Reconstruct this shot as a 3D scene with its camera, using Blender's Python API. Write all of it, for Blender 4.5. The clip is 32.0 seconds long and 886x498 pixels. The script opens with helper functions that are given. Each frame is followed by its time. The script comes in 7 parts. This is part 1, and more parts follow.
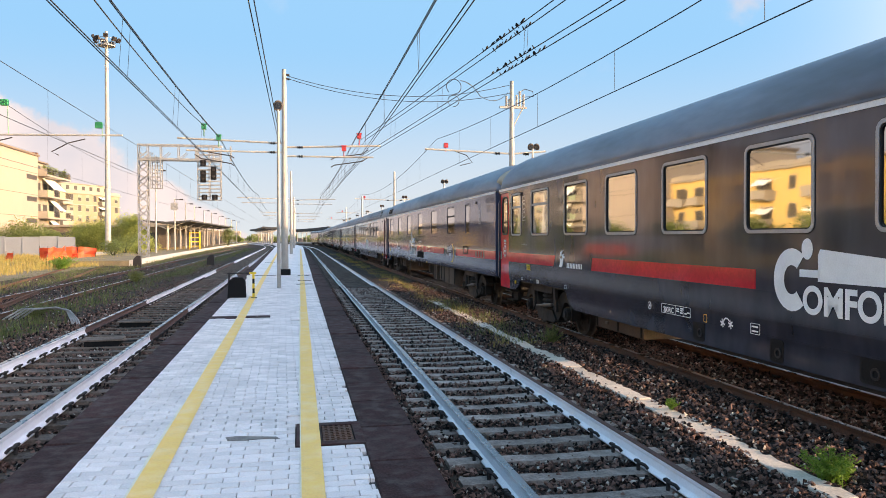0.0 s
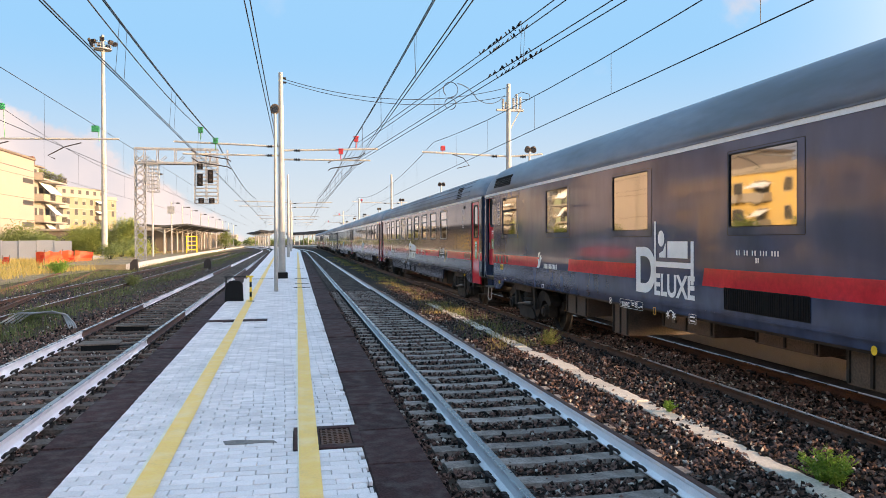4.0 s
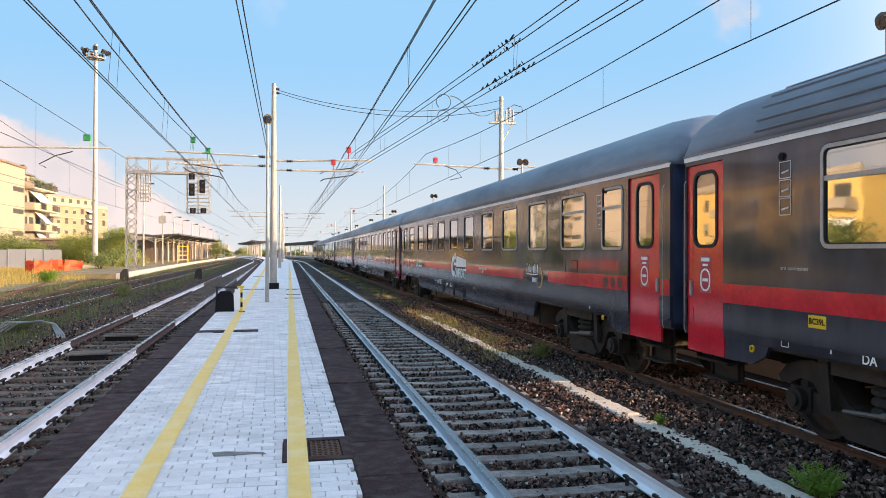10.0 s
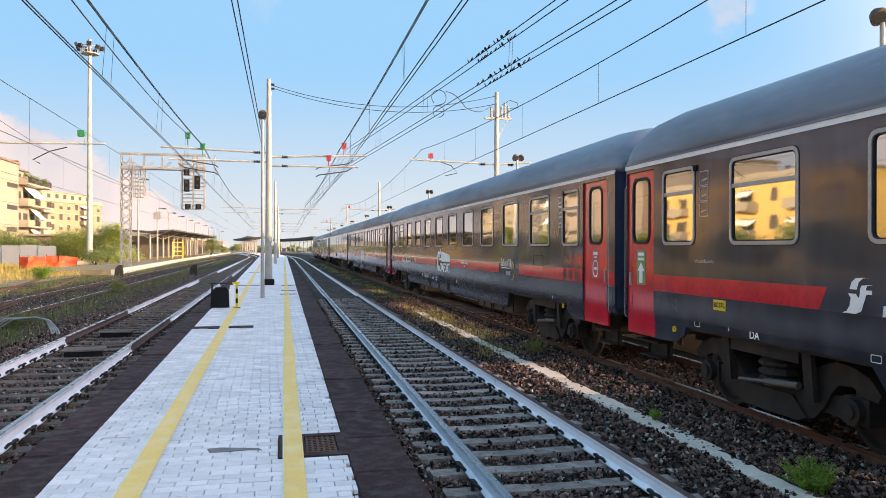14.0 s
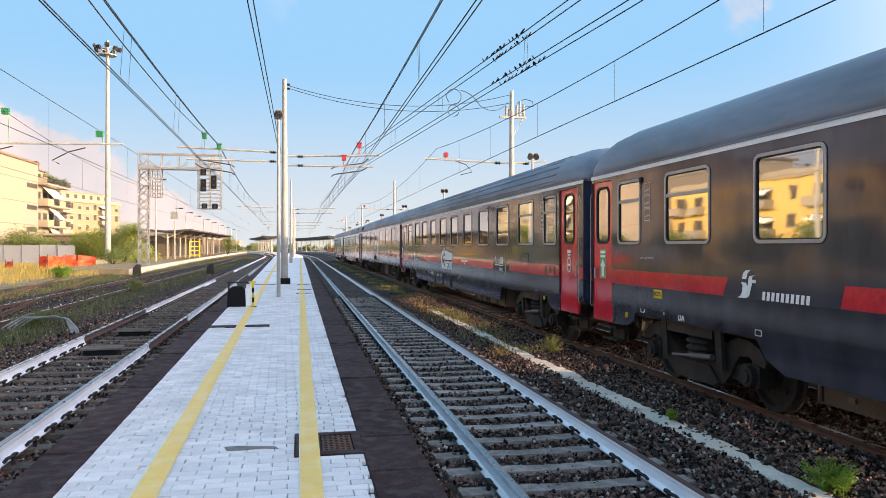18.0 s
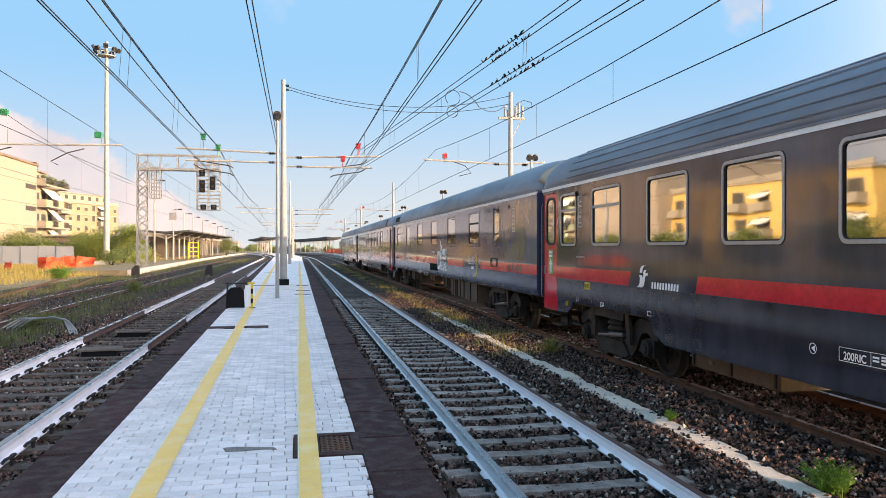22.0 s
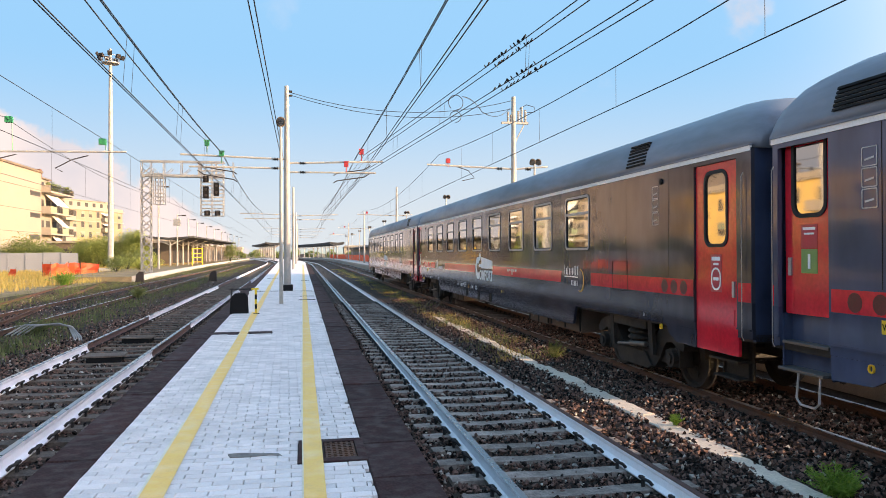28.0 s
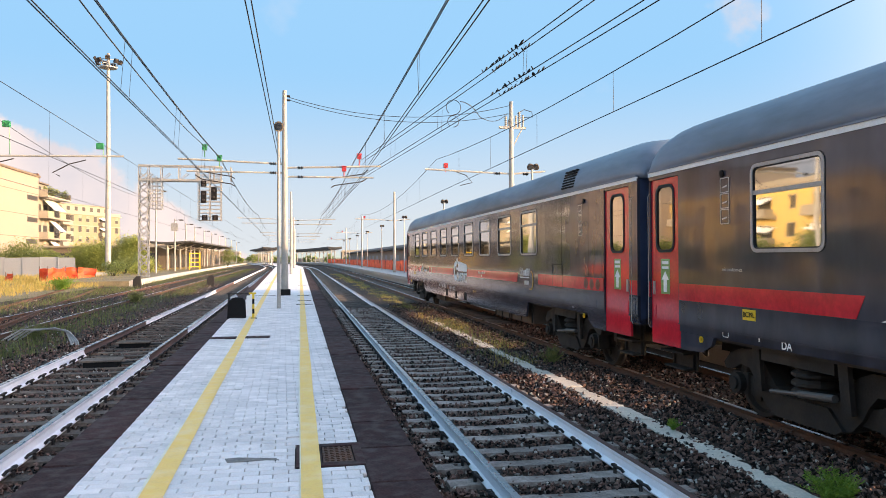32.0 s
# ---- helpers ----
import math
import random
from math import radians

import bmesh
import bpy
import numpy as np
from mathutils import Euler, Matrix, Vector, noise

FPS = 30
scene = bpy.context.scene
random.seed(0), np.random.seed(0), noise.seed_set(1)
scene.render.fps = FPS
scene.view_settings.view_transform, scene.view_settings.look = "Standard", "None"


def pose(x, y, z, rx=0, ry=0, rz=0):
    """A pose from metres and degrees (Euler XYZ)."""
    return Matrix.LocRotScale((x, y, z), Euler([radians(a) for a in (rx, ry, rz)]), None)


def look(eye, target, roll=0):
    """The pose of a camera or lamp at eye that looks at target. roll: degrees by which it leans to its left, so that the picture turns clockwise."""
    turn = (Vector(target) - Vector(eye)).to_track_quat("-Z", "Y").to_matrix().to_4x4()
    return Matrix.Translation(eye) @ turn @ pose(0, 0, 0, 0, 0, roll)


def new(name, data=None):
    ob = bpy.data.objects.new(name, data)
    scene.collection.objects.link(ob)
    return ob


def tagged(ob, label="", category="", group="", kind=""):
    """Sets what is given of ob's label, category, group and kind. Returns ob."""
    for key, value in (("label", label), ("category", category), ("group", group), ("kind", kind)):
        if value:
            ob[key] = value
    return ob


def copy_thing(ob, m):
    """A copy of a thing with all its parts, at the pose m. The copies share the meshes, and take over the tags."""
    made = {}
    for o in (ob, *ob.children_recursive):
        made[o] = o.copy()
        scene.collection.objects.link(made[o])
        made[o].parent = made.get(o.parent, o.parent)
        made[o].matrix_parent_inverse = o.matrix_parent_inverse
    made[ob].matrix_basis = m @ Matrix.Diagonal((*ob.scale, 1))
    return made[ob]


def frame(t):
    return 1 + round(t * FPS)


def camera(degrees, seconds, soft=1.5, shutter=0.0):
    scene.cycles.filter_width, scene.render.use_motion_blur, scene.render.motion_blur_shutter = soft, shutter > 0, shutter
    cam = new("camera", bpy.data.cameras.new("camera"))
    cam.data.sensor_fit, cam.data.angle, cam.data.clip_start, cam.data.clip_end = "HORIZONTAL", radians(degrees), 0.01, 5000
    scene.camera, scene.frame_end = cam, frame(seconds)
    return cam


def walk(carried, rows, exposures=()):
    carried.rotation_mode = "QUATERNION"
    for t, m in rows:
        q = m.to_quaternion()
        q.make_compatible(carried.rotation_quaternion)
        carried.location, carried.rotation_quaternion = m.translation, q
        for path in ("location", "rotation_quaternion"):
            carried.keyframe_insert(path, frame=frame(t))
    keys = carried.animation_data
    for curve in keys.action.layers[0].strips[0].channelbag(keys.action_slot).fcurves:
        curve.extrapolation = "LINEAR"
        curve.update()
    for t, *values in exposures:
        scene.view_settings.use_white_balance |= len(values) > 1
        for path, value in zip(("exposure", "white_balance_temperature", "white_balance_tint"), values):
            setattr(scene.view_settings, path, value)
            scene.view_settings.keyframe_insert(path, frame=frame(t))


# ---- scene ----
cam = camera(61.6066, 32.0, soft=0.4)


def aim(turn, tilt, roll, eye):
    a, b = radians(turn), radians(tilt)
    ahead = Vector((math.sin(a) * math.cos(b), math.cos(a) * math.cos(b), math.sin(b)))
    return look(eye, Vector(eye) + ahead * 10, roll)


PATH = [  # seconds, turn to the right of the track, tilt up, roll, eye
    (0, 10.886, -0.882, -0.093, (0.001, 0.000, 2.082)),
    (0.5, 10.912, -0.850, -0.122, (-0.001, 0.000, 2.082)),
    (1, 10.940, -0.811, -0.171, (-0.002, 0.000, 2.082)),
    (1.5, 10.943, -0.776, -0.226, (0.000, -0.000, 2.082)),
    (2, 10.949, -0.776, -0.260, (0.000, 0.000, 2.083)),
    (2.5, 10.986, -0.780, -0.281, (-0.003, 0.000, 2.083)),
    (3, 11.026, -0.742, -0.266, (-0.002, 0.000, 2.083)),
    (3.5, 11.071, -0.665, -0.260, (-0.002, 0.000, 2.083)),
    (5.5, 11.189, -0.739, -0.258, (0.000, 0.001, 2.083)),
    (6, 11.246, -0.794, -0.266, (-0.000, -0.000, 2.082)),
    (6.5, 11.324, -0.737, -0.250, (0.001, -0.000, 2.082)),
    (7, 11.411, -0.616, -0.156, (0.003, 0.001, 2.083)),
    (7.5, 11.492, -0.403, -0.125, (0.004, 0.000, 2.083)),
    (8, 11.547, -0.147, -0.022, (0.004, 0.001, 2.082)),
    (8.5, 11.594, 0.049, 0.062, (0.003, 0.001, 2.083)),
    (9, 11.635, 0.184, 0.139, (0.002, 0.000, 2.084)),
    (9.5, 11.674, 0.245, 0.183, (0.002, -0.001, 2.081)),
    (10, 11.726, 0.235, 0.149, (-0.000, -0.000, 2.081)),
    (10.5, 11.808, 0.191, 0.157, (-0.001, -0.000, 2.082)),
    (11, 11.852, 0.147, 0.153, (0.000, 0.000, 2.081)),
    (11.5, 11.881, 0.097, 0.130, (-0.001, -0.000, 2.080)),
    (12, 11.914, 0.038, 0.125, (-0.002, -0.001, 2.082)),
    (12.5, 11.991, -0.020, 0.111, (-0.000, -0.000, 2.081)),
    (13, 12.118, -0.061, 0.120, (-0.000, -0.000, 2.082)),
    (13.5, 12.160, -0.094, 0.107, (0.004, 0.000, 2.083)),
    (14, 12.068, -0.087, 0.105, (0.002, -0.001, 2.082)),
    (14.5, 11.787, -0.037, 0.053, (-0.001, -0.000, 2.080)),
    (16.5, 10.843, -0.006, -0.023, (0.001, 0.002, 2.085)),
    (17, 10.852, -0.071, -0.002, (-0.000, 0.001, 2.085)),
    (17.5, 10.878, -0.130, 0.011, (-0.001, 0.001, 2.085)),
    (18, 10.907, -0.161, 0.025, (-0.001, 0.000, 2.083)),
    (18.5, 10.919, -0.169, 0.014, (0.000, 0.000, 2.083)),
    (19, 10.932, -0.171, 0.000, (-0.000, 0.000, 2.083)),
    (19.5, 10.957, -0.148, 0.059, (-0.000, 0.001, 2.082)),
    (20, 10.981, -0.137, 0.077, (-0.002, -0.001, 2.082)),
    (20.5, 10.991, -0.083, 0.128, (-0.003, 0.000, 2.083)),
    (21, 10.992, -0.054, 0.121, (-0.003, -0.001, 2.080)),
    (21.5, 10.989, -0.039, 0.117, (-0.003, -0.001, 2.080)),
    (22, 10.992, -0.075, 0.039, (-0.001, -0.001, 2.081)),
    (22.5, 10.992, -0.150, -0.052, (0.000, -0.001, 2.081)),
    (23, 10.990, -0.222, -0.064, (0.001, -0.001, 2.081)),
    (23.5, 10.982, -0.284, -0.040, (0.001, -0.000, 2.081)),
    (24, 10.971, -0.287, -0.030, (0.001, 0.000, 2.082)),
    (24.5, 10.940, -0.224, -0.041, (-0.001, -0.000, 2.082)),
    (25, 10.920, -0.126, -0.069, (-0.005, 0.001, 2.084)),
    (25.5, 10.879, -0.037, -0.160, (-0.003, -0.000, 2.081)),
    (27.5, 10.709, 0.126, -0.308, (-0.002, -0.001, 2.082)),
    (28, 10.717, 0.295, -0.227, (-0.002, -0.000, 2.083)),
    (28.5, 10.745, 0.449, -0.207, (-0.003, -0.001, 2.081)),
    (29, 10.757, 0.552, -0.214, (-0.001, -0.000, 2.083)),
    (29.5, 10.787, 0.638, -0.191, (-0.003, -0.001, 2.082)),
    (30, 10.819, 0.696, -0.167, (-0.004, -0.001, 2.082)),
    (30.5, 10.834, 0.712, -0.173, (-0.004, -0.001, 2.081)),
    (31, 10.837, 0.723, -0.184, (-0.002, -0.001, 2.079)),
    (31.5, 10.881, 0.702, -0.199, (-0.005, -0.001, 2.081)),
    (32, 10.896, 0.655, -0.209, (-0.003, -0.002, 2.080)),
]
walk(cam, [(r[0], aim(*r[1:])) for r in PATH])

# ---- light: a low evening sun behind the train, and the sky ----
SUN_UP, SUN_AZ = 12.2, 114.0
scene.view_settings.exposure = 2.3
scene.view_settings.use_white_balance = True
scene.view_settings.white_balance_temperature = 7600
scene.view_settings.white_balance_tint = 20
world = bpy.data.worlds.new("world")
scene.world = world
world.use_nodes = True
wn = world.node_tree
wn.nodes.clear()
w_out = wn.nodes.new("ShaderNodeOutputWorld")
w_bg = wn.nodes.new("ShaderNodeBackground")
w_sky = wn.nodes.new("ShaderNodeTexSky")
w_sky.sky_type, w_sky.sun_disc = "NISHITA", False
w_sky.sun_elevation, w_sky.sun_rotation = radians(SUN_UP), radians(SUN_AZ)
w_sky.altitude, w_sky.air_density, w_sky.dust_density, w_sky.ozone_density = 20, 1.0, 1.0, 1.0
w_bg.inputs["Strength"].default_value = 0.15
# a bank of evening cumulus low over the houses, thin wisps elsewhere
w_tc = wn.nodes.new("ShaderNodeTexCoord")
w_sep = wn.nodes.new("ShaderNodeSeparateXYZ")
w_no = wn.nodes.new("ShaderNodeTexNoise")
w_no.inputs["Scale"].default_value, w_no.inputs["Detail"].default_value, w_no.inputs["Roughness"].default_value = 7.0, 7.0, 0.6
wn.links.new(w_tc.outputs["Generated"], w_sep.inputs[0])
wn.links.new(w_tc.outputs["Generated"], w_no.inputs["Vector"])


def w_math(op, a, b_, c=None):
    nd = wn.nodes.new("ShaderNodeMath")
    nd.operation = op
    for i, v in enumerate((a, b_, c)):
        if v is None:
            continue
        if isinstance(v, (int, float)):
            nd.inputs[i].default_value = v
        else:
            wn.links.new(v, nd.inputs[i])
    return nd.outputs[0]


w_lim = w_math("MINIMUM", w_math("MULTIPLY_ADD", w_sep.outputs[0], -0.70, -0.052), 0.24)
w_lim = w_math("ADD", w_lim, w_math("MULTIPLY_ADD", w_no.outputs[0], 0.16, -0.08))
w_bank = wn.nodes.new("ShaderNodeMapRange")
w_bank.interpolation_type = "SMOOTHSTEP"
w_bank.inputs["From Max"].default_value = 0.016
wn.links.new(w_math("SUBTRACT", w_lim, w_sep.outputs[2]), w_bank.inputs[0])
w_n2 = wn.nodes.new("ShaderNodeTexNoise")
w_n2.inputs["Scale"].default_value, w_n2.inputs["Detail"].default_value = 4.0, 8.0
wn.links.new(w_tc.outputs["Generated"], w_n2.inputs["Vector"])
w_wisp = wn.nodes.new("ShaderNodeMapRange")
w_wisp.inputs["From Min"].default_value, w_wisp.inputs["From Max"].default_value, w_wisp.inputs["To Max"].default_value = 0.66, 0.84, 0.5
wn.links.new(w_n2.outputs[0], w_wisp.inputs[0])
# one small torn cloud high over the train
w_spot = wn.nodes.new("ShaderNodeVectorMath")
w_spot.operation = "DOT_PRODUCT"
w_spot.inputs[1].default_value = (math.sin(radians(33)) * math.cos(radians(17.2)), math.cos(radians(33)) * math.cos(radians(17.2)), math.sin(radians(17.2)))
wn.links.new(w_tc.outputs["Generated"], w_spot.inputs[0])
w_n3 = wn.nodes.new("ShaderNodeTexNoise")
w_n3.inputs["Scale"].default_value, w_n3.inputs["Detail"].default_value = 22.0, 6.0
wn.links.new(w_tc.outputs["Generated"], w_n3.inputs["Vector"])
w_torn = wn.nodes.new("ShaderNodeMapRange")
w_torn.interpolation_type = "SMOOTHSTEP"
w_torn.inputs["From Min"].default_value, w_torn.inputs["From Max"].default_value, w_torn.inputs["To Max"].default_value = 0.9990, 1.0003, 0.9
wn.links.new(w_math("ADD", w_spot.outputs["Value"], w_math("MULTIPLY_ADD", w_n3.outputs[0], 0.003, -0.0018)), w_torn.inputs[0])
w_fac = w_math("MAXIMUM", w_math("MULTIPLY", w_bank.outputs[0], 0.95), w_math("MAXIMUM", w_wisp.outputs[0], w_torn.outputs[0]))
w_mix = wn.nodes.new("ShaderNodeMix")
w_mix.data_type = "RGBA"
w_puff = wn.nodes.new("ShaderNodeMix")
w_puff.data_type = "RGBA"
w_puff.inputs["A"].default_value, w_puff.inputs["B"].default_value = (0.86, 0.96, 1.14, 1), (1.34, 1.26, 1.28, 1)
w_soft = wn.nodes.new("ShaderNodeMapRange")
w_soft.inputs["From Min"].default_value, w_soft.inputs["From Max"].default_value = 0.36, 0.56
wn.links.new(w_n2.outputs[0], w_soft.inputs[0])
wn.links.new(w_soft.outputs[0], w_puff.inputs["Factor"])
wn.links.new(w_puff.outputs["Result"], w_mix.inputs["B"])
wn.links.new(w_fac, w_mix.inputs["Factor"])
w_cap = wn.nodes.new("ShaderNodeMix")
w_cap.data_type, w_cap.blend_type = "RGBA", "DARKEN"
w_cap.inputs["Factor"].default_value = 1
w_up = wn.nodes.new("ShaderNodeMapRange")
w_up.interpolation_type = "SMOOTHSTEP"
w_up.inputs["From Max"].default_value = 0.26
wn.links.new(w_sep.outputs[2], w_up.inputs[0])
w_blue = wn.nodes.new("ShaderNodeMix")
w_blue.data_type = "RGBA"
w_blue.inputs["A"].default_value, w_blue.inputs["B"].default_value = (0.90, 1.12, 1.28, 1), (0.38, 0.91, 1.49, 1)
wn.links.new(w_up.outputs[0], w_blue.inputs["Factor"])
# the sky grows brighter towards the sun
w_dot = wn.nodes.new("ShaderNodeVectorMath")
w_dot.operation = "DOT_PRODUCT"
w_dot.inputs[1].default_value = (math.sin(radians(SUN_AZ)), math.cos(radians(SUN_AZ)), 0.15)
wn.links.new(w_tc.outputs["Generated"], w_dot.inputs[0])
w_near = w_math("POWER", w_math("MAXIMUM", w_dot.outputs["Value"], 0.0), 5.0)
w_lift = wn.nodes.new("ShaderNodeVectorMath")
w_lift.operation = "MULTIPLY_ADD"
wn.links.new(w_near, w_lift.inputs[0])
w_lift.inputs[1].default_value = (78.0, 58.0, 45.0)
wn.links.new(w_blue.outputs["Result"], w_lift.inputs[2])
wn.links.new(w_lift.outputs[0], w_cap.inputs["B"])
wn.links.new(w_sky.outputs[0], w_cap.inputs["A"])
wn.links.new(w_cap.outputs["Result"], w_mix.inputs["A"])
wn.links.new(w_mix.outputs["Result"], w_bg.inputs[0])
wn.links.new(w_bg.outputs[0], w_out.inputs[0])
sun_data = bpy.data.lights.new("sun", "SUN")
sun_data.energy, sun_data.angle, sun_data.color = 1.55, radians(0.6), (1.0, 0.77, 0.54)
sun = new("sun", sun_data)
_a, _e = radians(SUN_AZ), radians(SUN_UP)
TO_SUN = Vector((math.sin(_a) * math.cos(_e), math.cos(_a) * math.cos(_e), math.sin(_e)))
sun.matrix_world = look(TO_SUN * 200, (0, 0, 0))

# ---- materials ----


def mat(name, color, rough=0.6, metal=0.0, vary=0.12, scale=6.0, fine=60.0, bump=0.15, tint=None, tint_amount=0.0,
        tint_scale=1.5, spec=0.5, per_object=0.0, per_island=0.0, coat=0.0, stretch=(1, 1, 1)):
    """Two scales of variation, optional stains of a second colour, bump from the fine grain."""
    m = bpy.data.materials.new(name)
    m.use_nodes = True
    n, l = m.node_tree.nodes, m.node_tree.links
    b = n["Principled BSDF"]
    b.inputs["Metallic"].default_value = metal
    b.inputs["Specular IOR Level"].default_value = spec
    b.inputs["Coat Weight"].default_value = coat
    tc = n.new("ShaderNodeTexCoord")
    mp = n.new("ShaderNodeMapping")
    mp.inputs["Scale"].default_value = stretch
    l.new(tc.outputs["Object"], mp.inputs[0])
    big, small = n.new("ShaderNodeTexNoise"), n.new("ShaderNodeTexNoise")
    big.inputs["Scale"].default_value, small.inputs["Scale"].default_value = scale, fine
    big.inputs["Detail"].default_value, small.inputs["Detail"].default_value = 4, 3
    l.new(mp.outputs[0], big.inputs["Vector"])
    l.new(mp.outputs[0], small.inputs["Vector"])
    add = n.new("ShaderNodeMath")
    add.operation = "ADD"
    l.new(big.outputs[0], add.inputs[0])
    l.new(small.outputs[0], add.inputs[1])
    value = add.outputs[0]
    for amount, node, socket in ((per_object, "ShaderNodeObjectInfo", "Random"), (per_island, "ShaderNodeNewGeometry", "Random Per Island")):
        if amount:
            src = n.new(node)
            k = n.new("ShaderNodeMath")
            k.operation = "MULTIPLY_ADD"
            l.new(src.outputs[socket], k.inputs[0])
            k.inputs[1].default_value, k.inputs[2].default_value = amount, -amount / 2
            s = n.new("ShaderNodeMath")
            s.operation = "ADD"
            l.new(value, s.inputs[0])
            l.new(k.outputs[0], s.inputs[1])
            value = s.outputs[0]
    ramp = n.new("ShaderNodeMapRange")
    ramp.inputs["From Min"].default_value, ramp.inputs["From Max"].default_value = 0.6, 1.4
    ramp.inputs["To Min"].default_value, ramp.inputs["To Max"].default_value = 1 - vary * 2, 1 + vary * 2
    l.new(value, ramp.inputs[0])
    mul = n.new("ShaderNodeMix")
    mul.data_type, mul.blend_type = "RGBA", "MULTIPLY"
    mul.inputs["Factor"].default_value = 1
    mul.inputs["A"].default_value = (*color, 1)
    l.new(ramp.outputs[0], mul.inputs["B"])
    col = mul.outputs["Result"]
    if tint is not None:
        st = n.new("ShaderNodeTexNoise")
        st.inputs["Scale"].default_value, st.inputs["Detail"].default_value = tint_scale, 6
        l.new(mp.outputs[0], st.inputs["Vector"])
        sr = n.new("ShaderNodeMapRange")
        sr.inputs["From Min"].default_value, sr.inputs["From Max"].default_value = 0.45, 0.7
        sr.inputs["To Max"].default_value = tint_amount
        l.new(st.outputs[0], sr.inputs[0])
        mx = n.new("ShaderNodeMix")
        mx.data_type = "RGBA"
        l.new(sr.outputs[0], mx.inputs["Factor"])
        l.new(col, mx.inputs["A"])
        mx.inputs["B"].default_value = (*tint, 1)
        col = mx.outputs["Result"]
    l.new(col, b.inputs["Base Color"])
    rr = n.new("ShaderNodeMapRange")
    rr.inputs["From Min"].default_value, rr.inputs["From Max"].default_value = 0.3, 0.7
    rr.inputs["To Min"].default_value, rr.inputs["To Max"].default_value = max(0.02, rough - 0.12 * min(1, rough * 2)), min(1, rough + 0.12 * min(1, rough * 2))
    l.new(big.outputs[0], rr.inputs[0])
    l.new(rr.outputs[0], b.inputs["Roughness"])
    if bump:
        bp = n.new("ShaderNodeBump")
        bp.inputs["Strength"].default_value, bp.inputs["Distance"].default_value = bump, 0.01
        l.new(small.outputs[0], bp.inputs["Height"])
        l.new(bp.outputs[0], b.inputs["Normal"])
    return m


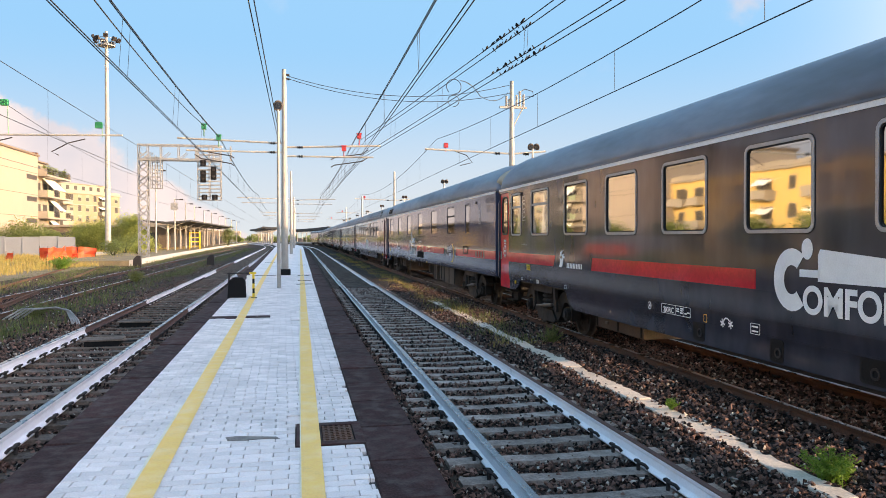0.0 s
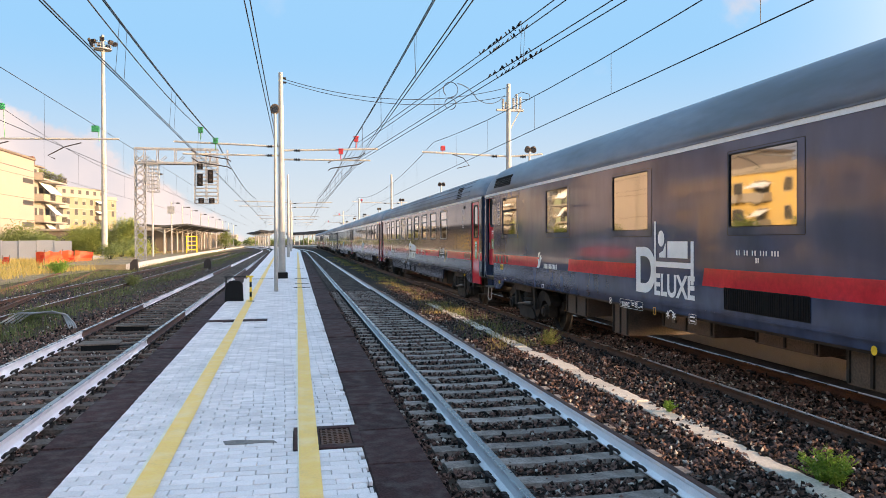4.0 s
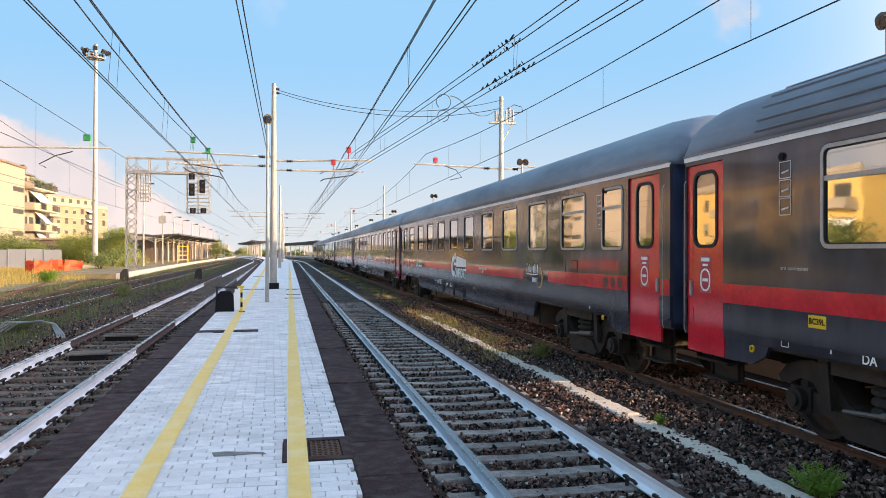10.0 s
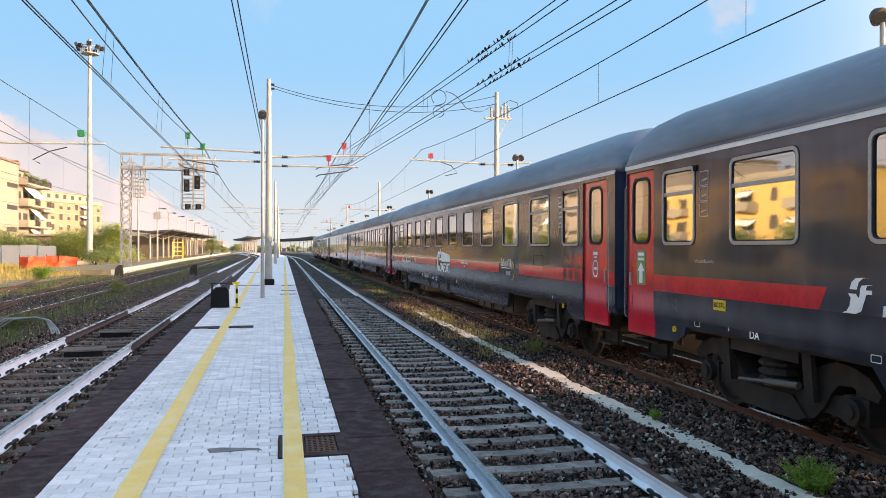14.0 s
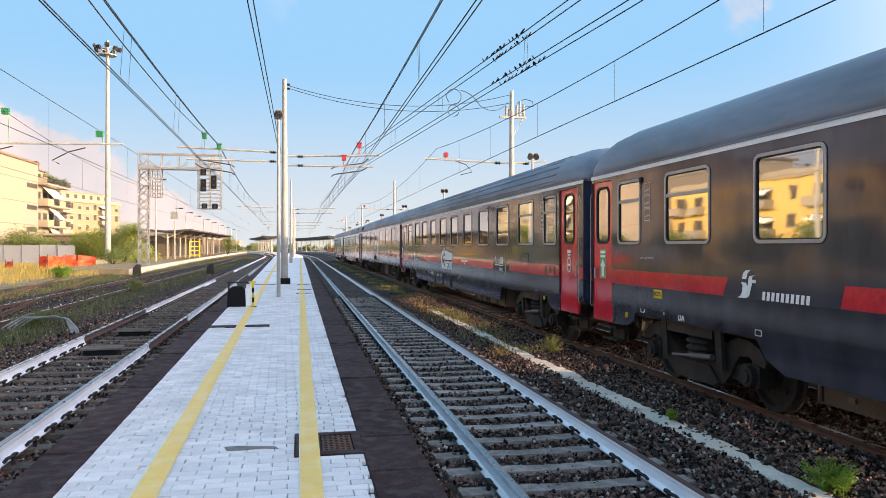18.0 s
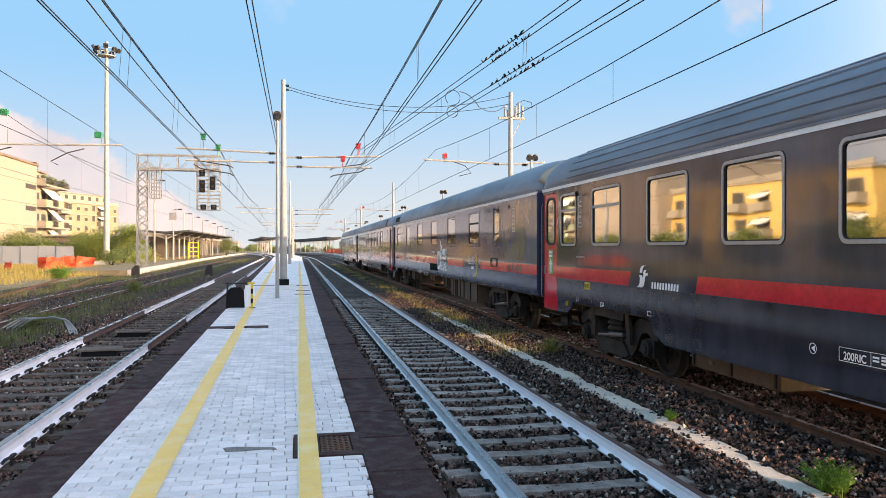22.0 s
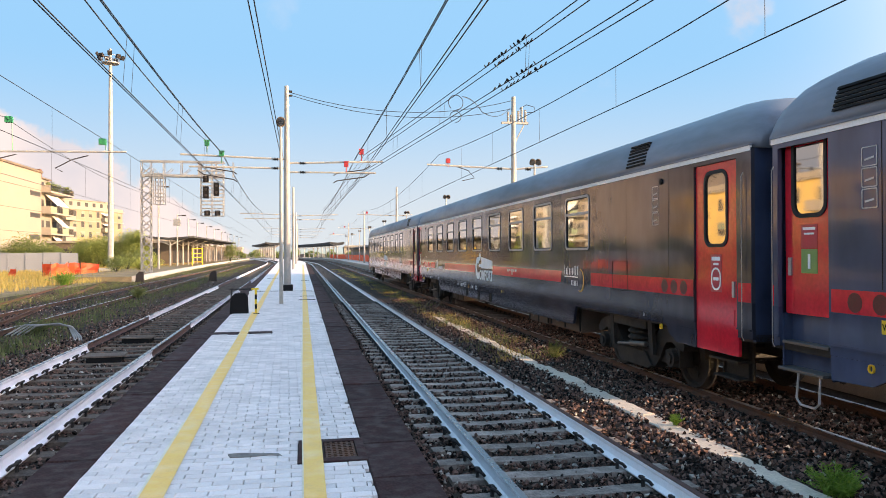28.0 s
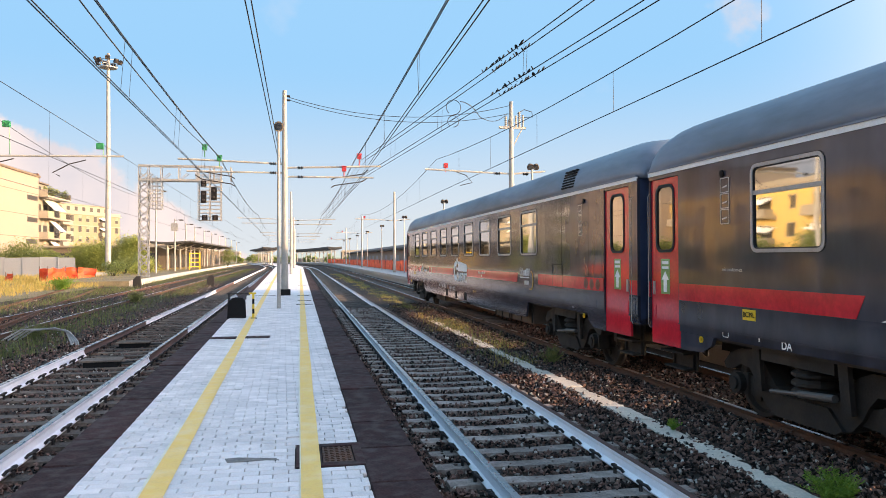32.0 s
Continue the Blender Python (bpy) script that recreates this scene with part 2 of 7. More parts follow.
M = {
    "ballast": mat("ballast", (0.036, 0.025, 0.021), 0.95, spec=0.2, vary=0.5, scale=9, fine=45, bump=1.0, tint=(0.10, 0.07, 0.045), tint_amount=0.5),
    "stone": mat("stone", (0.114, 0.067, 0.055), 0.85, spec=0.2, vary=0.46, scale=8, fine=70, bump=0.5, per_island=1.5),
    "pale_stone": mat("pale_stone", (0.34, 0.31, 0.28), 0.8, vary=0.3, scale=8, fine=70, bump=0.4, per_island=0.8),
    "soil": mat("soil", (0.22, 0.17, 0.10), 0.95, vary=0.35, scale=1.2, fine=25, bump=0.8, tint=(0.10, 0.11, 0.04), tint_amount=0.8, tint_scale=0.6),
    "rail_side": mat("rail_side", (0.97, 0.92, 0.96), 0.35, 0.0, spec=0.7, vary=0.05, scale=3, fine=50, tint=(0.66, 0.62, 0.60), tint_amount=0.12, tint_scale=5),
    "rail_brown": mat("rail_brown", (0.105, 0.052, 0.042), 0.8, 0.0, vary=0.2, scale=3, fine=60, bump=0.1),
    "rail_top": mat("rail_top", (0.33, 0.30, 0.30), 0.28, 0.9, vary=0.1, scale=3, fine=80, bump=0.05),
    "rust": mat("rust", (0.12, 0.052, 0.030), 0.75, 0.2, vary=0.3, scale=6, fine=60, bump=0.3, tint=(0.06, 0.03, 0.02), tint_amount=0.6, tint_scale=3),
    "sleeper": mat("sleeper", (0.36, 0.295, 0.26), 0.9, vary=0.25, scale=5, fine=40, bump=0.5, tint=(0.12, 0.09, 0.072), tint_amount=0.7, tint_scale=4, per_object=0.5),
    "old_sleeper": mat("old_sleeper", (0.145, 0.112, 0.094), 0.95, vary=0.3, scale=5, fine=40, bump=0.5, tint=(0.06, 0.048, 0.04), tint_amount=0.75, tint_scale=3, per_object=0.5, spec=0.2),
    "iron": mat("iron", (0.035, 0.03, 0.03), 0.7, 0.4, vary=0.3, scale=20, fine=80, bump=0.3),
    "tile": mat("tile", (0.83, 0.745, 0.725), 0.55, vary=0.10, scale=5, fine=70, bump=0.25, tint=(0.45, 0.39, 0.37), tint_amount=0.4, tint_scale=1.7, per_object=0.45, per_island=0.45),
    "mortar": mat("mortar", (0.20, 0.18, 0.165), 0.9, vary=0.25, scale=12, fine=60, bump=0.5),
    "grout": mat("grout", (0.045, 0.042, 0.042), 0.95, vary=0.3, scale=10, fine=80, bump=0.4),
    "basalt": mat("basalt", (0.052, 0.026, 0.025), 0.9, vary=0.3, scale=5, fine=50, bump=0.5, tint=(0.12, 0.10, 0.095), tint_amount=0.5, tint_scale=6, per_object=0.35, spec=0.15),
    "yellow_line": mat("yellow_line", (1.0, 0.615, 0.17), 0.6, vary=0.06, scale=6, fine=60, bump=0.2, tint=(1.0, 0.80, 0.50), tint_amount=0.35, tint_scale=4),
    "pale_line": mat("pale_line", (0.80, 0.72, 0.58), 0.7, vary=0.1, scale=5, fine=60, bump=0.2),
    "concrete": mat("concrete", (0.50, 0.47, 0.43), 0.85, vary=0.15, scale=2, fine=40, bump=0.3, tint=(0.30, 0.27, 0.24), tint_amount=0.5, tint_scale=2),
    "trough": mat("trough", (0.76, 0.66, 0.56), 0.85, vary=0.16, scale=3, fine=40, bump=0.4, tint=(0.34, 0.29, 0.25), tint_amount=0.5, tint_scale=3, per_object=0.3),
    "galv": mat("galv", (0.28, 0.28, 0.28), 0.5, 0.25, vary=0.2, scale=4, fine=60, bump=0.1),
    "pale_paint": mat("pale_paint", (0.36, 0.345, 0.32), 0.6, vary=0.1, scale=3, fine=40, bump=0.1, tint=(0.24, 0.225, 0.21), tint_amount=0.45, tint_scale=2),
    "wire": mat("wire", (0.035, 0.032, 0.032), 0.5, 0.5, vary=0.1, bump=0),
    "green_paint": mat("green_paint", (0.012, 0.17, 0.065), 0.4, vary=0.1, bump=0),
    "red_paint": mat("red_paint", (0.34, 0.016, 0.022), 0.4, vary=0.1, bump=0),
    "black": mat("black", (0.010, 0.010, 0.011), 0.7, vary=0.2, bump=0.1, spec=0.15),
    "white": mat("white", (0.90, 0.90, 0.90), 0.5, vary=0.05, bump=0.05),
    # coach
    "coach_grey": mat("coach_grey", (0.056, 0.057, 0.076), 0.07, vary=0.25, scale=1.2, fine=2.6, bump=0.20, tint=(0.056, 0.056, 0.066), tint_amount=0.5, tint_scale=0.9, spec=0.48, coat=0.0, stretch=(1, 1, 0.4)),
    "coach_navy": mat("coach_navy", (0.045, 0.065, 0.122), 0.13, vary=0.2, scale=1.5, fine=3, bump=0.08, tint=(0.034, 0.042, 0.070), tint_amount=0.5, tint_scale=1.3, spec=0.6, coat=0.0, stretch=(1, 1, 0.5)),
    "coach_dark": mat("coach_dark", (0.034, 0.037, 0.052), 0.13, vary=0.25, scale=1.5, fine=3, bump=0.08, tint=(0.030, 0.031, 0.038), tint_amount=0.5, tint_scale=1.3, spec=0.5, stretch=(1, 1, 0.5)),
    "far_sleeper": mat("far_sleeper", (0.12, 0.10, 0.088), 0.95, vary=0.4, scale=4, fine=30, bump=0.4, spec=0.2),
    "coach_red": mat("coach_red", (0.68, 0.024, 0.044), 0.10, vary=0.12, scale=2, fine=18, bump=0.0, tint=(0.54, 0.022, 0.036), tint_amount=0.4, tint_scale=1.5, spec=0.7),
    "coach_roof": mat("coach_roof", (0.170, 0.205, 0.262), 0.45, vary=0.11, scale=1.5, fine=9, bump=0.06, tint=(0.055, 0.055, 0.06), tint_amount=0.6, tint_scale=1.1, stretch=(1, 0.25, 1)),
    "roof_beige": mat("roof_beige", (0.42, 0.36, 0.27), 0.6, vary=0.15, scale=2, bump=0.1),
    "alu": mat("alu", (0.36, 0.36, 0.37), 0.4, 0.35, vary=0.12, scale=8, fine=60, bump=0.05),
    "rubber": mat("rubber", (0.012, 0.012, 0.014), 0.7, vary=0.2, bump=0.1),
    "bogie": mat("bogie", (0.014, 0.012, 0.011), 0.75, 0.1, vary=0.35, scale=5, fine=40, bump=0.3, tint=(0.045, 0.033, 0.025), tint_amount=0.6, tint_scale=3),
    "under_grey": mat("under_grey", (0.090, 0.067, 0.052), 0.75, 0.1, vary=0.3, scale=4, fine=40, bump=0.2),
    "steel": mat("steel", (0.12, 0.11, 0.105), 0.5, 0.4, vary=0.15, scale=6, bump=0.05),
    "yellow": mat("yellow", (0.85, 0.55, 0.03), 0.45, vary=0.06, bump=0),
    "green_sign": mat("green_sign", (0.17, 0.30, 0.09), 0.45, vary=0.06, bump=0),
    "pink_sign": mat("pink_sign", (0.50, 0.035, 0.055), 0.45, vary=0.06, bump=0),
    # surroundings
    "cream_wall": mat("cream_wall", (0.29, 0.24, 0.20), 0.85, vary=0.06, scale=0.4, fine=8, bump=0.1, tint=(0.33, 0.28, 0.21), tint_amount=0.3, tint_scale=0.3),
    "straw_wall": mat("straw_wall", (0.235, 0.19, 0.125), 0.85, vary=0.06, scale=0.4, fine=8, bump=0.1, tint=(0.29, 0.245, 0.17), tint_amount=0.4, tint_scale=0.3),
    "yellow_wall": mat("yellow_wall", (0.54, 0.37, 0.12), 0.85, vary=0.06, scale=0.4, fine=8, bump=0.1, tint=(0.37, 0.28, 0.15), tint_amount=0.3, tint_scale=0.3),
    "pale_wall": mat("pale_wall", (0.28, 0.245, 0.20), 0.85, vary=0.06, scale=0.4, fine=8, bump=0.1),
    # dark roof edges and joints; also painted shade on the station wall
    "shade_brown": mat("shade_brown", (0.14, 0.105, 0.075), 0.85, vary=0.12, scale=0.5, fine=8, bump=0.1),
    "dark_opening": mat("dark_opening", (0.04, 0.038, 0.036), 0.6, vary=0.2, bump=0),
    "celadon": mat("celadon", (0.24, 0.28, 0.17), 0.85, vary=0.08, scale=0.5, fine=8, bump=0.1),
    "shutter": mat("shutter", (0.16, 0.20, 0.15), 0.7, vary=0.1, bump=0),
    "hoarding": mat("hoarding", (0.27, 0.28, 0.30), 0.6, vary=0.06, scale=0.6, fine=10, bump=0.05),
    "canopy": mat("canopy", (0.05, 0.05, 0.05), 0.8, vary=0.2, scale=1, bump=0.1),
    "glass_dark": mat("glass_dark", (0.02, 0.022, 0.025), 0.05, vary=0.1, bump=0, spec=0.8),
}


def coated_glass(name, color):
    """Sun-protection glass of the coach windows: dark, with a mirror-like golden coating, slightly wavy."""
    m = bpy.data.materials.new(name)
    m.use_nodes = True
    n, l = m.node_tree.nodes, m.node_tree.links
    b = n["Principled BSDF"]
    b.inputs["Base Color"].default_value = (*color, 1)
    b.inputs["Metallic"].default_value = 1.0
    b.inputs["Roughness"].default_value = 0.03
    tc = n.new("ShaderNodeTexCoord")
    no = n.new("ShaderNodeTexNoise")
    no.inputs["Scale"].default_value = 1.6
    l.new(tc.outputs["Object"], no.inputs["Vector"])
    bp = n.new("ShaderNodeBump")
    bp.inputs["Strength"].default_value, bp.inputs["Distance"].default_value = 0.05, 0.02
    l.new(no.outputs[0], bp.inputs["Height"])
    l.new(bp.outputs[0], b.inputs["Normal"])
    return m


M["coach_glass"] = coated_glass("coach_glass", (0.45, 0.47, 0.46))
M["dark_glass"] = coated_glass("dark_glass", (0.36, 0.36, 0.35))


def leafy(name, color, other, gloss=0.5):
    """Leaves and blades: each its own shade, some light through them."""
    m = bpy.data.materials.new(name)
    m.use_nodes = True
    n, l = m.node_tree.nodes, m.node_tree.links
    b = n["Principled BSDF"]
    g = n.new("ShaderNodeNewGeometry")
    mx = n.new("ShaderNodeMix")
    mx.data_type = "RGBA"
    mx.inputs["A"].default_value, mx.inputs["B"].default_value = (*color, 1), (*other, 1)
    l.new(g.outputs["Random Per Island"], mx.inputs["Factor"])
    l.new(mx.outputs["Result"], b.inputs["Base Color"])
    b.inputs["Roughness"].default_value = gloss
    tr = n.new("ShaderNodeBsdfTranslucent")
    l.new(mx.outputs["Result"], tr.inputs[0])
    ad = n.new("ShaderNodeMixShader")
    ad.inputs[0].default_value = 0.35
    l.new(b.outputs[0], ad.inputs[1])
    l.new(tr.outputs[0], ad.inputs[2])
    l.new(ad.outputs[0], n["Material Output"].inputs[0])
    return m


M["leaf"] = leafy("leaf", (0.09, 0.13, 0.032), (0.22, 0.26, 0.07))
M["leaf_light"] = leafy("leaf_light", (0.20, 0.25, 0.05), (0.42, 0.43, 0.10))
M["weed"] = leafy("weed", (0.055, 0.085, 0.025), (0.17, 0.19, 0.06))
M["weed_light"] = leafy("weed_light", (0.10, 0.15, 0.035), (0.30, 0.28, 0.09))
M["fern"] = leafy("fern", (0.10, 0.22, 0.02), (0.25, 0.40, 0.06))
M["dry_grass"] = leafy("dry_grass", (0.60, 0.40, 0.11), (0.30, 0.27, 0.07))
M["net"] = leafy("net", (0.95, 0.15, 0.045), (0.75, 0.07, 0.03))

# ---- mesh helpers ----


class G:
    """A growing mesh: vertices, faces and a material slot for each face."""

    def __init__(self):
        self.v, self.f, self.m = [], [], []

    def face(self, pts, slot=0):
        k = len(self.v)
        self.v += [tuple(p) for p in pts]
        self.f.append(tuple(range(k, k + len(pts))))
        self.m.append(slot)

    def mesh(self, verts, faces, slot=0):
        k = len(self.v)
        self.v += [tuple(p) for p in verts]
        self.f += [tuple(k + i for i in f) for f in faces]
        self.m += [slot] * len(faces)

    def box(self, x0, x1, y0, y1, z0, z1, slot=0, c=0.0):
        """A box; c: chamfer of the upper edges."""
        if c:
            v = [(x0, y0, z0), (x1, y0, z0), (x1, y1, z0), (x0, y1, z0), (x0, y0, z1 - c), (x1, y0, z1 - c), (x1, y1, z1 - c), (x0, y1, z1 - c),
                 (x0 + c, y0 + c, z1), (x1 - c, y0 + c, z1), (x1 - c, y1 - c, z1), (x0 + c, y1 - c, z1)]
            f = [(3, 2, 1, 0)] + [(a, (a + 1) % 4, 4 + (a + 1) % 4, 4 + a) for a in range(4)] + [(4 + a, 4 + (a + 1) % 4, 8 + (a + 1) % 4, 8 + a) for a in range(4)] + [(8, 9, 10, 11)]
        else:
            v = [(x0, y0, z0), (x1, y0, z0), (x1, y1, z0), (x0, y1, z0), (x0, y0, z1), (x1, y0, z1), (x1, y1, z1), (x0, y1, z1)]
            f = [(3, 2, 1, 0), (4, 5, 6, 7), (0, 1, 5, 4), (1, 2, 6, 5), (2, 3, 7, 6), (3, 0, 4, 7)]
        self.mesh(v, f, slot)

    def rod(self, p, q, r, n=8, r2=None, slot=0, caps=True):
        p, q = Vector(p), Vector(q)
        d = (q - p).normalized()
        a = d.orthogonal().normalized()
        b = d.cross(a)
        r2 = r if r2 is None else r2
        v = []
        for c, rr in ((p, r), (q, r2)):
            v += [c + (a * math.cos(t) + b * math.sin(t)) * rr for t in (2 * math.pi * i / n for i in range(n))]
        f = [(i, (i + 1) % n, n + (i + 1) % n, n + i) for i in range(n)]
        if caps:
            f += [tuple(range(n - 1, -1, -1)), tuple(range(n, 2 * n))]
        self.mesh(v, f, slot)

    def path(self, pts, r, n=6, slot=0):
        """One bent tube through the points."""
        pts = [Vector(p) for p in pts]
        secs, up = [], None
        for i, p in enumerate(pts):
            d = (pts[min(i + 1, len(pts) - 1)] - pts[max(i - 1, 0)]).normalized()
            if up is None:
                up = d.orthogonal().normalized()
            up = (up - d * up.dot(d)).normalized()
            side = d.cross(up)
            secs.append([p + (up * math.cos(t) + side * math.sin(t)) * r for t in (2 * math.pi * k / n for k in range(n))])
        self.loft(secs, slot=slot)

    def beam(self, p, q, w, h, slot=0):
        """A straight bar of rectangular section (w across, h upright)."""
        p, q = Vector(p), Vector(q)
        d = (q - p).normalized()
        side = d.cross(Vector((0, 0, 1)))
        side = Vector((1, 0, 0)) if side.length < 1e-4 else side.normalized()
        up = side.cross(d)
        v = [c + side * (sx * w / 2) + up * (sz * h / 2) for c in (p, q) for sx, sz in ((-1, -1), (1, -1), (1, 1), (-1, 1))]
        self.mesh(v, [(0, 1, 2, 3), (7, 6, 5, 4), (0, 4, 5, 1), (1, 5, 6, 2), (2, 6, 7, 3), (3, 7, 4, 0)], slot)

    def loft(self, sections, closed=True, caps=True, slot=0):
        """Skin over sections of equally many points each."""
        n = len(sections[0])
        v = [p for s in sections for p in s]
        f = []
        for i in range(len(sections) - 1):
            for j in range(n if closed else n - 1):
                a, b = i * n + j, i * n + (j + 1) % n
                f.append((a, b, b + n, a + n))
        if caps:
            f += [tuple(range(n - 1, -1, -1)), tuple(range(len(v) - n, len(v)))]
        self.mesh(v, f, slot)

    def prism(self, outline, x0, x1, slot=0):
        """An outline in (y, z), pulled from x0 to x1."""
        self.loft([[(x, y, z) for y, z in outline] for x in (x0, x1)], slot=slot)

    def make(self, name, mats, smooth=False):
        me = bpy.data.meshes.new(name)
        me.from_pydata(self.v, [], self.f)
        for m in (mats if isinstance(mats, (list, tuple)) else [mats]):
            me.materials.append(m)
        me.polygons.foreach_set("material_index", self.m)
        if smooth:
            me.polygons.foreach_set("use_smooth", [True] * len(self.f))
        me.update()
        return me


def part(name, g, material, parent, label="", smooth=False, at=None):
    """One mesh object under a thing or a part; g is a G or a finished mesh."""
    me = g.make(name, material, smooth) if isinstance(g, G) else g
    ob = new(name, me)
    ob.parent = parent
    if at is not None:
        ob.matrix_basis = at
    if label:
        ob["label"] = label
    return ob


def thing(name, label, category, group="", kind="", at=None, g=None, material=None, smooth=False):
    """A top-level thing: a mesh if g is given, else an Empty."""
    ob = new(name, g.make(name, material, smooth) if g else None)
    if at is not None:
        ob.matrix_basis = at
    return tagged(ob, label, category, group, kind)


def stones(count, place, size, rng, squash=0.7):
    """Many loose broken stones in one mesh: place() gives x, y, z of each."""
    base = np.array([(1, 0, 0), (-1, 0, 0), (0, 1, 0), (0, -1, 0), (0, 0, 1), (0, 0, -1)], float)
    tri = np.array([(0, 2, 4), (2, 1, 4), (1, 3, 4), (3, 0, 4), (2, 0, 5), (1, 2, 5), (3, 1, 5), (0, 3, 5)])
    c = place(count)
    n = len(c)
    s = rng.uniform(size[0], size[1], (n, 1, 1)) * rng.uniform(0.6, 1.3, (n, 1, 3))
    s[:, :, 2] *= squash
    v = base[None] * s
    v += rng.normal(0, 0.28, (n, 6, 3)) * s
    a, b = rng.uniform(0, 6.28, n), rng.uniform(-0.7, 0.7, n)
    ca, sa, cb, sb = np.cos(a), np.sin(a), np.cos(b), np.sin(b)
    z = np.zeros(n)
    rot = np.stack([np.stack([ca, -sa * cb, sa * sb], -1), np.stack([sa, ca * cb, -ca * sb], -1), np.stack([z, sb, cb], -1)], 1)
    v = np.einsum("nij,nkj->nki", rot, v) + c[:, None, :]
    f = tri[None] + (np.arange(n) * 6)[:, None, None]
    me = bpy.data.meshes.new("stones")
    me.from_pydata(v.reshape(-1, 3).tolist(), [], f.reshape(-1, 3).tolist())
    return me

# ---- the ground and the tracks ----
# x to the right of the platform, y along the track, z = 0 at the rail heads of the platform's right-hand track.
PLAT_Z, LEFT_Z = 0.35, 0.25


def swing(y):
    """The far ends of the tracks swing to the left."""
    return -0.0006 * max(0.0, y - 135) ** 2


def far_bend(y):
    """The train's track, the far platform and its canopy bend the same way, further on."""
    return -0.0009 * max(0.0, y - 180) ** 2


def left_x(y):
    """Centre line of the left-hand track, which leaves the others at a small angle."""
    return -3.36 - 0.0165 * y + swing(y)


def ground_sheet():
    g = G()
    xs = [-3000, -400, -120, -60, -30, -14, -9, -5.6, -4.6, -2.2, 0, 1.0, 1.4, 3.8, 5.3, 8.2, 12, 40, 200, 3000]
    zs = [0.2, 0.2, 0.15, 0.12, 0.10, 0.05, 0.0, 0.03, 0.035, 0.03, -0.2, -0.24, -0.225, -0.225, -0.175, -0.23, -0.25, -0.1, 0.1, 0.2]
    ys = [-300, -60, -10, 0, 4, 8, 12, 16, 20, 26, 32, 40, 60, 90, 140, 220, 400, 900, 4000]
    rng = np.random.default_rng(3)
    v = [(x, y, z + rng.uniform(-0.015, 0.015)) for y in ys for x, z in zip(xs, zs)]
    n = len(xs)
    f = [(j * n + i, j * n + i + 1, (j + 1) * n + i + 1, (j + 1) * n + i) for j in range(len(ys) - 1) for i in range(n - 1)]
    g.mesh(v, f)
    for k, (a, b, c, d) in enumerate(f):
        x = (v[a][0] + v[b][0]) / 2
        g.m[k] = 0 if -14 < x < 12 else 1
    return thing("ground", "dark gravel and dry weedy soil beside the tracks", "ground", kind="structure", g=g, material=[M["ballast"], M["soil"]])


ground_sheet()

# web and foot flare outwards so the sides face more sky and look brighter
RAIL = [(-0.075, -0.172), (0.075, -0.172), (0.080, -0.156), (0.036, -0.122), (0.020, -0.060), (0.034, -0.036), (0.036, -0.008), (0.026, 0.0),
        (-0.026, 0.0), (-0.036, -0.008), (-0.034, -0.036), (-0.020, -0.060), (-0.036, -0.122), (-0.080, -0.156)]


def rail_mesh(line, z, side, top, bare=()):
    """A flat-bottomed rail along a list of (x, y); bare: stretches of y without paint."""
    g = G()
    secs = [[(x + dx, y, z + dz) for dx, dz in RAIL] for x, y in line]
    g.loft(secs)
    n = len(RAIL)
    for i in range(len(g.f) - 2):
        if i % n in (6, 7, 8):
            g.m[i] = 1
        elif any(a <= (line[i // n][1] + line[i // n + 1][1]) / 2 < b for a, b in bare):
            g.m[i] = 2
    return g.make("rail", [M[side], M[top], M["rail_brown"]])


def sleeper_mesh(look_of="sleeper", w=2.3):
    g = G()
    h = w / 2
    out = [(-0.13, -0.36), (0.13, -0.36), (0.11, -0.185), (-0.11, -0.185)]
    mid = [(-0.12, -0.36), (0.12, -0.36), (0.10, -0.192), (-0.10, -0.192)]
    g.loft([[(x, a, b) for a, b in s] for x, s in ((-h, out), (-0.45, out), (-0.2, mid), (0.2, mid), (0.45, out), (h, out))])
    return g.make("sleeper", M[look_of])


def clip_mesh():
    """The sprung clip that holds the rail's foot, with its bolt."""
    g = G()
    for s in (-1, 1):
        pts = [(s * 0.062, -0.085, -0.155), (s * 0.10, -0.085, -0.11), (s * 0.14, -0.04, -0.095), (s * 0.105, 0, -0.118), (s * 0.14, 0.04, -0.095), (s * 0.10, 0.085, -0.11), (s * 0.062, 0.085, -0.155)]
        g.path(pts, 0.017, 5)
        g.rod((s * 0.125, 0, -0.185), (s * 0.125, 0, -0.085), 0.019, 6)
    return g.make("clip", M["iron"])


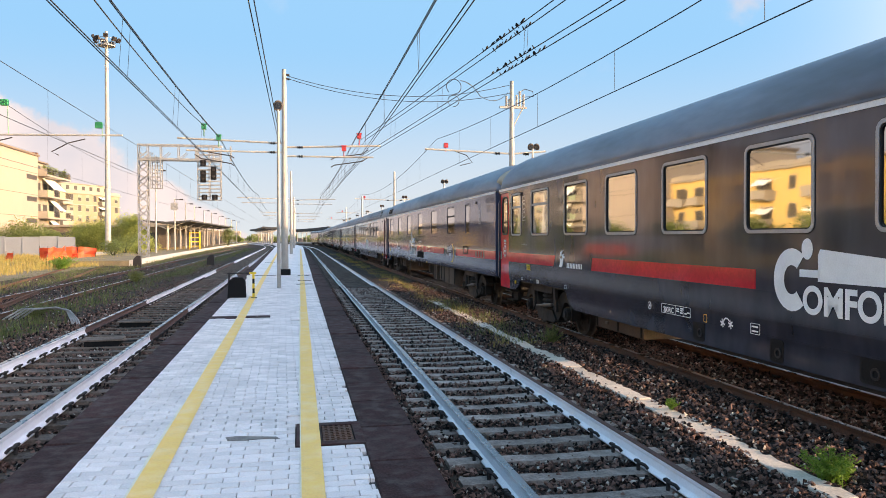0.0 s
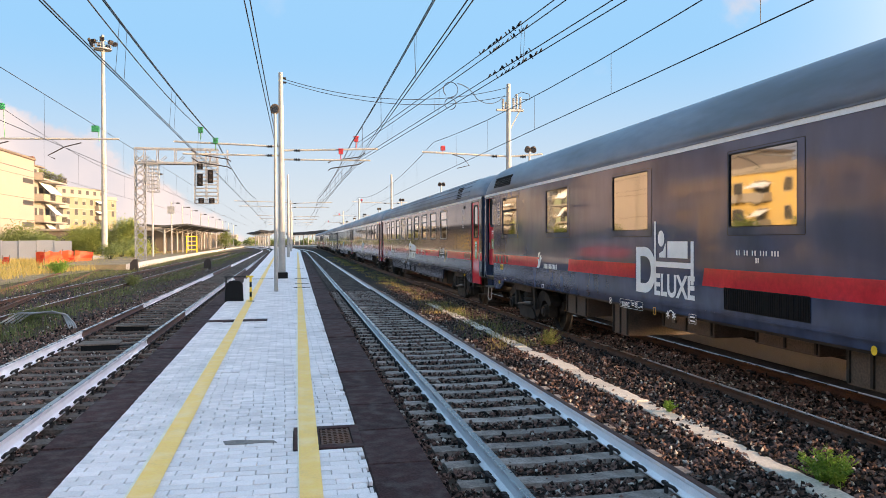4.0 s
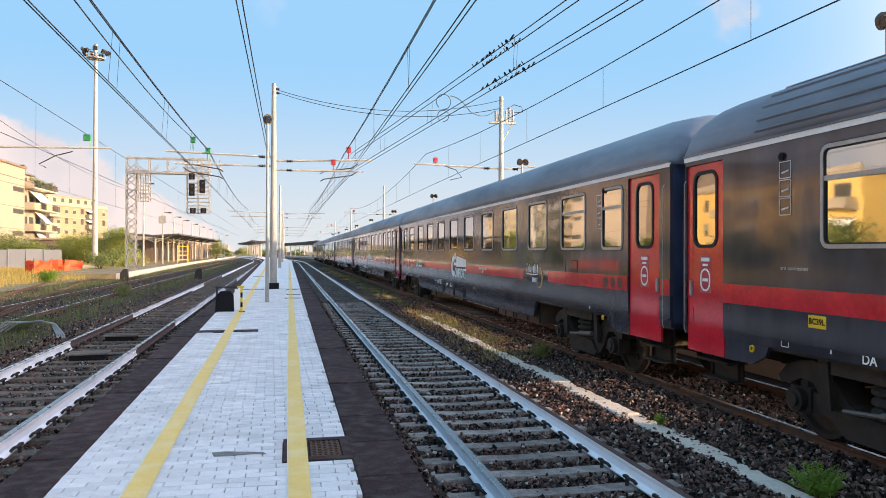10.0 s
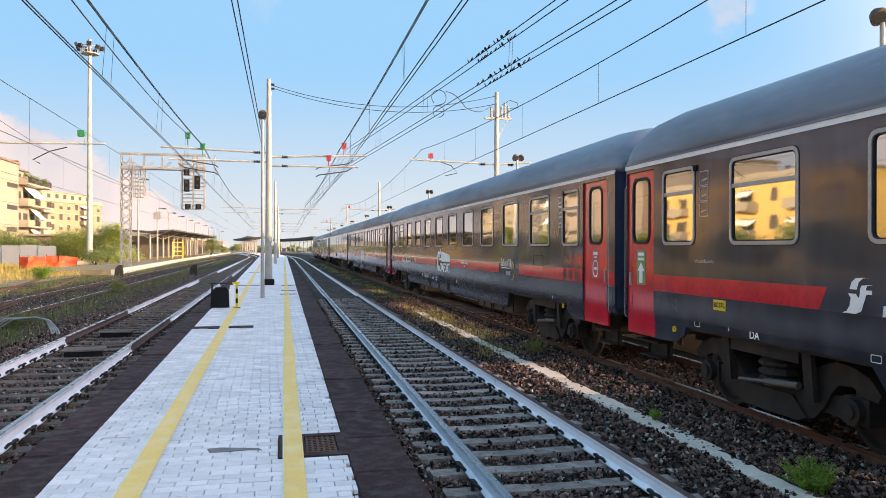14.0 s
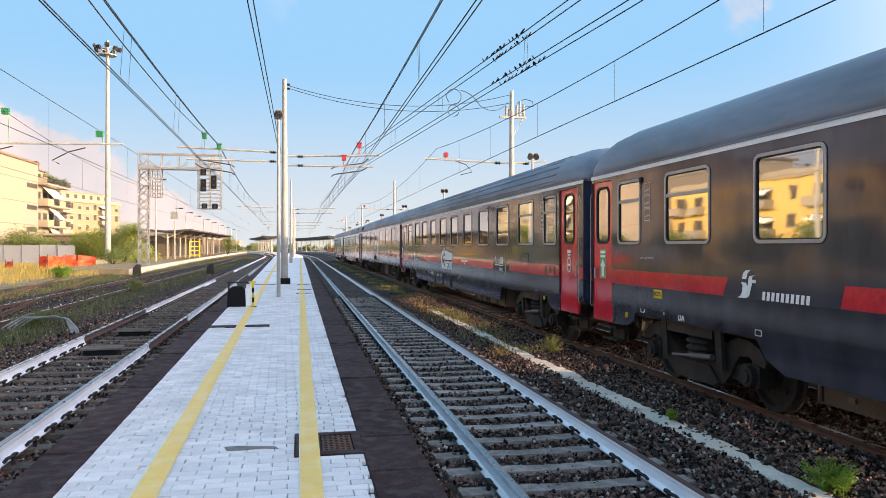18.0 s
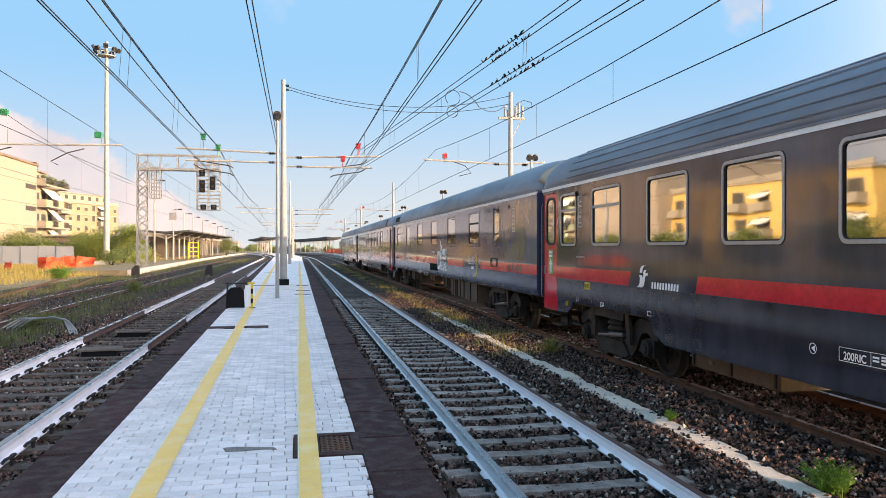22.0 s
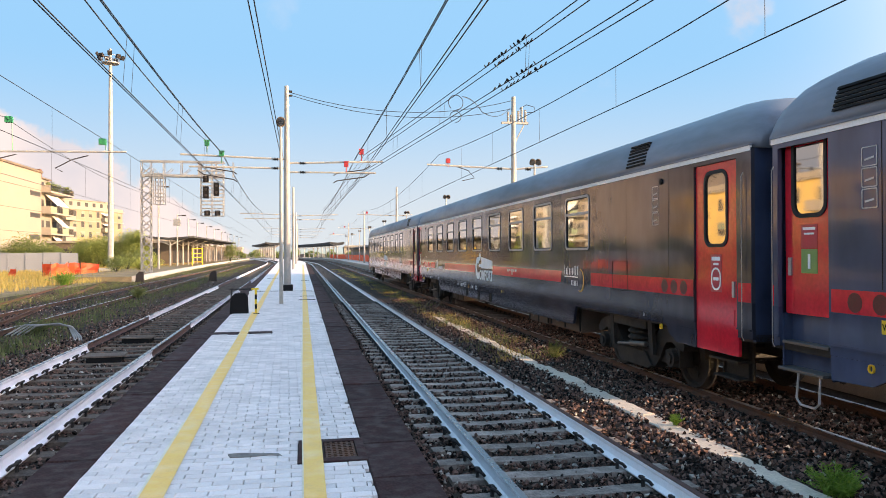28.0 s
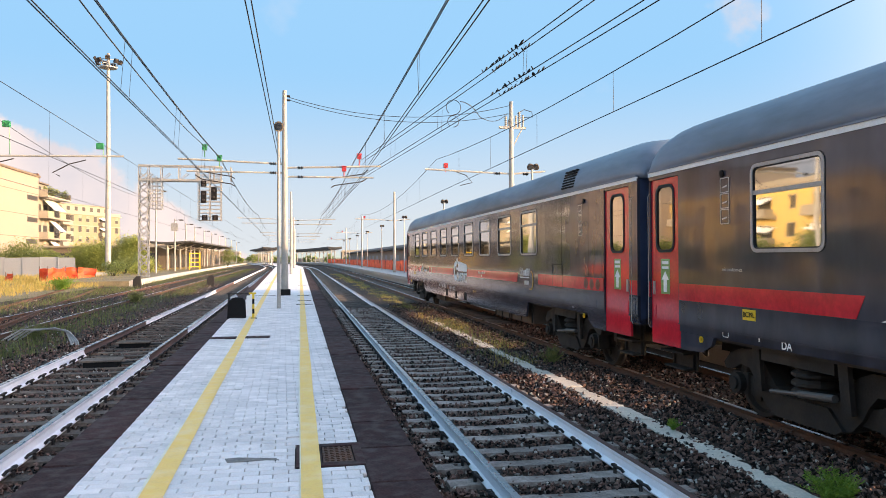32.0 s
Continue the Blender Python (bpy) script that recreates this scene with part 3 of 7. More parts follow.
def track(name, label, centre, z, y0, y1, pitch, near, side, top, first=0.0, gauge=1.5, bare=((), ()), other="", sleeper="sleeper"):
    """A track: two rails, sleepers with clips (single parts up to near, joined beyond)."""
    tr = thing(name, label, "railway track", kind="structure")
    ys = sorted({*[y0 + (y1 - y0) * i / 48 for i in range(49)], *[v for s in bare for ab in s for v in ab]})
    for s in (-1, 1):
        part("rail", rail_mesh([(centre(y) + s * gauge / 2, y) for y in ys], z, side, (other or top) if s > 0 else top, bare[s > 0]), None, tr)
    sm, cm = sleeper_mesh(sleeper), clip_mesh()
    far, y, rng = G(), y0 + first, random.Random(name)
    sv, sf = [tuple(v.co) for v in sm.vertices], [tuple(p.vertices) for p in sm.polygons]
    while y < y1:
        dz, dx = rng.uniform(-0.008, 0.008), rng.uniform(-0.03, 0.03)
        if y < near:
            part("sleeper", sm, None, tr, at=pose(centre(y) + dx, y, z + dz, 0, 0, rng.uniform(-0.6, 0.6)))
            for s in (-1, 1):
                part("rail_clip", cm, None, tr, at=pose(centre(y) + s * gauge / 2, y, z))
        else:
            far.mesh([(a + centre(y) + dx, b + y, c + z + dz) for a, b, c in sv], sf)
        y += pitch
    tagged(part("far_sleepers", far, M["far_sleeper"], tr), kind="stuff")
    return tr


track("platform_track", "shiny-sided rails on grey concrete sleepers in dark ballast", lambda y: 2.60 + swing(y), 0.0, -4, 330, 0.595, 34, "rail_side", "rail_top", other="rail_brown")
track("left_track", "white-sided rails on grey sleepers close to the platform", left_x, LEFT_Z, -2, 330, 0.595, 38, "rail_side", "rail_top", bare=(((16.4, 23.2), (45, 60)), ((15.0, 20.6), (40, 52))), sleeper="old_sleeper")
track("train_track", "rusty rails on old sleepers, carrying the night train", lambda y: 6.70 + far_bend(y), 0.0, -30, 300, 0.595, 30, "rust", "rail_top", sleeper="far_sleeper")
track("siding_track", "rusty rails of a weedy siding", lambda y: -8.2 - 0.018 * y, 0.15, 0, 130, 0.595, 40, "rust", "rail_top", gauge=2.0)


def branch(y):
    return -9.6 - 0.16 * (y - 24) if y > 24 else -9.6 + 0.02 * (24 - y)


track("branch_track", "rusty rails of a turnout that leaves the siding", branch, 0.13, 14, 58, 0.62, 58, "rust", "rust", gauge=1.9)


def cable_trough():
    """Concrete trough covers in a row, ragged at the edges and sunk here and there."""
    ct = thing("cable_trough", "worn pale concrete cable trough covers in the ballast", "cable trough", kind="structure")
    rng = random.Random(8)
    y, x = 2.0, 4.66
    while y < 26:
        L = rng.uniform(0.75, 1.05)
        x = 4.66 + rng.uniform(-0.03, 0.03)
        wl, wr = rng.uniform(0.11, 0.16), rng.uniform(0.10, 0.18)
        z = -0.168 + rng.uniform(-0.02, 0.012)
        n = 6
        left = [(x - wl + rng.uniform(-0.012, 0.02), y + L * k / n) for k in range(n + 1)]
        right = [(x + wr + rng.uniform(-0.035, 0.02), y + L * k / n + rng.uniform(-0.01, 0.01)) for k in range(n + 1)]
        out = left[::-1] + right
        g = G()
        mid = (x, y + L / 2)
        g.loft([[(a, b, -0.3) for a, b in reversed(out)], [(a, b, z - 0.012) for a, b in reversed(out)],
                [(mid[0] + (a - mid[0]) * 0.95, mid[1] + (b - mid[1]) * 0.985, z) for a, b in reversed(out)]])
        part("slab", g, M["trough"], ct)
        y += L + 0.012
    return ct


cable_trough()

# ---- the platform ----


def tile_left(y):
    return -1.57 - 0.021 * y


def platform():
    y0, y1 = -3.0, 150.0
    pl = thing("platform", "low narrow platform of pale brick tiles with dark stone edges", "platform", kind="structure")
    ys = [y0, 20, 45, 80, y1]
    core = G()
    core.loft([[(tile_left(y) - 0.36, y, -0.5), (1.00, y, -0.5), (1.00, y, PLAT_Z - 0.03), (tile_left(y) - 0.36, y, PLAT_Z - 0.03)] for y in ys])
    part("core", core, M["grout"], pl)
    far = G()
    far.loft([[(tile_left(y), y, PLAT_Z - 0.029), (0.53, y, PLAT_Z - 0.029), (0.53, y, PLAT_Z), (tile_left(y), y, PLAT_Z)] for y in (36, 60, 90, y1)])
    part("far_paving", far, M["tile"], pl)
    bent = [150.01 + 14 * i for i in range(10)]
    core = G()
    core.loft([[(left_x(y) + 1.2, y, -0.5), (1.00 + swing(y), y, -0.5), (1.00 + swing(y), y, PLAT_Z - 0.03), (left_x(y) + 1.2, y, PLAT_Z - 0.03)] for y in bent])
    part("core", core, M["grout"], pl)
    far = G()
    far.loft([[(left_x(y) + 1.5, y, PLAT_Z - 0.029), (0.53 + swing(y), y, PLAT_Z - 0.029), (0.53 + swing(y), y, PLAT_Z), (left_x(y) + 1.5, y, PLAT_Z)] for y in bent])
    part("far_paving", far, M["tile"], pl)
    # edge stones
    rng = random.Random(4)
    for side in (0, 1):
        y, far_e = y0, G()
        while y < 120:
            L = rng.uniform(0.85, 1.1)
            a, b = (0.53, 1.02) if side else (tile_left(y) - 0.41, tile_left(y))
            g = far_e if y > 40 else G()
            z = PLAT_Z + rng.uniform(-0.012, 0.006)
            sk = 0.0 if side else -0.021 * L
            v = [(a, y, -0.1), (b, y, -0.1), (b + sk, y + L - 0.012, -0.1), (a + sk, y + L - 0.012, -0.1)]
            c = 0.012
            up = [(a + c, y + c, z), (b - c, y + c, z), (b + sk - c, y + L - 0.012 - c, z), (a + sk + c, y + L - 0.012 - c, z)]
            g.loft([v, [(p[0], p[1], z - c) for p in v], up])
            if y <= 40:
                part("edge_stone", g, M["basalt"], pl)
            y += L
        tagged(part("far_edge_stones", far_e, M["basalt"], pl), kind="stuff")
    # brick tiles, laid lengthwise in staggered rows
    one = G()
    one.box(-0.1116, 0.1116, -0.0523, 0.0523, -0.05, 0.0, c=0.004)
    tile = one.make("brick_tile", M["tile"])
    tv, tf = [tuple(v.co) for v in tile.vertices], [tuple(p.vertices) for p in tile.polygons]
    rest, count, y, row = G(), 0, -2.0, 0
    verts, faces = [], []
    while y < 36:
        a, b = tile_left(y) + 0.004, 0.526
        if rng.random() < 0.22:
            b -= rng.uniform(0.01, 0.07)
        if 6.23 < y < 7.07:
            b = -0.045
        if 16.59 < y < 17.07:
            a = -0.655
        x = a - (0.1145 if row % 2 else 0) - rng.uniform(0, 0.02)
        while x < b - 0.012:
            e = x + 0.229 + rng.gauss(0, 0.002)
            x0, x1 = max(x, a), min(e, b)
            xc = (x0 + x1) / 2
            if x1 - x0 > 0.012:
                z = PLAT_Z + rng.gauss(0, 0.0015) - (0.010 if rng.random() < 0.012 else 0)
                k = (x1 - x0 - 0.0075) / 0.2244
                if 5.0 < y < 6.9 and count < 290 and k > 0.955:
                    count += 1
                    part("brick_tile", tile, None, pl, at=pose(xc, y, z, rng.gauss(0, 0.4), rng.gauss(0, 0.4), rng.gauss(0, 0.3)))
                else:
                    n = len(verts)
                    verts += [(p[0] * k + xc, p[1] + y, p[2] + z) for p in tv]
                    faces += [tuple(n + i for i in q) for q in tf]
            x = e
        y += 0.1135
        row += 1
    rest.v, rest.f, rest.m = verts, faces, [0] * len(faces)
    tagged(part("brick_paving", rest, M["tile"], pl), kind="stuff")
    # painted safety lines
    for x0, x1, name in ((0.0, 0.165, "right"), (None, None, "left")):
        g = G()
        pts = []
        rl = random.Random(name)
        for i in range(60):
            y = -2 + i * 2.0
            a, b = (x0, x1) if x0 is not None else (-1.05 - 0.018 * y, -0.87 - 0.018 * y)
            pts.append((a + rl.uniform(-0.006, 0.006), b + rl.uniform(-0.006, 0.006), y))
        for (a, b, y), (c, d, e) in zip(pts, pts[1:]):
            g.face([(a, y, PLAT_Z + 0.008), (b, y, PLAT_Z + 0.008), (d, e, PLAT_Z + 0.008), (c, e, PLAT_Z + 0.008)])
        part("safety_line", g, M["yellow_line"], pl, "worn yellow painted line")
        g = G()
        for (a, b, y), (c, d, e) in zip(pts, pts[1:]):
            w = 0.018 * rl.uniform(0.2, 1.3)
            g.face([(a - w, y, PLAT_Z + 0.006), (a + 0.01, y, PLAT_Z + 0.006), (c + 0.01, e, PLAT_Z + 0.006), (c - w, e, PLAT_Z + 0.006)])
        part("line_edge", g, M["pale_line"], pl, "pale primer edge of the line")
    return pl


platform()


# ---- the night train ----
TRAIN_X, HALF, EAVE = 6.70, 1.4125, 3.335
CACHE = {}


def cached(key, build):
    if key not in CACHE:
        CACHE[key] = build()
    return CACHE[key]


def wall_holes(g, y0, y1, z0, z1, holes, x0, x1, slot=0):
    """A wall in the plane of y and z from x0 to x1 thick, with rectangular holes (y0, y1, z0, z1)."""
    ys = sorted({y0, y1, *[v for h in holes for v in h[:2] if y0 < v < y1]})
    zs = sorted({z0, z1, *[v for h in holes for v in h[2:] if z0 < v < z1]})
    index, verts, faces = {}, [], []

    def at(x, j, k):
        if (x, j, k) not in index:
            index[(x, j, k)] = len(verts)
            verts.append((x, ys[j], zs[k]))
        return index[(x, j, k)]

    def solid(j, k):
        if not (0 <= j < len(ys) - 1 and 0 <= k < len(zs) - 1):
            return False
        a, b = (ys[j] + ys[j + 1]) / 2, (zs[k] + zs[k + 1]) / 2
        return not any(h[0] < a < h[1] and h[2] < b < h[3] for h in holes)

    for j in range(len(ys) - 1):
        for k in range(len(zs) - 1):
            if not solid(j, k):
                continue
            faces.append((at(x0, j, k), at(x0, j, k + 1), at(x0, j + 1, k + 1), at(x0, j + 1, k)))
            faces.append((at(x1, j, k), at(x1, j + 1, k), at(x1, j + 1, k + 1), at(x1, j, k + 1)))
            for free, p, q in ((not solid(j - 1, k), (j, k), (j, k + 1)), (not solid(j + 1, k), (j + 1, k + 1), (j + 1, k)),
                               (not solid(j, k - 1), (j + 1, k), (j, k)), (not solid(j, k + 1), (j, k + 1), (j + 1, k + 1))):
                if free:
                    faces.append((at(x0, *q), at(x0, *p), at(x1, *p), at(x1, *q)))
    g.mesh(verts, faces, slot)


def rounded(w, h, r, n=4, cy=0.0, cz=0.0):
    """Outline of a rectangle with round corners in (y, z)."""
    pts = []
    for sy, sz, a0 in ((1, 1, 0), (-1, 1, 90), (-1, -1, 180), (1, -1, 270)):
        for i in range(n + 1):
            a = radians(a0 + 90 * i / n)
            pts.append((cy + sy * (w / 2 - r) + r * math.cos(a), cz + sz * (h / 2 - r) + r * math.sin(a)))
    return pts


def ring(g, outer, inner, x0, x1, slot=0):
    """A flat frame between two outlines, from x0 (outside) to x1."""
    n = len(outer)
    secs = [[(x1, *p) for p in outer], [(x0, *p) for p in outer], [(x0, *p) for p in inner], [(x1, *p) for p in inner]]
    v = [p for s in secs for p in s]
    f = [(i * n + j, i * n + (j + 1) % n, (i + 1) * n + (j + 1) % n, (i + 1) * n + j) for i in range(3) for j in range(n)]
    g.mesh(v, f, slot)


def text_mesh(words, size, material, align="CENTER", bold=0.0):
    """Flat writing, standing upright in the plane of y and z and read from the side of negative x."""
    cu = bpy.data.curves.new("writing", "FONT")
    cu.body, cu.size, cu.align_x, cu.align_y, cu.offset = words, size, align, "CENTER", bold
    ob = bpy.data.objects.new("writing", cu)
    scene.collection.objects.link(ob)
    me = bpy.data.meshes.new_from_object(ob.evaluated_get(bpy.context.evaluated_depsgraph_get()))
    bpy.data.objects.remove(ob)
    me.transform(Matrix(((0, 0, -1, 0), (-1, 0, 0, 0), (0, 1, 0, 0), (0, 0, 0, 1))))
    me.materials.clear()
    me.materials.append(material)
    return me


def sy(s):
    """From the distance along the coach, counted from its rear, to its own y."""
    return 13.2 - s


NEAR = -HALF


def window(co, s0, s1, bar, z0=2.125, z1=3.175, flush=False):
    """A round-cornered framed window, or a flush panel of the sleeping car with its pane set off-centre."""
    w, h = s1 - s0, z1 - z0
    key = ("window", round(w, 2), round(h, 2), bar, flush)
    e = 0.02 if w > 1 else 0.01
    # the pane's edges: near, far, foot and head
    near, far, foot, head = (-w / 2 + 0.13, w / 2 - e, -h / 2 + 0.10, h / 2 - 0.03) if flush else (-w / 2 + 0.035, w / 2 - 0.035, -h / 2 + 0.035, h / 2 - 0.035)
    glass = "dark_glass" if flush else "coach_glass"

    def frame_build():
        g = G()
        if flush:
            cy, cz = (near + far) / 2, (foot + head) / 2
            ring(g, rounded(w - 0.03, h - 0.02, 0.02), rounded(far - near, head - foot, 0.015, cy=cy, cz=cz), -0.003, 0.045)
            return g.make("window_frame", M["coach_navy_up"])
        ring(g, rounded(w, h, 0.11), rounded(w - 0.085, h - 0.085, 0.07), -0.012, 0.052)
        if bar:
            g.box(-0.006, 0.03, -w / 2 + 0.03, w / 2 - 0.03, h / 2 - 0.365, h / 2 - 0.315)
        return g.make("window_frame", M["alu"])

    def seal_build():
        g = G()
        if flush:
            ring(g, rounded(w, h, 0.02), rounded(w - 0.024, h - 0.016, 0.018), -0.001, 0.04)
            ring(g, rounded(far - near - 0.004, head - foot - 0.004, 0.02, cy=(near + far) / 2, cz=(foot + head) / 2),
                 rounded(far - near - 0.03, head - foot - 0.03, 0.02, cy=(near + far) / 2, cz=(foot + head) / 2), -0.001, 0.03)
            if bar:
                g.box(-0.001, 0.03, near, far, h / 2 - 0.37, h / 2 - 0.33)
        else:
            ring(g, rounded(w + 0.022, h + 0.022, 0.12), rounded(w - 0.002, h - 0.002, 0.11), -0.004, 0.01)
            ring(g, rounded(w - 0.087, h - 0.087, 0.069), rounded(w - 0.115, h - 0.115, 0.055), -0.003, 0.05)
        return g.make("window_seal", M["rubber"])

    def pane_build():
        g = G()
        g.box(0.015, 0.022, near, far, foot, h / 2 - 0.36 if bar else head)
        return g.make("pane", M[glass])

    def vent_build():
        g = G()
        g.box(0.008, 0.014, near, far, h / 2 - 0.315, head)
        return g.make("vent_pane", M[glass])

    at = pose(NEAR, sy((s0 + s1) / 2), (z0 + z1) / 2)
    win = part("window", cached(key + ("f",), frame_build), None, co, at=at)
    part("window_seal", cached(key + ("s",), seal_build), None, win)
    part("pane", cached(key + ("p",), pane_build), None, win)
    if bar:
        part("vent_pane", cached(key + ("v",), vent_build), None, win)


def door(co, s0, s1, sign, z0=0.775, z1=3.24, inset=0.02):
    w = s1 - s0

    def leaf():
        g = G()
        outer = rounded(w - 0.02, z1 - z0, 0.02)
        hole = rounded(0.52, 0.96, 0.13, cz=0.64)
        ring(g, outer, hole, 0, 0.04)
        return g.make("door", M["coach_red"])

    def seal():
        g = G()
        ring(g, rounded(0.57, 1.01, 0.15, cz=0.64), rounded(0.48, 0.92, 0.11, cz=0.64), -0.012, 0.02)
        return g.make("window_seal", M["rubber"])

    def pane():
        g = G()
        g.box(0.006, 0.012, -0.255, 0.255, 0.165, 1.115)
        return g.make("pane", M["dark_glass"])

    d = part("door", cached(("leaf", round(w, 2)), leaf), None, co, "red painted entrance door", at=pose(NEAR + inset, sy((s0 + s1) / 2), (z0 + z1) / 2))
    part("window_seal", cached("seal", seal), None, d)
    part("pane", cached("door_pane", pane), None, d)
    hx = -1 if s0 > 13 else 1
    g = G()
    g.box(-0.02, 0.01, hx * (w / 2 - 0.10) - 0.025, hx * (w / 2 - 0.10) + 0.025, -0.50, -0.30)
    part("door_handle", cached(("handle", hx, round(w, 2)), lambda: g.make("door_handle", M["alu"])), None, d, "pale metal handle plate")
    g2 = G()
    g2.box(-0.006, 0.01, hx * (w / 2 - 0.12) - 0.03, hx * (w / 2 - 0.12) + 0.03, -0.86, -0.66)
    part("lock_plate", cached(("lock", hx, round(w, 2)), lambda: g2.make("lock_plate", M["coach_red"])), None, d)
    if sign == "in":
        g = G()
        g.box(-0.004, 0, -0.135, 0.135, -0.48, 0.04)
        part("entry_sign", cached("entry_sign", lambda: g.make("entry_sign", M["green_sign"])), None, d, "green entry sticker with a white arrow")
        a = G()
        a.prism([(0, -0.14), (0.11, -0.27), (0.05, -0.27), (0.05, -0.45), (-0.05, -0.45), (-0.05, -0.27), (-0.11, -0.27)], -0.007, -0.003)
        a.box(-0.007, -0.003, -0.10, 0.10, -0.04, 0.01)
        a.box(-0.007, -0.003, -0.10, 0.10, -0.11, -0.07)
        part("arrow", cached("arrow", lambda: a.make("arrow", M["white"])), None, d)
    elif sign == "both":
        for n, z0_, z1_, c in (("exit_sign", -0.20, 0.06, "pink_sign"), ("entry_sign", -0.47, -0.205, "green_sign")):
            g = G()
            g.box(-0.004, 0, -0.13, 0.13, z0_, z1_)
            part(n, cached((n, "half"), lambda: g.make(n, M[c])), None, d)
        a = G()
        a.box(-0.007, -0.003, -0.10, 0.10, 0.0, 0.03)
        a.box(-0.007, -0.003, -0.08, 0.08, -0.05, -0.03)
        a.box(-0.007, -0.003, -0.02, 0.02, -0.42, -0.26)
        part("sign_bars", cached("sign_bars", lambda: a.make("sign_bars", M["white"])), None, d)
    elif sign == "out":
        g = G()
        g.box(-0.004, 0, -0.13, 0.13, -0.45, 0.04)
        part("exit_sign", cached("exit_sign", lambda: g.make("exit_sign", M["pink_sign"])), None, d, "red no-entry sticker with a white ring")
        a = G()
        ring(a, rounded(0.23, 0.30, 0.114, 6, cz=-0.28), rounded(0.18, 0.25, 0.089, 6, cz=-0.28), -0.008, -0.003)
        a.box(-0.008, -0.003, -0.06, 0.06, -0.30, -0.26)
        a.box(-0.008, -0.003, -0.10, 0.10, -0.04, 0.01)
        a.box(-0.008, -0.003, -0.06, 0.06, -0.10, -0.07)
        part("ring", cached("sign_ring", lambda: a.make("ring", M["white"])), None, d)
    return d


ROOF = [(HALF, EAVE), (1.405, 3.48), (1.36, 3.66), (1.27, 3.83), (1.11, 3.985), (0.86, 4.11), (0.52, 4.19), (0.18, 4.22)]
LOW_ROOF = ROOF[:4] + [(1.11, 3.965), (0.86, 4.055), (0.52, 4.10), (0.18, 4.115)]


def roof_section(y, drop, line):
    half = [(x * (1 - 0.06 * drop), EAVE + (z - EAVE) * (1 - 0.46 * drop)) for x, z in line]
    pts = half + [(-x, z) for x, z in reversed(half)]
    return [(x, y, z) for x, z in pts]


def roof_mesh(ribbed, grille):
    def build():
        g = G()
        ends = [(13.12, 1.0), (13.0, 0.55), (12.8, 0.25), (12.5, 0.08), (12.1, 0.0)]
        ys = ends + [(-y, d) for y, d in reversed(ends)]
        g.loft([roof_section(y, d, LOW_ROOF if ribbed else ROOF) for y, d in ys])
        return g.make("roof", M["coach_roof"], smooth=True)

    return cached(("roof", ribbed), build)


def spring_mesh():
    def build():
        g = G()
        secs = []
        for i in range(13):
            z, r = 0.50 + i * 0.034, 0.27 if i % 3 else 0.22
            secs.append([(r * math.cos(2 * math.pi * j / 12), r * math.sin(2 * math.pi * j / 12), z) for j in range(12)])
        g.loft(secs)
        return g.make("spring", M["bogie"], smooth=False)

    return cached("spring", build)


def wheelset_mesh():
    def build():
        g = G()
        for s in (-1, 1):
            prof = [(0.66, 0.10), (0.68, 0.14), (0.72, 0.36), (0.69, 0.40), (0.685, 0.485), (0.715, 0.485), (0.73, 0.462), (0.82, 0.455), (0.82, 0.40), (0.765, 0.37), (0.775, 0.14), (0.86, 0.12), (0.86, 0.05)]
            n = 28
            g.loft([[(s * x, r * math.cos(2 * math.pi * j / n), r * math.sin(2 * math.pi * j / n)) for j in range(n)] for x, r in prof], caps=True)
            for j in range(4):
                a = j * math.pi / 2
                g.rod((s * 0.78, 0.25 * math.cos(a), 0.25 * math.sin(a)), (s * 0.80, 0.25 * math.cos(a), 0.25 * math.sin(a)), 0.05, 8)
        g.rod((-0.7, 0, 0), (0.7, 0, 0), 0.085, 12)
        return g.make("wheelset", M["bogie"], smooth=False)

    return cached("wheelset", build)


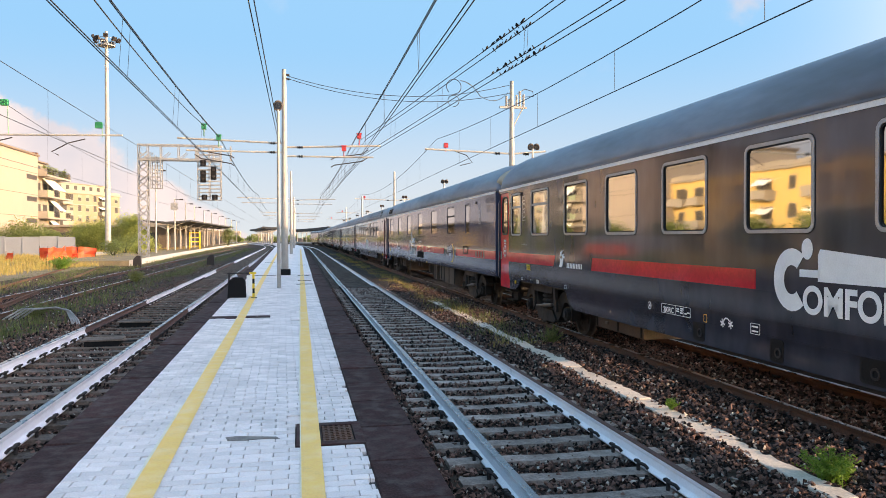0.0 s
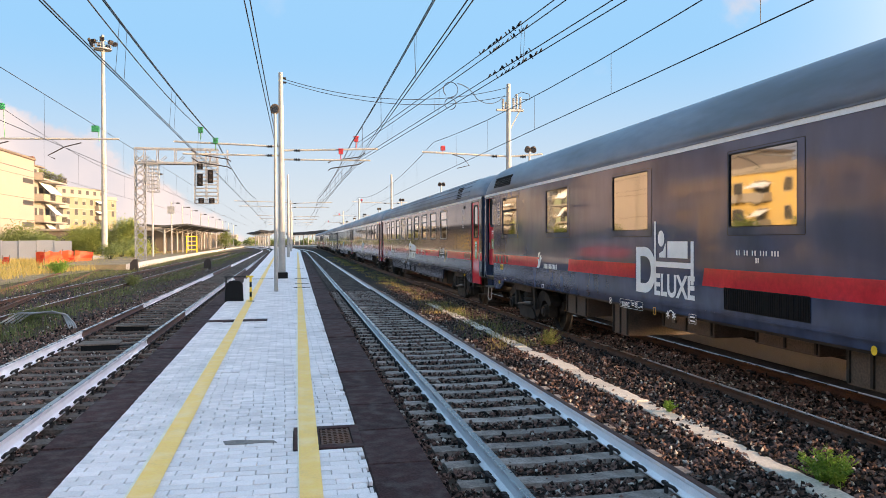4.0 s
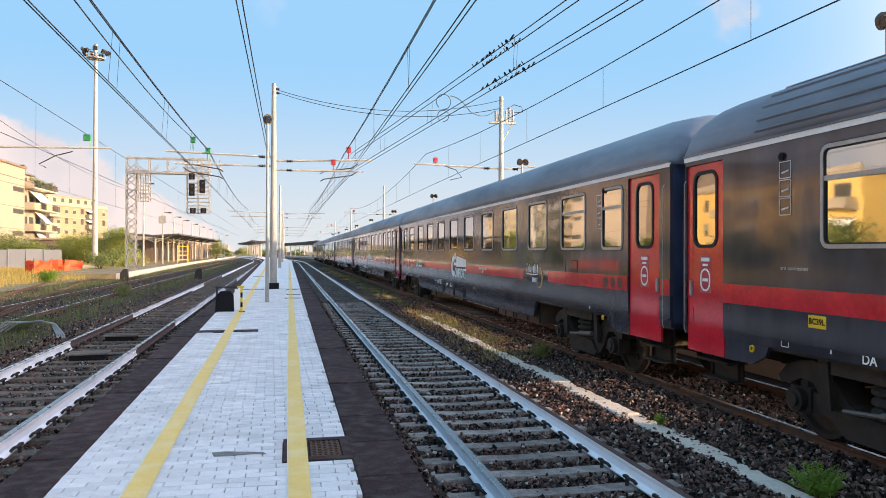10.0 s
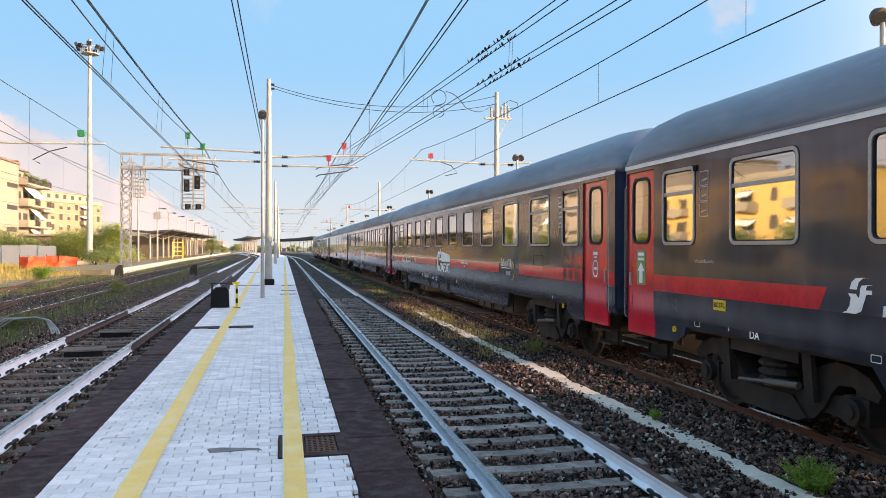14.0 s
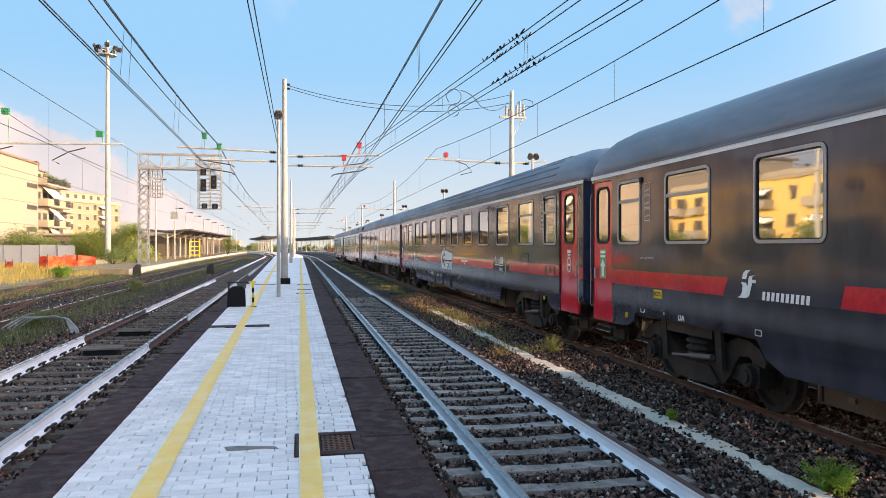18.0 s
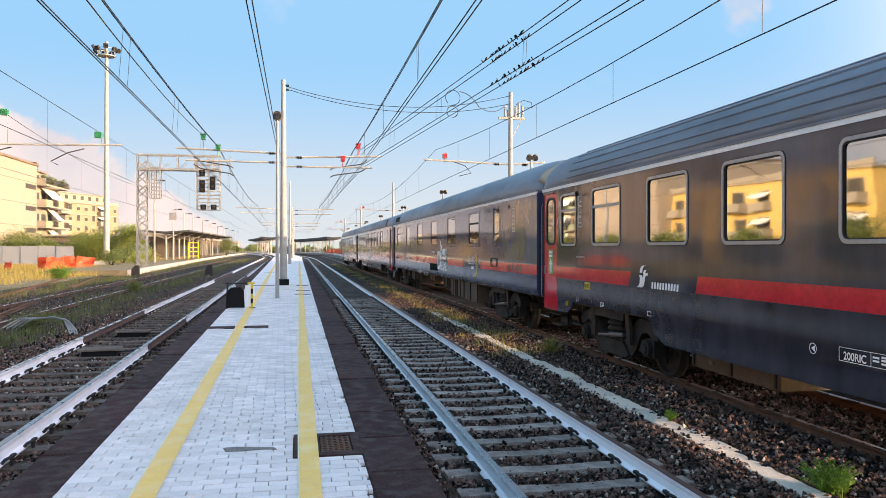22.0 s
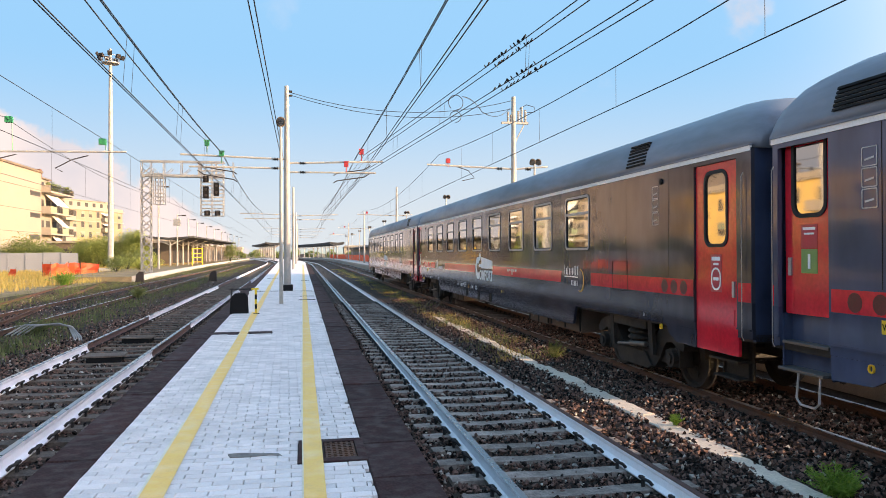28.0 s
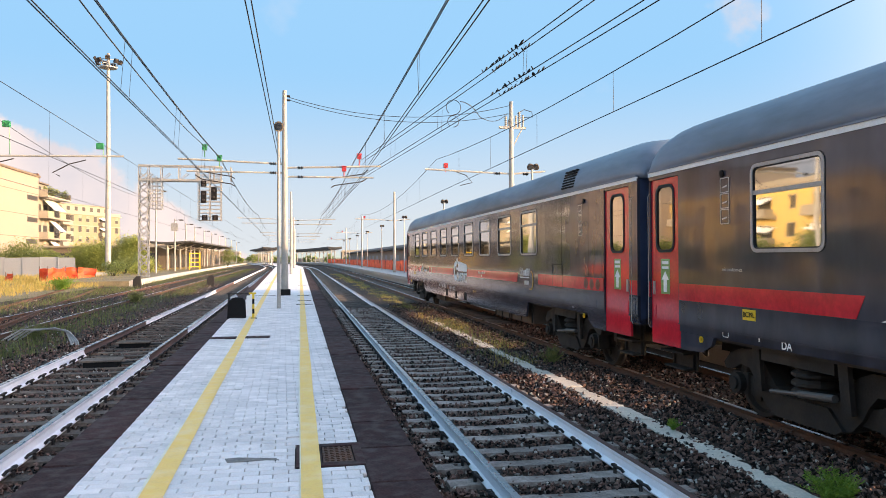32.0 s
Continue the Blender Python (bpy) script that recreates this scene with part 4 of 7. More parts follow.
def bogie(co, s, wheels):
    """One bogie on the coach: frame, springs, dampers, axle boxes, steps and two turning wheelsets."""
    y = sy(s)

    def frame_build():
        g = G()
        for sx in (-1, 1):
            x = sx * 1.02
            half = [(0.0, 0.50), (0.34, 0.50), (0.52, 0.54), (0.66, 0.68), (0.80, 0.84), (1.02, 0.92), (1.25, 0.90), (1.48, 0.82), (1.62, 0.68),
                    (1.58, 0.60), (1.42, 0.62), (1.25, 0.70), (1.06, 0.68), (0.96, 0.58), (0.86, 0.42), (0.72, 0.28), (0.50, 0.20), (0.0, 0.18)]
            g.prism(half + [(-a, b) for a, b in reversed(half[1:-1])], x - 0.13, x + 0.12)
            g.prism([(-0.50, 0.20), (0.50, 0.20), (0.62, 0.26), (0.40, 0.46), (-0.40, 0.46), (-0.62, 0.26)], x - 0.17, x - 0.12)
        g.box(-1.0, 1.0, -0.32, 0.32, 0.36, 0.58)
        g.box(-0.9, 0.9, -1.75, -1.62, 0.5, 0.7)
        g.box(-0.9, 0.9, 1.62, 1.75, 0.5, 0.7)
        return g.make("bogie_frame", M["bogie"])

    part("bogie_frame", cached("bogie_frame", frame_build), None, co, at=pose(0, y, 0))

    def axle_box():
        g = G()
        g.box(-1.13, -0.92, -0.17, 0.17, 0.33, 0.60)
        g.prism([(-0.62, 0.52), (-0.62, 0.36), (-0.1, 0.33), (-0.1, 0.58)], -1.10, -0.95)
        g.rod((-1.13, 0, 0.46), (-1.21, 0, 0.46), 0.135, 14)
        g.rod((-1.21, 0, 0.46), (-1.24, 0, 0.46), 0.08, 10)
        g.rod((-1.02, 0.0, 0.58), (-1.02, 0.0, 0.82), 0.085, 10)
        return g.make("axle_box", M["bogie"])

    ab = cached("axle_box", axle_box)
    part("axle_box", ab, None, co, at=pose(0, y + 1.28, 0))
    part("axle_box", ab, None, co, at=pose(0, y - 1.28, 0, 0, 0, 180) @ Matrix.Diagonal((-1, 1, 1, 1)))
    part("spring", spring_mesh(), None, co, "stacked dark rubber spring", at=pose(-1.0, y, 0))

    def bolster():
        g = G()
        g.box(-1.25, 1.25, -0.62, 0.62, 0.93, 1.02)
        g.box(-1.28, -1.16, -0.62, 0.62, 0.84, 0.98)
        return g.make("bolster", M["bogie"])

    part("bolster", cached("bolster", bolster), None, co, at=pose(0, y, 0))

    def hanger():
        g = G()
        g.prism([(0.0, 0.98), (0.14, 0.98), (0.08, 0.46), (-0.06, 0.46)], -1.26, -1.20)
        return g.make("hanger", M["bogie"])

    part("hanger", cached("hanger", hanger), None, co, at=pose(0, y - 0.78, 0))
    part("hanger", cached("hanger", hanger), None, co, at=pose(0, y + 0.70, 0))

    def damper():
        g = G()
        g.rod((-1.27, -0.62, 0.60), (-1.27, -0.05, 0.55), 0.042, 10)
        g.rod((-1.27, -0.05, 0.55), (-1.27, 0.45, 0.50), 0.025, 8)
        return g.make("damper", M["steel"])

    part("damper", cached("damper", damper), None, co, "dull steel damper", at=pose(0, y, 0))

    def brake():
        g = G()
        g.box(-0.95, -0.62, -0.05, 0.05, 0.28, 0.66)
        return g.make("brake_gear", M["bogie"])

    for e in (-0.72, 0.72):
        part("brake_gear", cached("brake_gear", brake), None, co, at=pose(0, y + e, 0))
    for d in (-1.28, 1.28):
        ws = part("wheelset", wheelset_mesh(), None, co, at=pose(0, y + d, 0.46))
        wheels.append((ws, y + d))


def coach(kind, ribbed, marks, left=0.0, slip=0.0):
    """kind M: couchette coach with half windows at both ends; B: one with a blank end; D: sleeping car."""
    colour = "navy" if kind == "D" else "dark grey"
    co = thing("sleeping_car" if kind == "D" else "couchette_car",
               {"M": "dark grey couchette coach with red stripe, silver-framed windows", "B": "dark grey couchette coach, red stripe, one end windowless",
                "D": "navy sleeping coach with flush windows and red stripe"}[kind] + (", ribbed roof" if ribbed else ""), "railway coach", "coaches of the night train")
    wheels = []
    if kind == "M":
        wins = [(1.42, 2.28, 1), (3.06, 4.30, 1)] + [(5.25 + 2.09 * i, 6.50 + 2.09 * i, 0) for i in range(8)] + [(21.95, 23.2, 1), (23.9, 24.74, 1)]
        doors = [(0.28, 1.16, marks[0]), (24.92, 25.94, marks[1])]
    elif kind == "B":
        wins = [(2.90 + 2.12 * i, 4.18 + 2.12 * i, 1) for i in range(9)]
        doors = [(0.28, 1.16, marks[0]), (24.92, 25.94, marks[1])]
    else:
        wins = [(s, s + 1.46, i in (0, 5)) for i, s in enumerate((2.05, 5.53, 9.0, 12.48, 15.95, 19.38))] + [(22.4, 23.15, 0)]
        doors = [(0.36, 1.18, marks[0])]
    holes = [(sy(b) + 0.035, sy(a) - 0.035, 2.16, 3.14) for a, b, _ in wins] + [(sy(b), sy(a), 0.735, 3.245) for a, b, _ in doors]

    def near_side():
        g = G()
        wall_holes(g, -13.05, 12.93, 1.46, EAVE, holes, -HALF, -HALF + 0.05)
        return g.make("side_wall", M["coach_navy_up" if kind == "D" else "coach_grey"])

    def far_side():
        g = G()
        g.box(HALF - 0.05, HALF, -13.05, 13.05, 1.0, EAVE)
        return g.make("side_wall", M["coach_grey"])

    part("side_wall", cached(("near_side", kind), near_side), None, co)
    part("side_wall", cached("far_side", far_side), None, co)
    low_holes = [h for h in holes if h[2] < 1]

    def panel():
        g = G()
        wall_holes(g, -13.05, 12.93, 1.135, 1.46, low_holes, -HALF, -HALF + 0.05)
        return g.make("lower_panel", M["coach_navy" if kind == "D" else "coach_dark"])

    part("lower_panel", cached(("panel", kind), panel), None, co, "navy lower side panel")

    def sole():
        g = G()
        wall_holes(g, -13.05, 12.93, 1.02, 1.135, low_holes, -HALF + 0.015, -HALF + 0.06)
        return g.make("sole_bar", M["coach_navy" if kind == "D" else "coach_dark"])

    part("sole_bar", cached(("sole", kind), sole), None, co)

    def ledge():
        g = G()
        wall_holes(g, -13.03, 12.93, 1.120, 1.140, low_holes, -HALF - 0.012, -HALF + 0.02)
        return g.make("ledge", M["coach_navy" if kind == "D" else "coach_dark"])

    part("ledge", cached(("ledge", kind), ledge), None, co)

    for e in ((0, 1) if kind != "D" else (0,)):
        def end_skirt(e=e):
            g = G()
            out = [(1.19, 1.018), (1.19, 0.77), (1.75, 0.79), (1.98, 0.90), (2.04, 1.018)]
            g.prism([(sy(26.13 - s if e else s), z) for s, z in out], -HALF + 0.016, -HALF + 0.06)
            return g.make("end_skirt", M["coach_navy" if kind == "D" else "coach_dark"])

        part("end_skirt", cached(("end_skirt", e, kind == "D"), end_skirt), None, co, "deep navy panel beside the door")
        for s in (1.9, 3.35):
            def joint(s=s, e=e):
                g = G()
                y = sy(26.1 - s if e else s)
                g.box(-HALF - 0.001, -HALF + 0.004, y - 0.006, y + 0.006, 1.72, EAVE - 0.04)
                return g.make("panel_joint", M["black"])

            if (kind == "B" and e) or (kind == "D" and s < 2):
                part("panel_joint", cached(("joint", s, e), joint), None, co)

    def floor_pan():
        g = G()
        g.box(-HALF + 0.06, HALF - 0.05, -13.05, 13.05, 0.98, 1.08)
        return g.make("floor_pan", M["bogie"])

    part("floor_pan", cached("floor_pan", floor_pan), None, co)

    def centre_sill():
        g = G()
        g.box(-0.22, 0.22, -12.9, 12.9, 0.62, 0.975)
        for y in (-9.35, 9.70):
            g.box(-0.7, 0.7, y - 2.2, y + 2.2, 0.72, 0.975)
        return g.make("centre_sill", M["black"])

    part("centre_sill", cached("centre_sill", centre_sill), None, co)
    if kind != "D":
        def skirt():
            g = G()
            g.prism([(-7.15, 1.02), (-7.0, 0.66), (-6.9, 0.645), (7.4, 0.645), (7.75, 0.78), (7.95, 1.02)], -HALF + 0.02, -HALF + 0.07)
            return g.make("skirt", M["coach_dark"])

        part("skirt", cached("skirt", skirt), None, co, "dark navy skirt between the bogies")

        # unseen far skirt; its lower edge trims the sunlight passing under the coach
        def far_skirt():
            g = G()
            g.prism([(-7.1, 1.02), (-6.9, 0.74), (7.4, 0.74), (7.9, 1.02)], HALF - 0.07, HALF - 0.02)
            return g.make("skirt", M["coach_dark"])

        part("skirt", cached("far_skirt", far_skirt), None, co)

        def bead():
            g = G()
            g.box(-HALF + 0.010, -HALF + 0.022, -7.0, 7.5, 0.93, 0.945)
            return g.make("skirt_bead", M["coach_dark"])

        part("skirt_bead", cached("skirt_bead", bead), None, co)
        boxes = ((5.7, 7.8, 0.32, -0.9), (9.0, 10.2, 0.60, -0.9), (12.0, 13.2, 0.60, -0.9), (14.1, 14.9, 0.58, -0.9), (16.7, 18.2, 0.45, -1.2), (18.3, 20.2, 0.47, -1.2))
        for s0, s1, zz in ((10.3, 10.6, 0.9), (12.0, 12.25, 0.88), (13.4, 13.75, 0.9)):
            def recess(s0=s0, s1=s1, zz=zz):
                g = G()
                ring(g, rounded(s1 - s0, 0.26, 0.05), rounded(s1 - s0 - 0.06, 0.20, 0.04), -HALF + 0.014, -HALF + 0.03)
                # flat black plate paints the shade inside the recess
                g.box(-HALF + 0.016, -HALF + 0.0215, -(s1 - s0) / 2 + 0.02, (s1 - s0) / 2 - 0.02, -0.11, 0.11)
                return g.make("recess", M["black"])

            rc = part("recess", cached(("recess", s0), recess), None, co, at=pose(0, sy((s0 + s1) / 2), zz - 0.09))

            def port():
                g = G()
                ring(g, rounded(0.12, 0.12, 0.058, 5), rounded(0.075, 0.075, 0.036, 5), -HALF + 0.004, -HALF + 0.02)
                return g.make("port", M["iron"])

            part("port", cached("port", port), None, rc, "dull dark steel filler port", at=pose(0, -0.03, -0.02))
    else:
        boxes = ((6.4, 7.5, 0.60, -1.25), (8.7, 9.3, 0.46, -1.25), (10.0, 11.5, 0.70, -1.0), (12.3, 13.5, 0.74, -0.9), (14.3, 15.0, 0.60, -1.2), (15.9, 16.8, 0.40, -1.27), (16.9, 18.0, 0.42, -1.24), (18.05, 20.1, 0.38, -1.27))
    for s0, s1, zz, xx in boxes:
        def box_build(s0=s0, s1=s1, zz=zz, xx=xx):
            g = G()
            g.box(xx, 0.45, sy(s1), sy(s0), zz, 0.98)
            return g.make("underfloor_box", M["under_grey"])

        def rib_build(zz=zz, xx=xx):
            g = G()
            g.box(xx - 0.025, xx, -0.018, 0.018, zz + 0.02, 0.96)
            return g.make("rib", M["bogie"])

        def latch_build(zz=zz, xx=xx):
            g = G()
            g.box(xx - 0.03, xx, -0.05, 0.05, zz + 0.10, zz + 0.15)
            return g.make("latch", M["steel"])

        bx = part("underfloor_box", cached(("box", kind, s0), box_build), None, co, "dull grey-brown equipment box")
        for k in (0.04, 0.5, 0.96):
            part("rib", cached(("rib", zz, xx), rib_build), None, bx, at=pose(0, sy(s0 + (s1 - s0) * k), 0))
        if s1 - s0 > 1.2:
            part("latch", cached(("latch", zz, xx), latch_build), None, bx, at=pose(0, sy(s0 + (s1 - s0) * 0.27), 0))

    for e in (-1, 1):
        def end(e=e):
            g = G()
            g.box(-HALF + 0.05, HALF - 0.05, e * 13.0 - 0.05, e * 13.0, 1.0, EAVE)
            return g.make("end_wall", M["coach_navy"])

        part("end_wall", cached(("end", e), end), None, co)

    for e in (-1, 1):
        def bellows(e=e):
            g = G()
            y0, y1 = sorted((e * 13.0, e * 13.19))
            ring(g, rounded(1.5, 2.25, 0.12), rounded(0.9, 1.8, 0.1), 0, 0.17)
            me = g.make("gangway_bellows", M["rubber"])
            me.transform(Matrix.Translation((0, y0, 2.2)) @ Matrix.Rotation(radians(90), 4, "Z"))
            return me

        part("gangway_bellows", cached(("bellows", e), bellows), None, co, "black rubber gangway bellows")

        def coupling(e=e):
            g = G()
            g.rod((0, e * 12.9, 1.02), (0, e * 13.2, 0.98), 0.07, 8)
            g.path([(0.1, e * 13.1, 0.98), (0.1, e * 13.15, 0.7), (0.02, e * 13.19, 0.62)], 0.04, 6)
            return g.make("coupling", M["bogie"])

        part("coupling", cached(("coupling", e), coupling), None, co)
        for s in (-1, 1):
            def buffer(e=e, s=s):
                g = G()
                g.rod((s * 0.875, e * 12.95, 1.04), (s * 0.875, e * 13.14, 1.04), 0.10, 10)
                g.rod((s * 0.875, e * 13.14, 1.04), (s * 0.875, e * 13.18, 1.04), 0.24, 14)
                return g.make("buffer", M["bogie"])

            part("buffer", cached(("buffer", e, s), buffer), None, co)

            def hose(e=e, s=s):
                g = G()
                g.path([(s * 0.35, e * 13.0, 0.95), (s * 0.36, e * 13.12, 0.6), (s * 0.3, e * 13.19, 0.5)], 0.03, 6)
                return g.make("brake_hose", M["rubber"])

            part("brake_hose", cached(("hose", e, s), hose), None, co)

        def grab(e=e):
            g = G()
            y = e * 13.0 - e * 0.10
            g.path([(-HALF - 0.01, y, 1.0), (-HALF - 0.035, y, 1.05), (-HALF - 0.035, y, 3.0), (-HALF - 0.01, y, 3.05)], 0.006, 6)
            return g.make("grab_rail", M["alu"])

        if kind != "D" or e > 0:
            part("grab_rail", cached(("grab", e), grab), None, co, "long bright grab rail beside the door")

    def line():
        g = G()
        g.box(-HALF - 0.010, -HALF + 0.02, -13.04, 12.95, EAVE - 0.035, EAVE + 0.025)
        return g.make("eave_line", M["white"])

    part("eave_line", cached("eave_line", line), None, co, "white painted line below the roof")

    def gutter():
        g = G()
        g.box(-HALF - 0.022, -HALF + 0.03, -13.04, 12.95, EAVE + 0.026, EAVE + 0.05)
        return g.make("gutter", M["coach_roof"])

    part("gutter", cached("gutter", gutter), None, co)
    part("roof", roof_mesh(ribbed or kind == "B", 0), None, co, "ribbed dark blue-grey roof" if ribbed else "smooth dark blue-grey roof")
    if ribbed:
        def ribs():
            g = G()
            for x, z in ((1.405, 3.49), (1.372, 3.62), (1.30, 3.775), (1.18, 3.91), (0.99, 4.012)):
                g.rod((-x, -11.4, z), (-x, 11.4, z), 0.017, 6)
            return g.make("roof_ribs", M["coach_roof"])

        part("roof_ribs", cached("ribs", ribs), None, co)
    if kind == "D":
        def cap():
            g = G()
            g.loft([[(x * 1.004, y, EAVE + 0.06 + (z - EAVE - 0.06) * 1.004 + 0.004) for x, y, z in roof_section(y, d, ROOF)[2:-2]] for y, d in ((-13.13, 1.0), (-13.0, 0.55), (-12.86, 0.33))])
            return g.make("roof_end", M["roof_beige"], smooth=True)

        part("roof_end", cached("roof_cap", cap), None, co, "bare beige roof end")
    # red stripe
    gaps = (4.72, 6.76, 11.75, 13.9, 19.62, 21.2) if kind != "D" else ((5.1, 6.95, 9.9, 11.95, 18.75, 20.95) if left else (5.1, 6.95, 14.0, 16.05, 18.75, 20.95))
    edges = [1.18, *gaps, 24.90] if kind != "D" else [1.22, *gaps, 26.2]

    for a, b in zip(edges[::2], edges[1::2]):
        def stripe(a=a, b=b):
            g = G()
            la = 0.0 if a < 2 or a > 20.5 else 0.06
            lb = 0.08 if 15 < b < 20 else 0.12 if 4 < b < 6 and kind != "D" else 0.0
            g.prism([(sy(a - la), 1.466), (sy(a), 1.70), (sy(b), 1.70), (sy(b - lb), 1.466)], -HALF - 0.004, -HALF + 0.01)
            return g.make("red_stripe", M["coach_red"])

        part("red_stripe", cached(("stripe", a, b), stripe), None, co)
    for e, a, b in ((0, 0.265, 0.28), (1, 25.97, 26.24)):
        def corner(a=a, b=b):
            g = G()
            g.box(-HALF - 0.003, -HALF + 0.02, sy(b), sy(a), 1.466, 1.70)
            return g.make("stripe_end", M["coach_red"])

        part("stripe_end", cached(("stripe_end", e), corner), None, co)
    for a, b, bar in wins:
        window(co, a, b, bar, flush=kind == "D")
    for a, b, sign in doors:
        door(co, a, b, sign, inset=0.03 if kind != "D" else 0.09, z0=0.775 if kind != "D" else 1.39)
        if kind != "D":
            part("door_step", cached("step", step_mesh), None, co, at=pose(-HALF + 0.1, sy((a + b) / 2), 0))
    if kind == "D":
        def well():
            g = G()
            g.box(0.16, 0.20, -0.41, 0.41, 0.74, 1.385)
            g.box(0.05, 0.16, -0.41, -0.39, 0.74, 1.385)
            g.box(0.05, 0.16, 0.39, 0.41, 0.74, 1.385)
            return g.make("step_well", M["coach_navy"])

        wl = part("step_well", cached("well", well), None, co, "navy step well below the door", at=pose(-HALF, sy(0.77), 0))
        for z, d in ((1.09, 0.02), (0.80, -0.04)):
            def tread(z=z, d=d):
                g = G()
                g.box(d, 0.158, -0.37, 0.37, z - 0.03, z, c=0.004)
                return g.make("tread", M["steel"])

            part("tread", cached(("tread", z), tread), None, wl, "worn metal tread")

        def hoop():
            g = G()
            g.path([(-0.02, -0.30, 0.78), (-0.04, -0.31, 0.50), (-0.04, -0.24, 0.44), (-0.04, -0.02, 0.44), (-0.04, 0.05, 0.50), (-0.02, 0.04, 0.78)], 0.014, 6)
            return g.make("step_hoop", M["alu"])

        part("step_hoop", cached("hoop", hoop), None, wl, "bright tubular lower step")

        def slats():
            g = G()
            out = []
            for i in range(6):
                a, b = i * 0.045, i * 0.045 + 0.028
                out += [(-0.012 + a * 0.30, 3.50 + a), (-0.012 + b * 0.30, 3.50 + b), (0.03 + b * 0.30, 3.505 + b)]
            out += [(0.14, 3.78), (0.14, 3.50)]
            g.loft([[(x, y, z) for x, z in out] for y in (-0.75, 0.75)])
            return g.make("roof_louvre", M["black"])

        part("roof_louvre", cached("sleeper_louvre", slats), None, co, "black roof louvre", at=pose(-HALF, sy(2.0), 0))
    bogie(co, 3.5, wheels)
    bogie(co, 22.55, wheels)
    markings(co, kind, left, slip)
    return co, wheels


def step_mesh():
    g = G()
    g.box(0.02, 0.24, -0.34, 0.34, 0.66, 0.69)
    g.box(0.06, 0.26, -0.30, 0.30, 0.43, 0.455)
    g.box(0.24, 0.27, -0.34, 0.34, 0.43, 0.95)
    for y in (-0.30, 0.28):
        g.box(0.20, 0.25, y, y + 0.02, 0.43, 0.95)
    return g.make("door_step", M["bogie"])


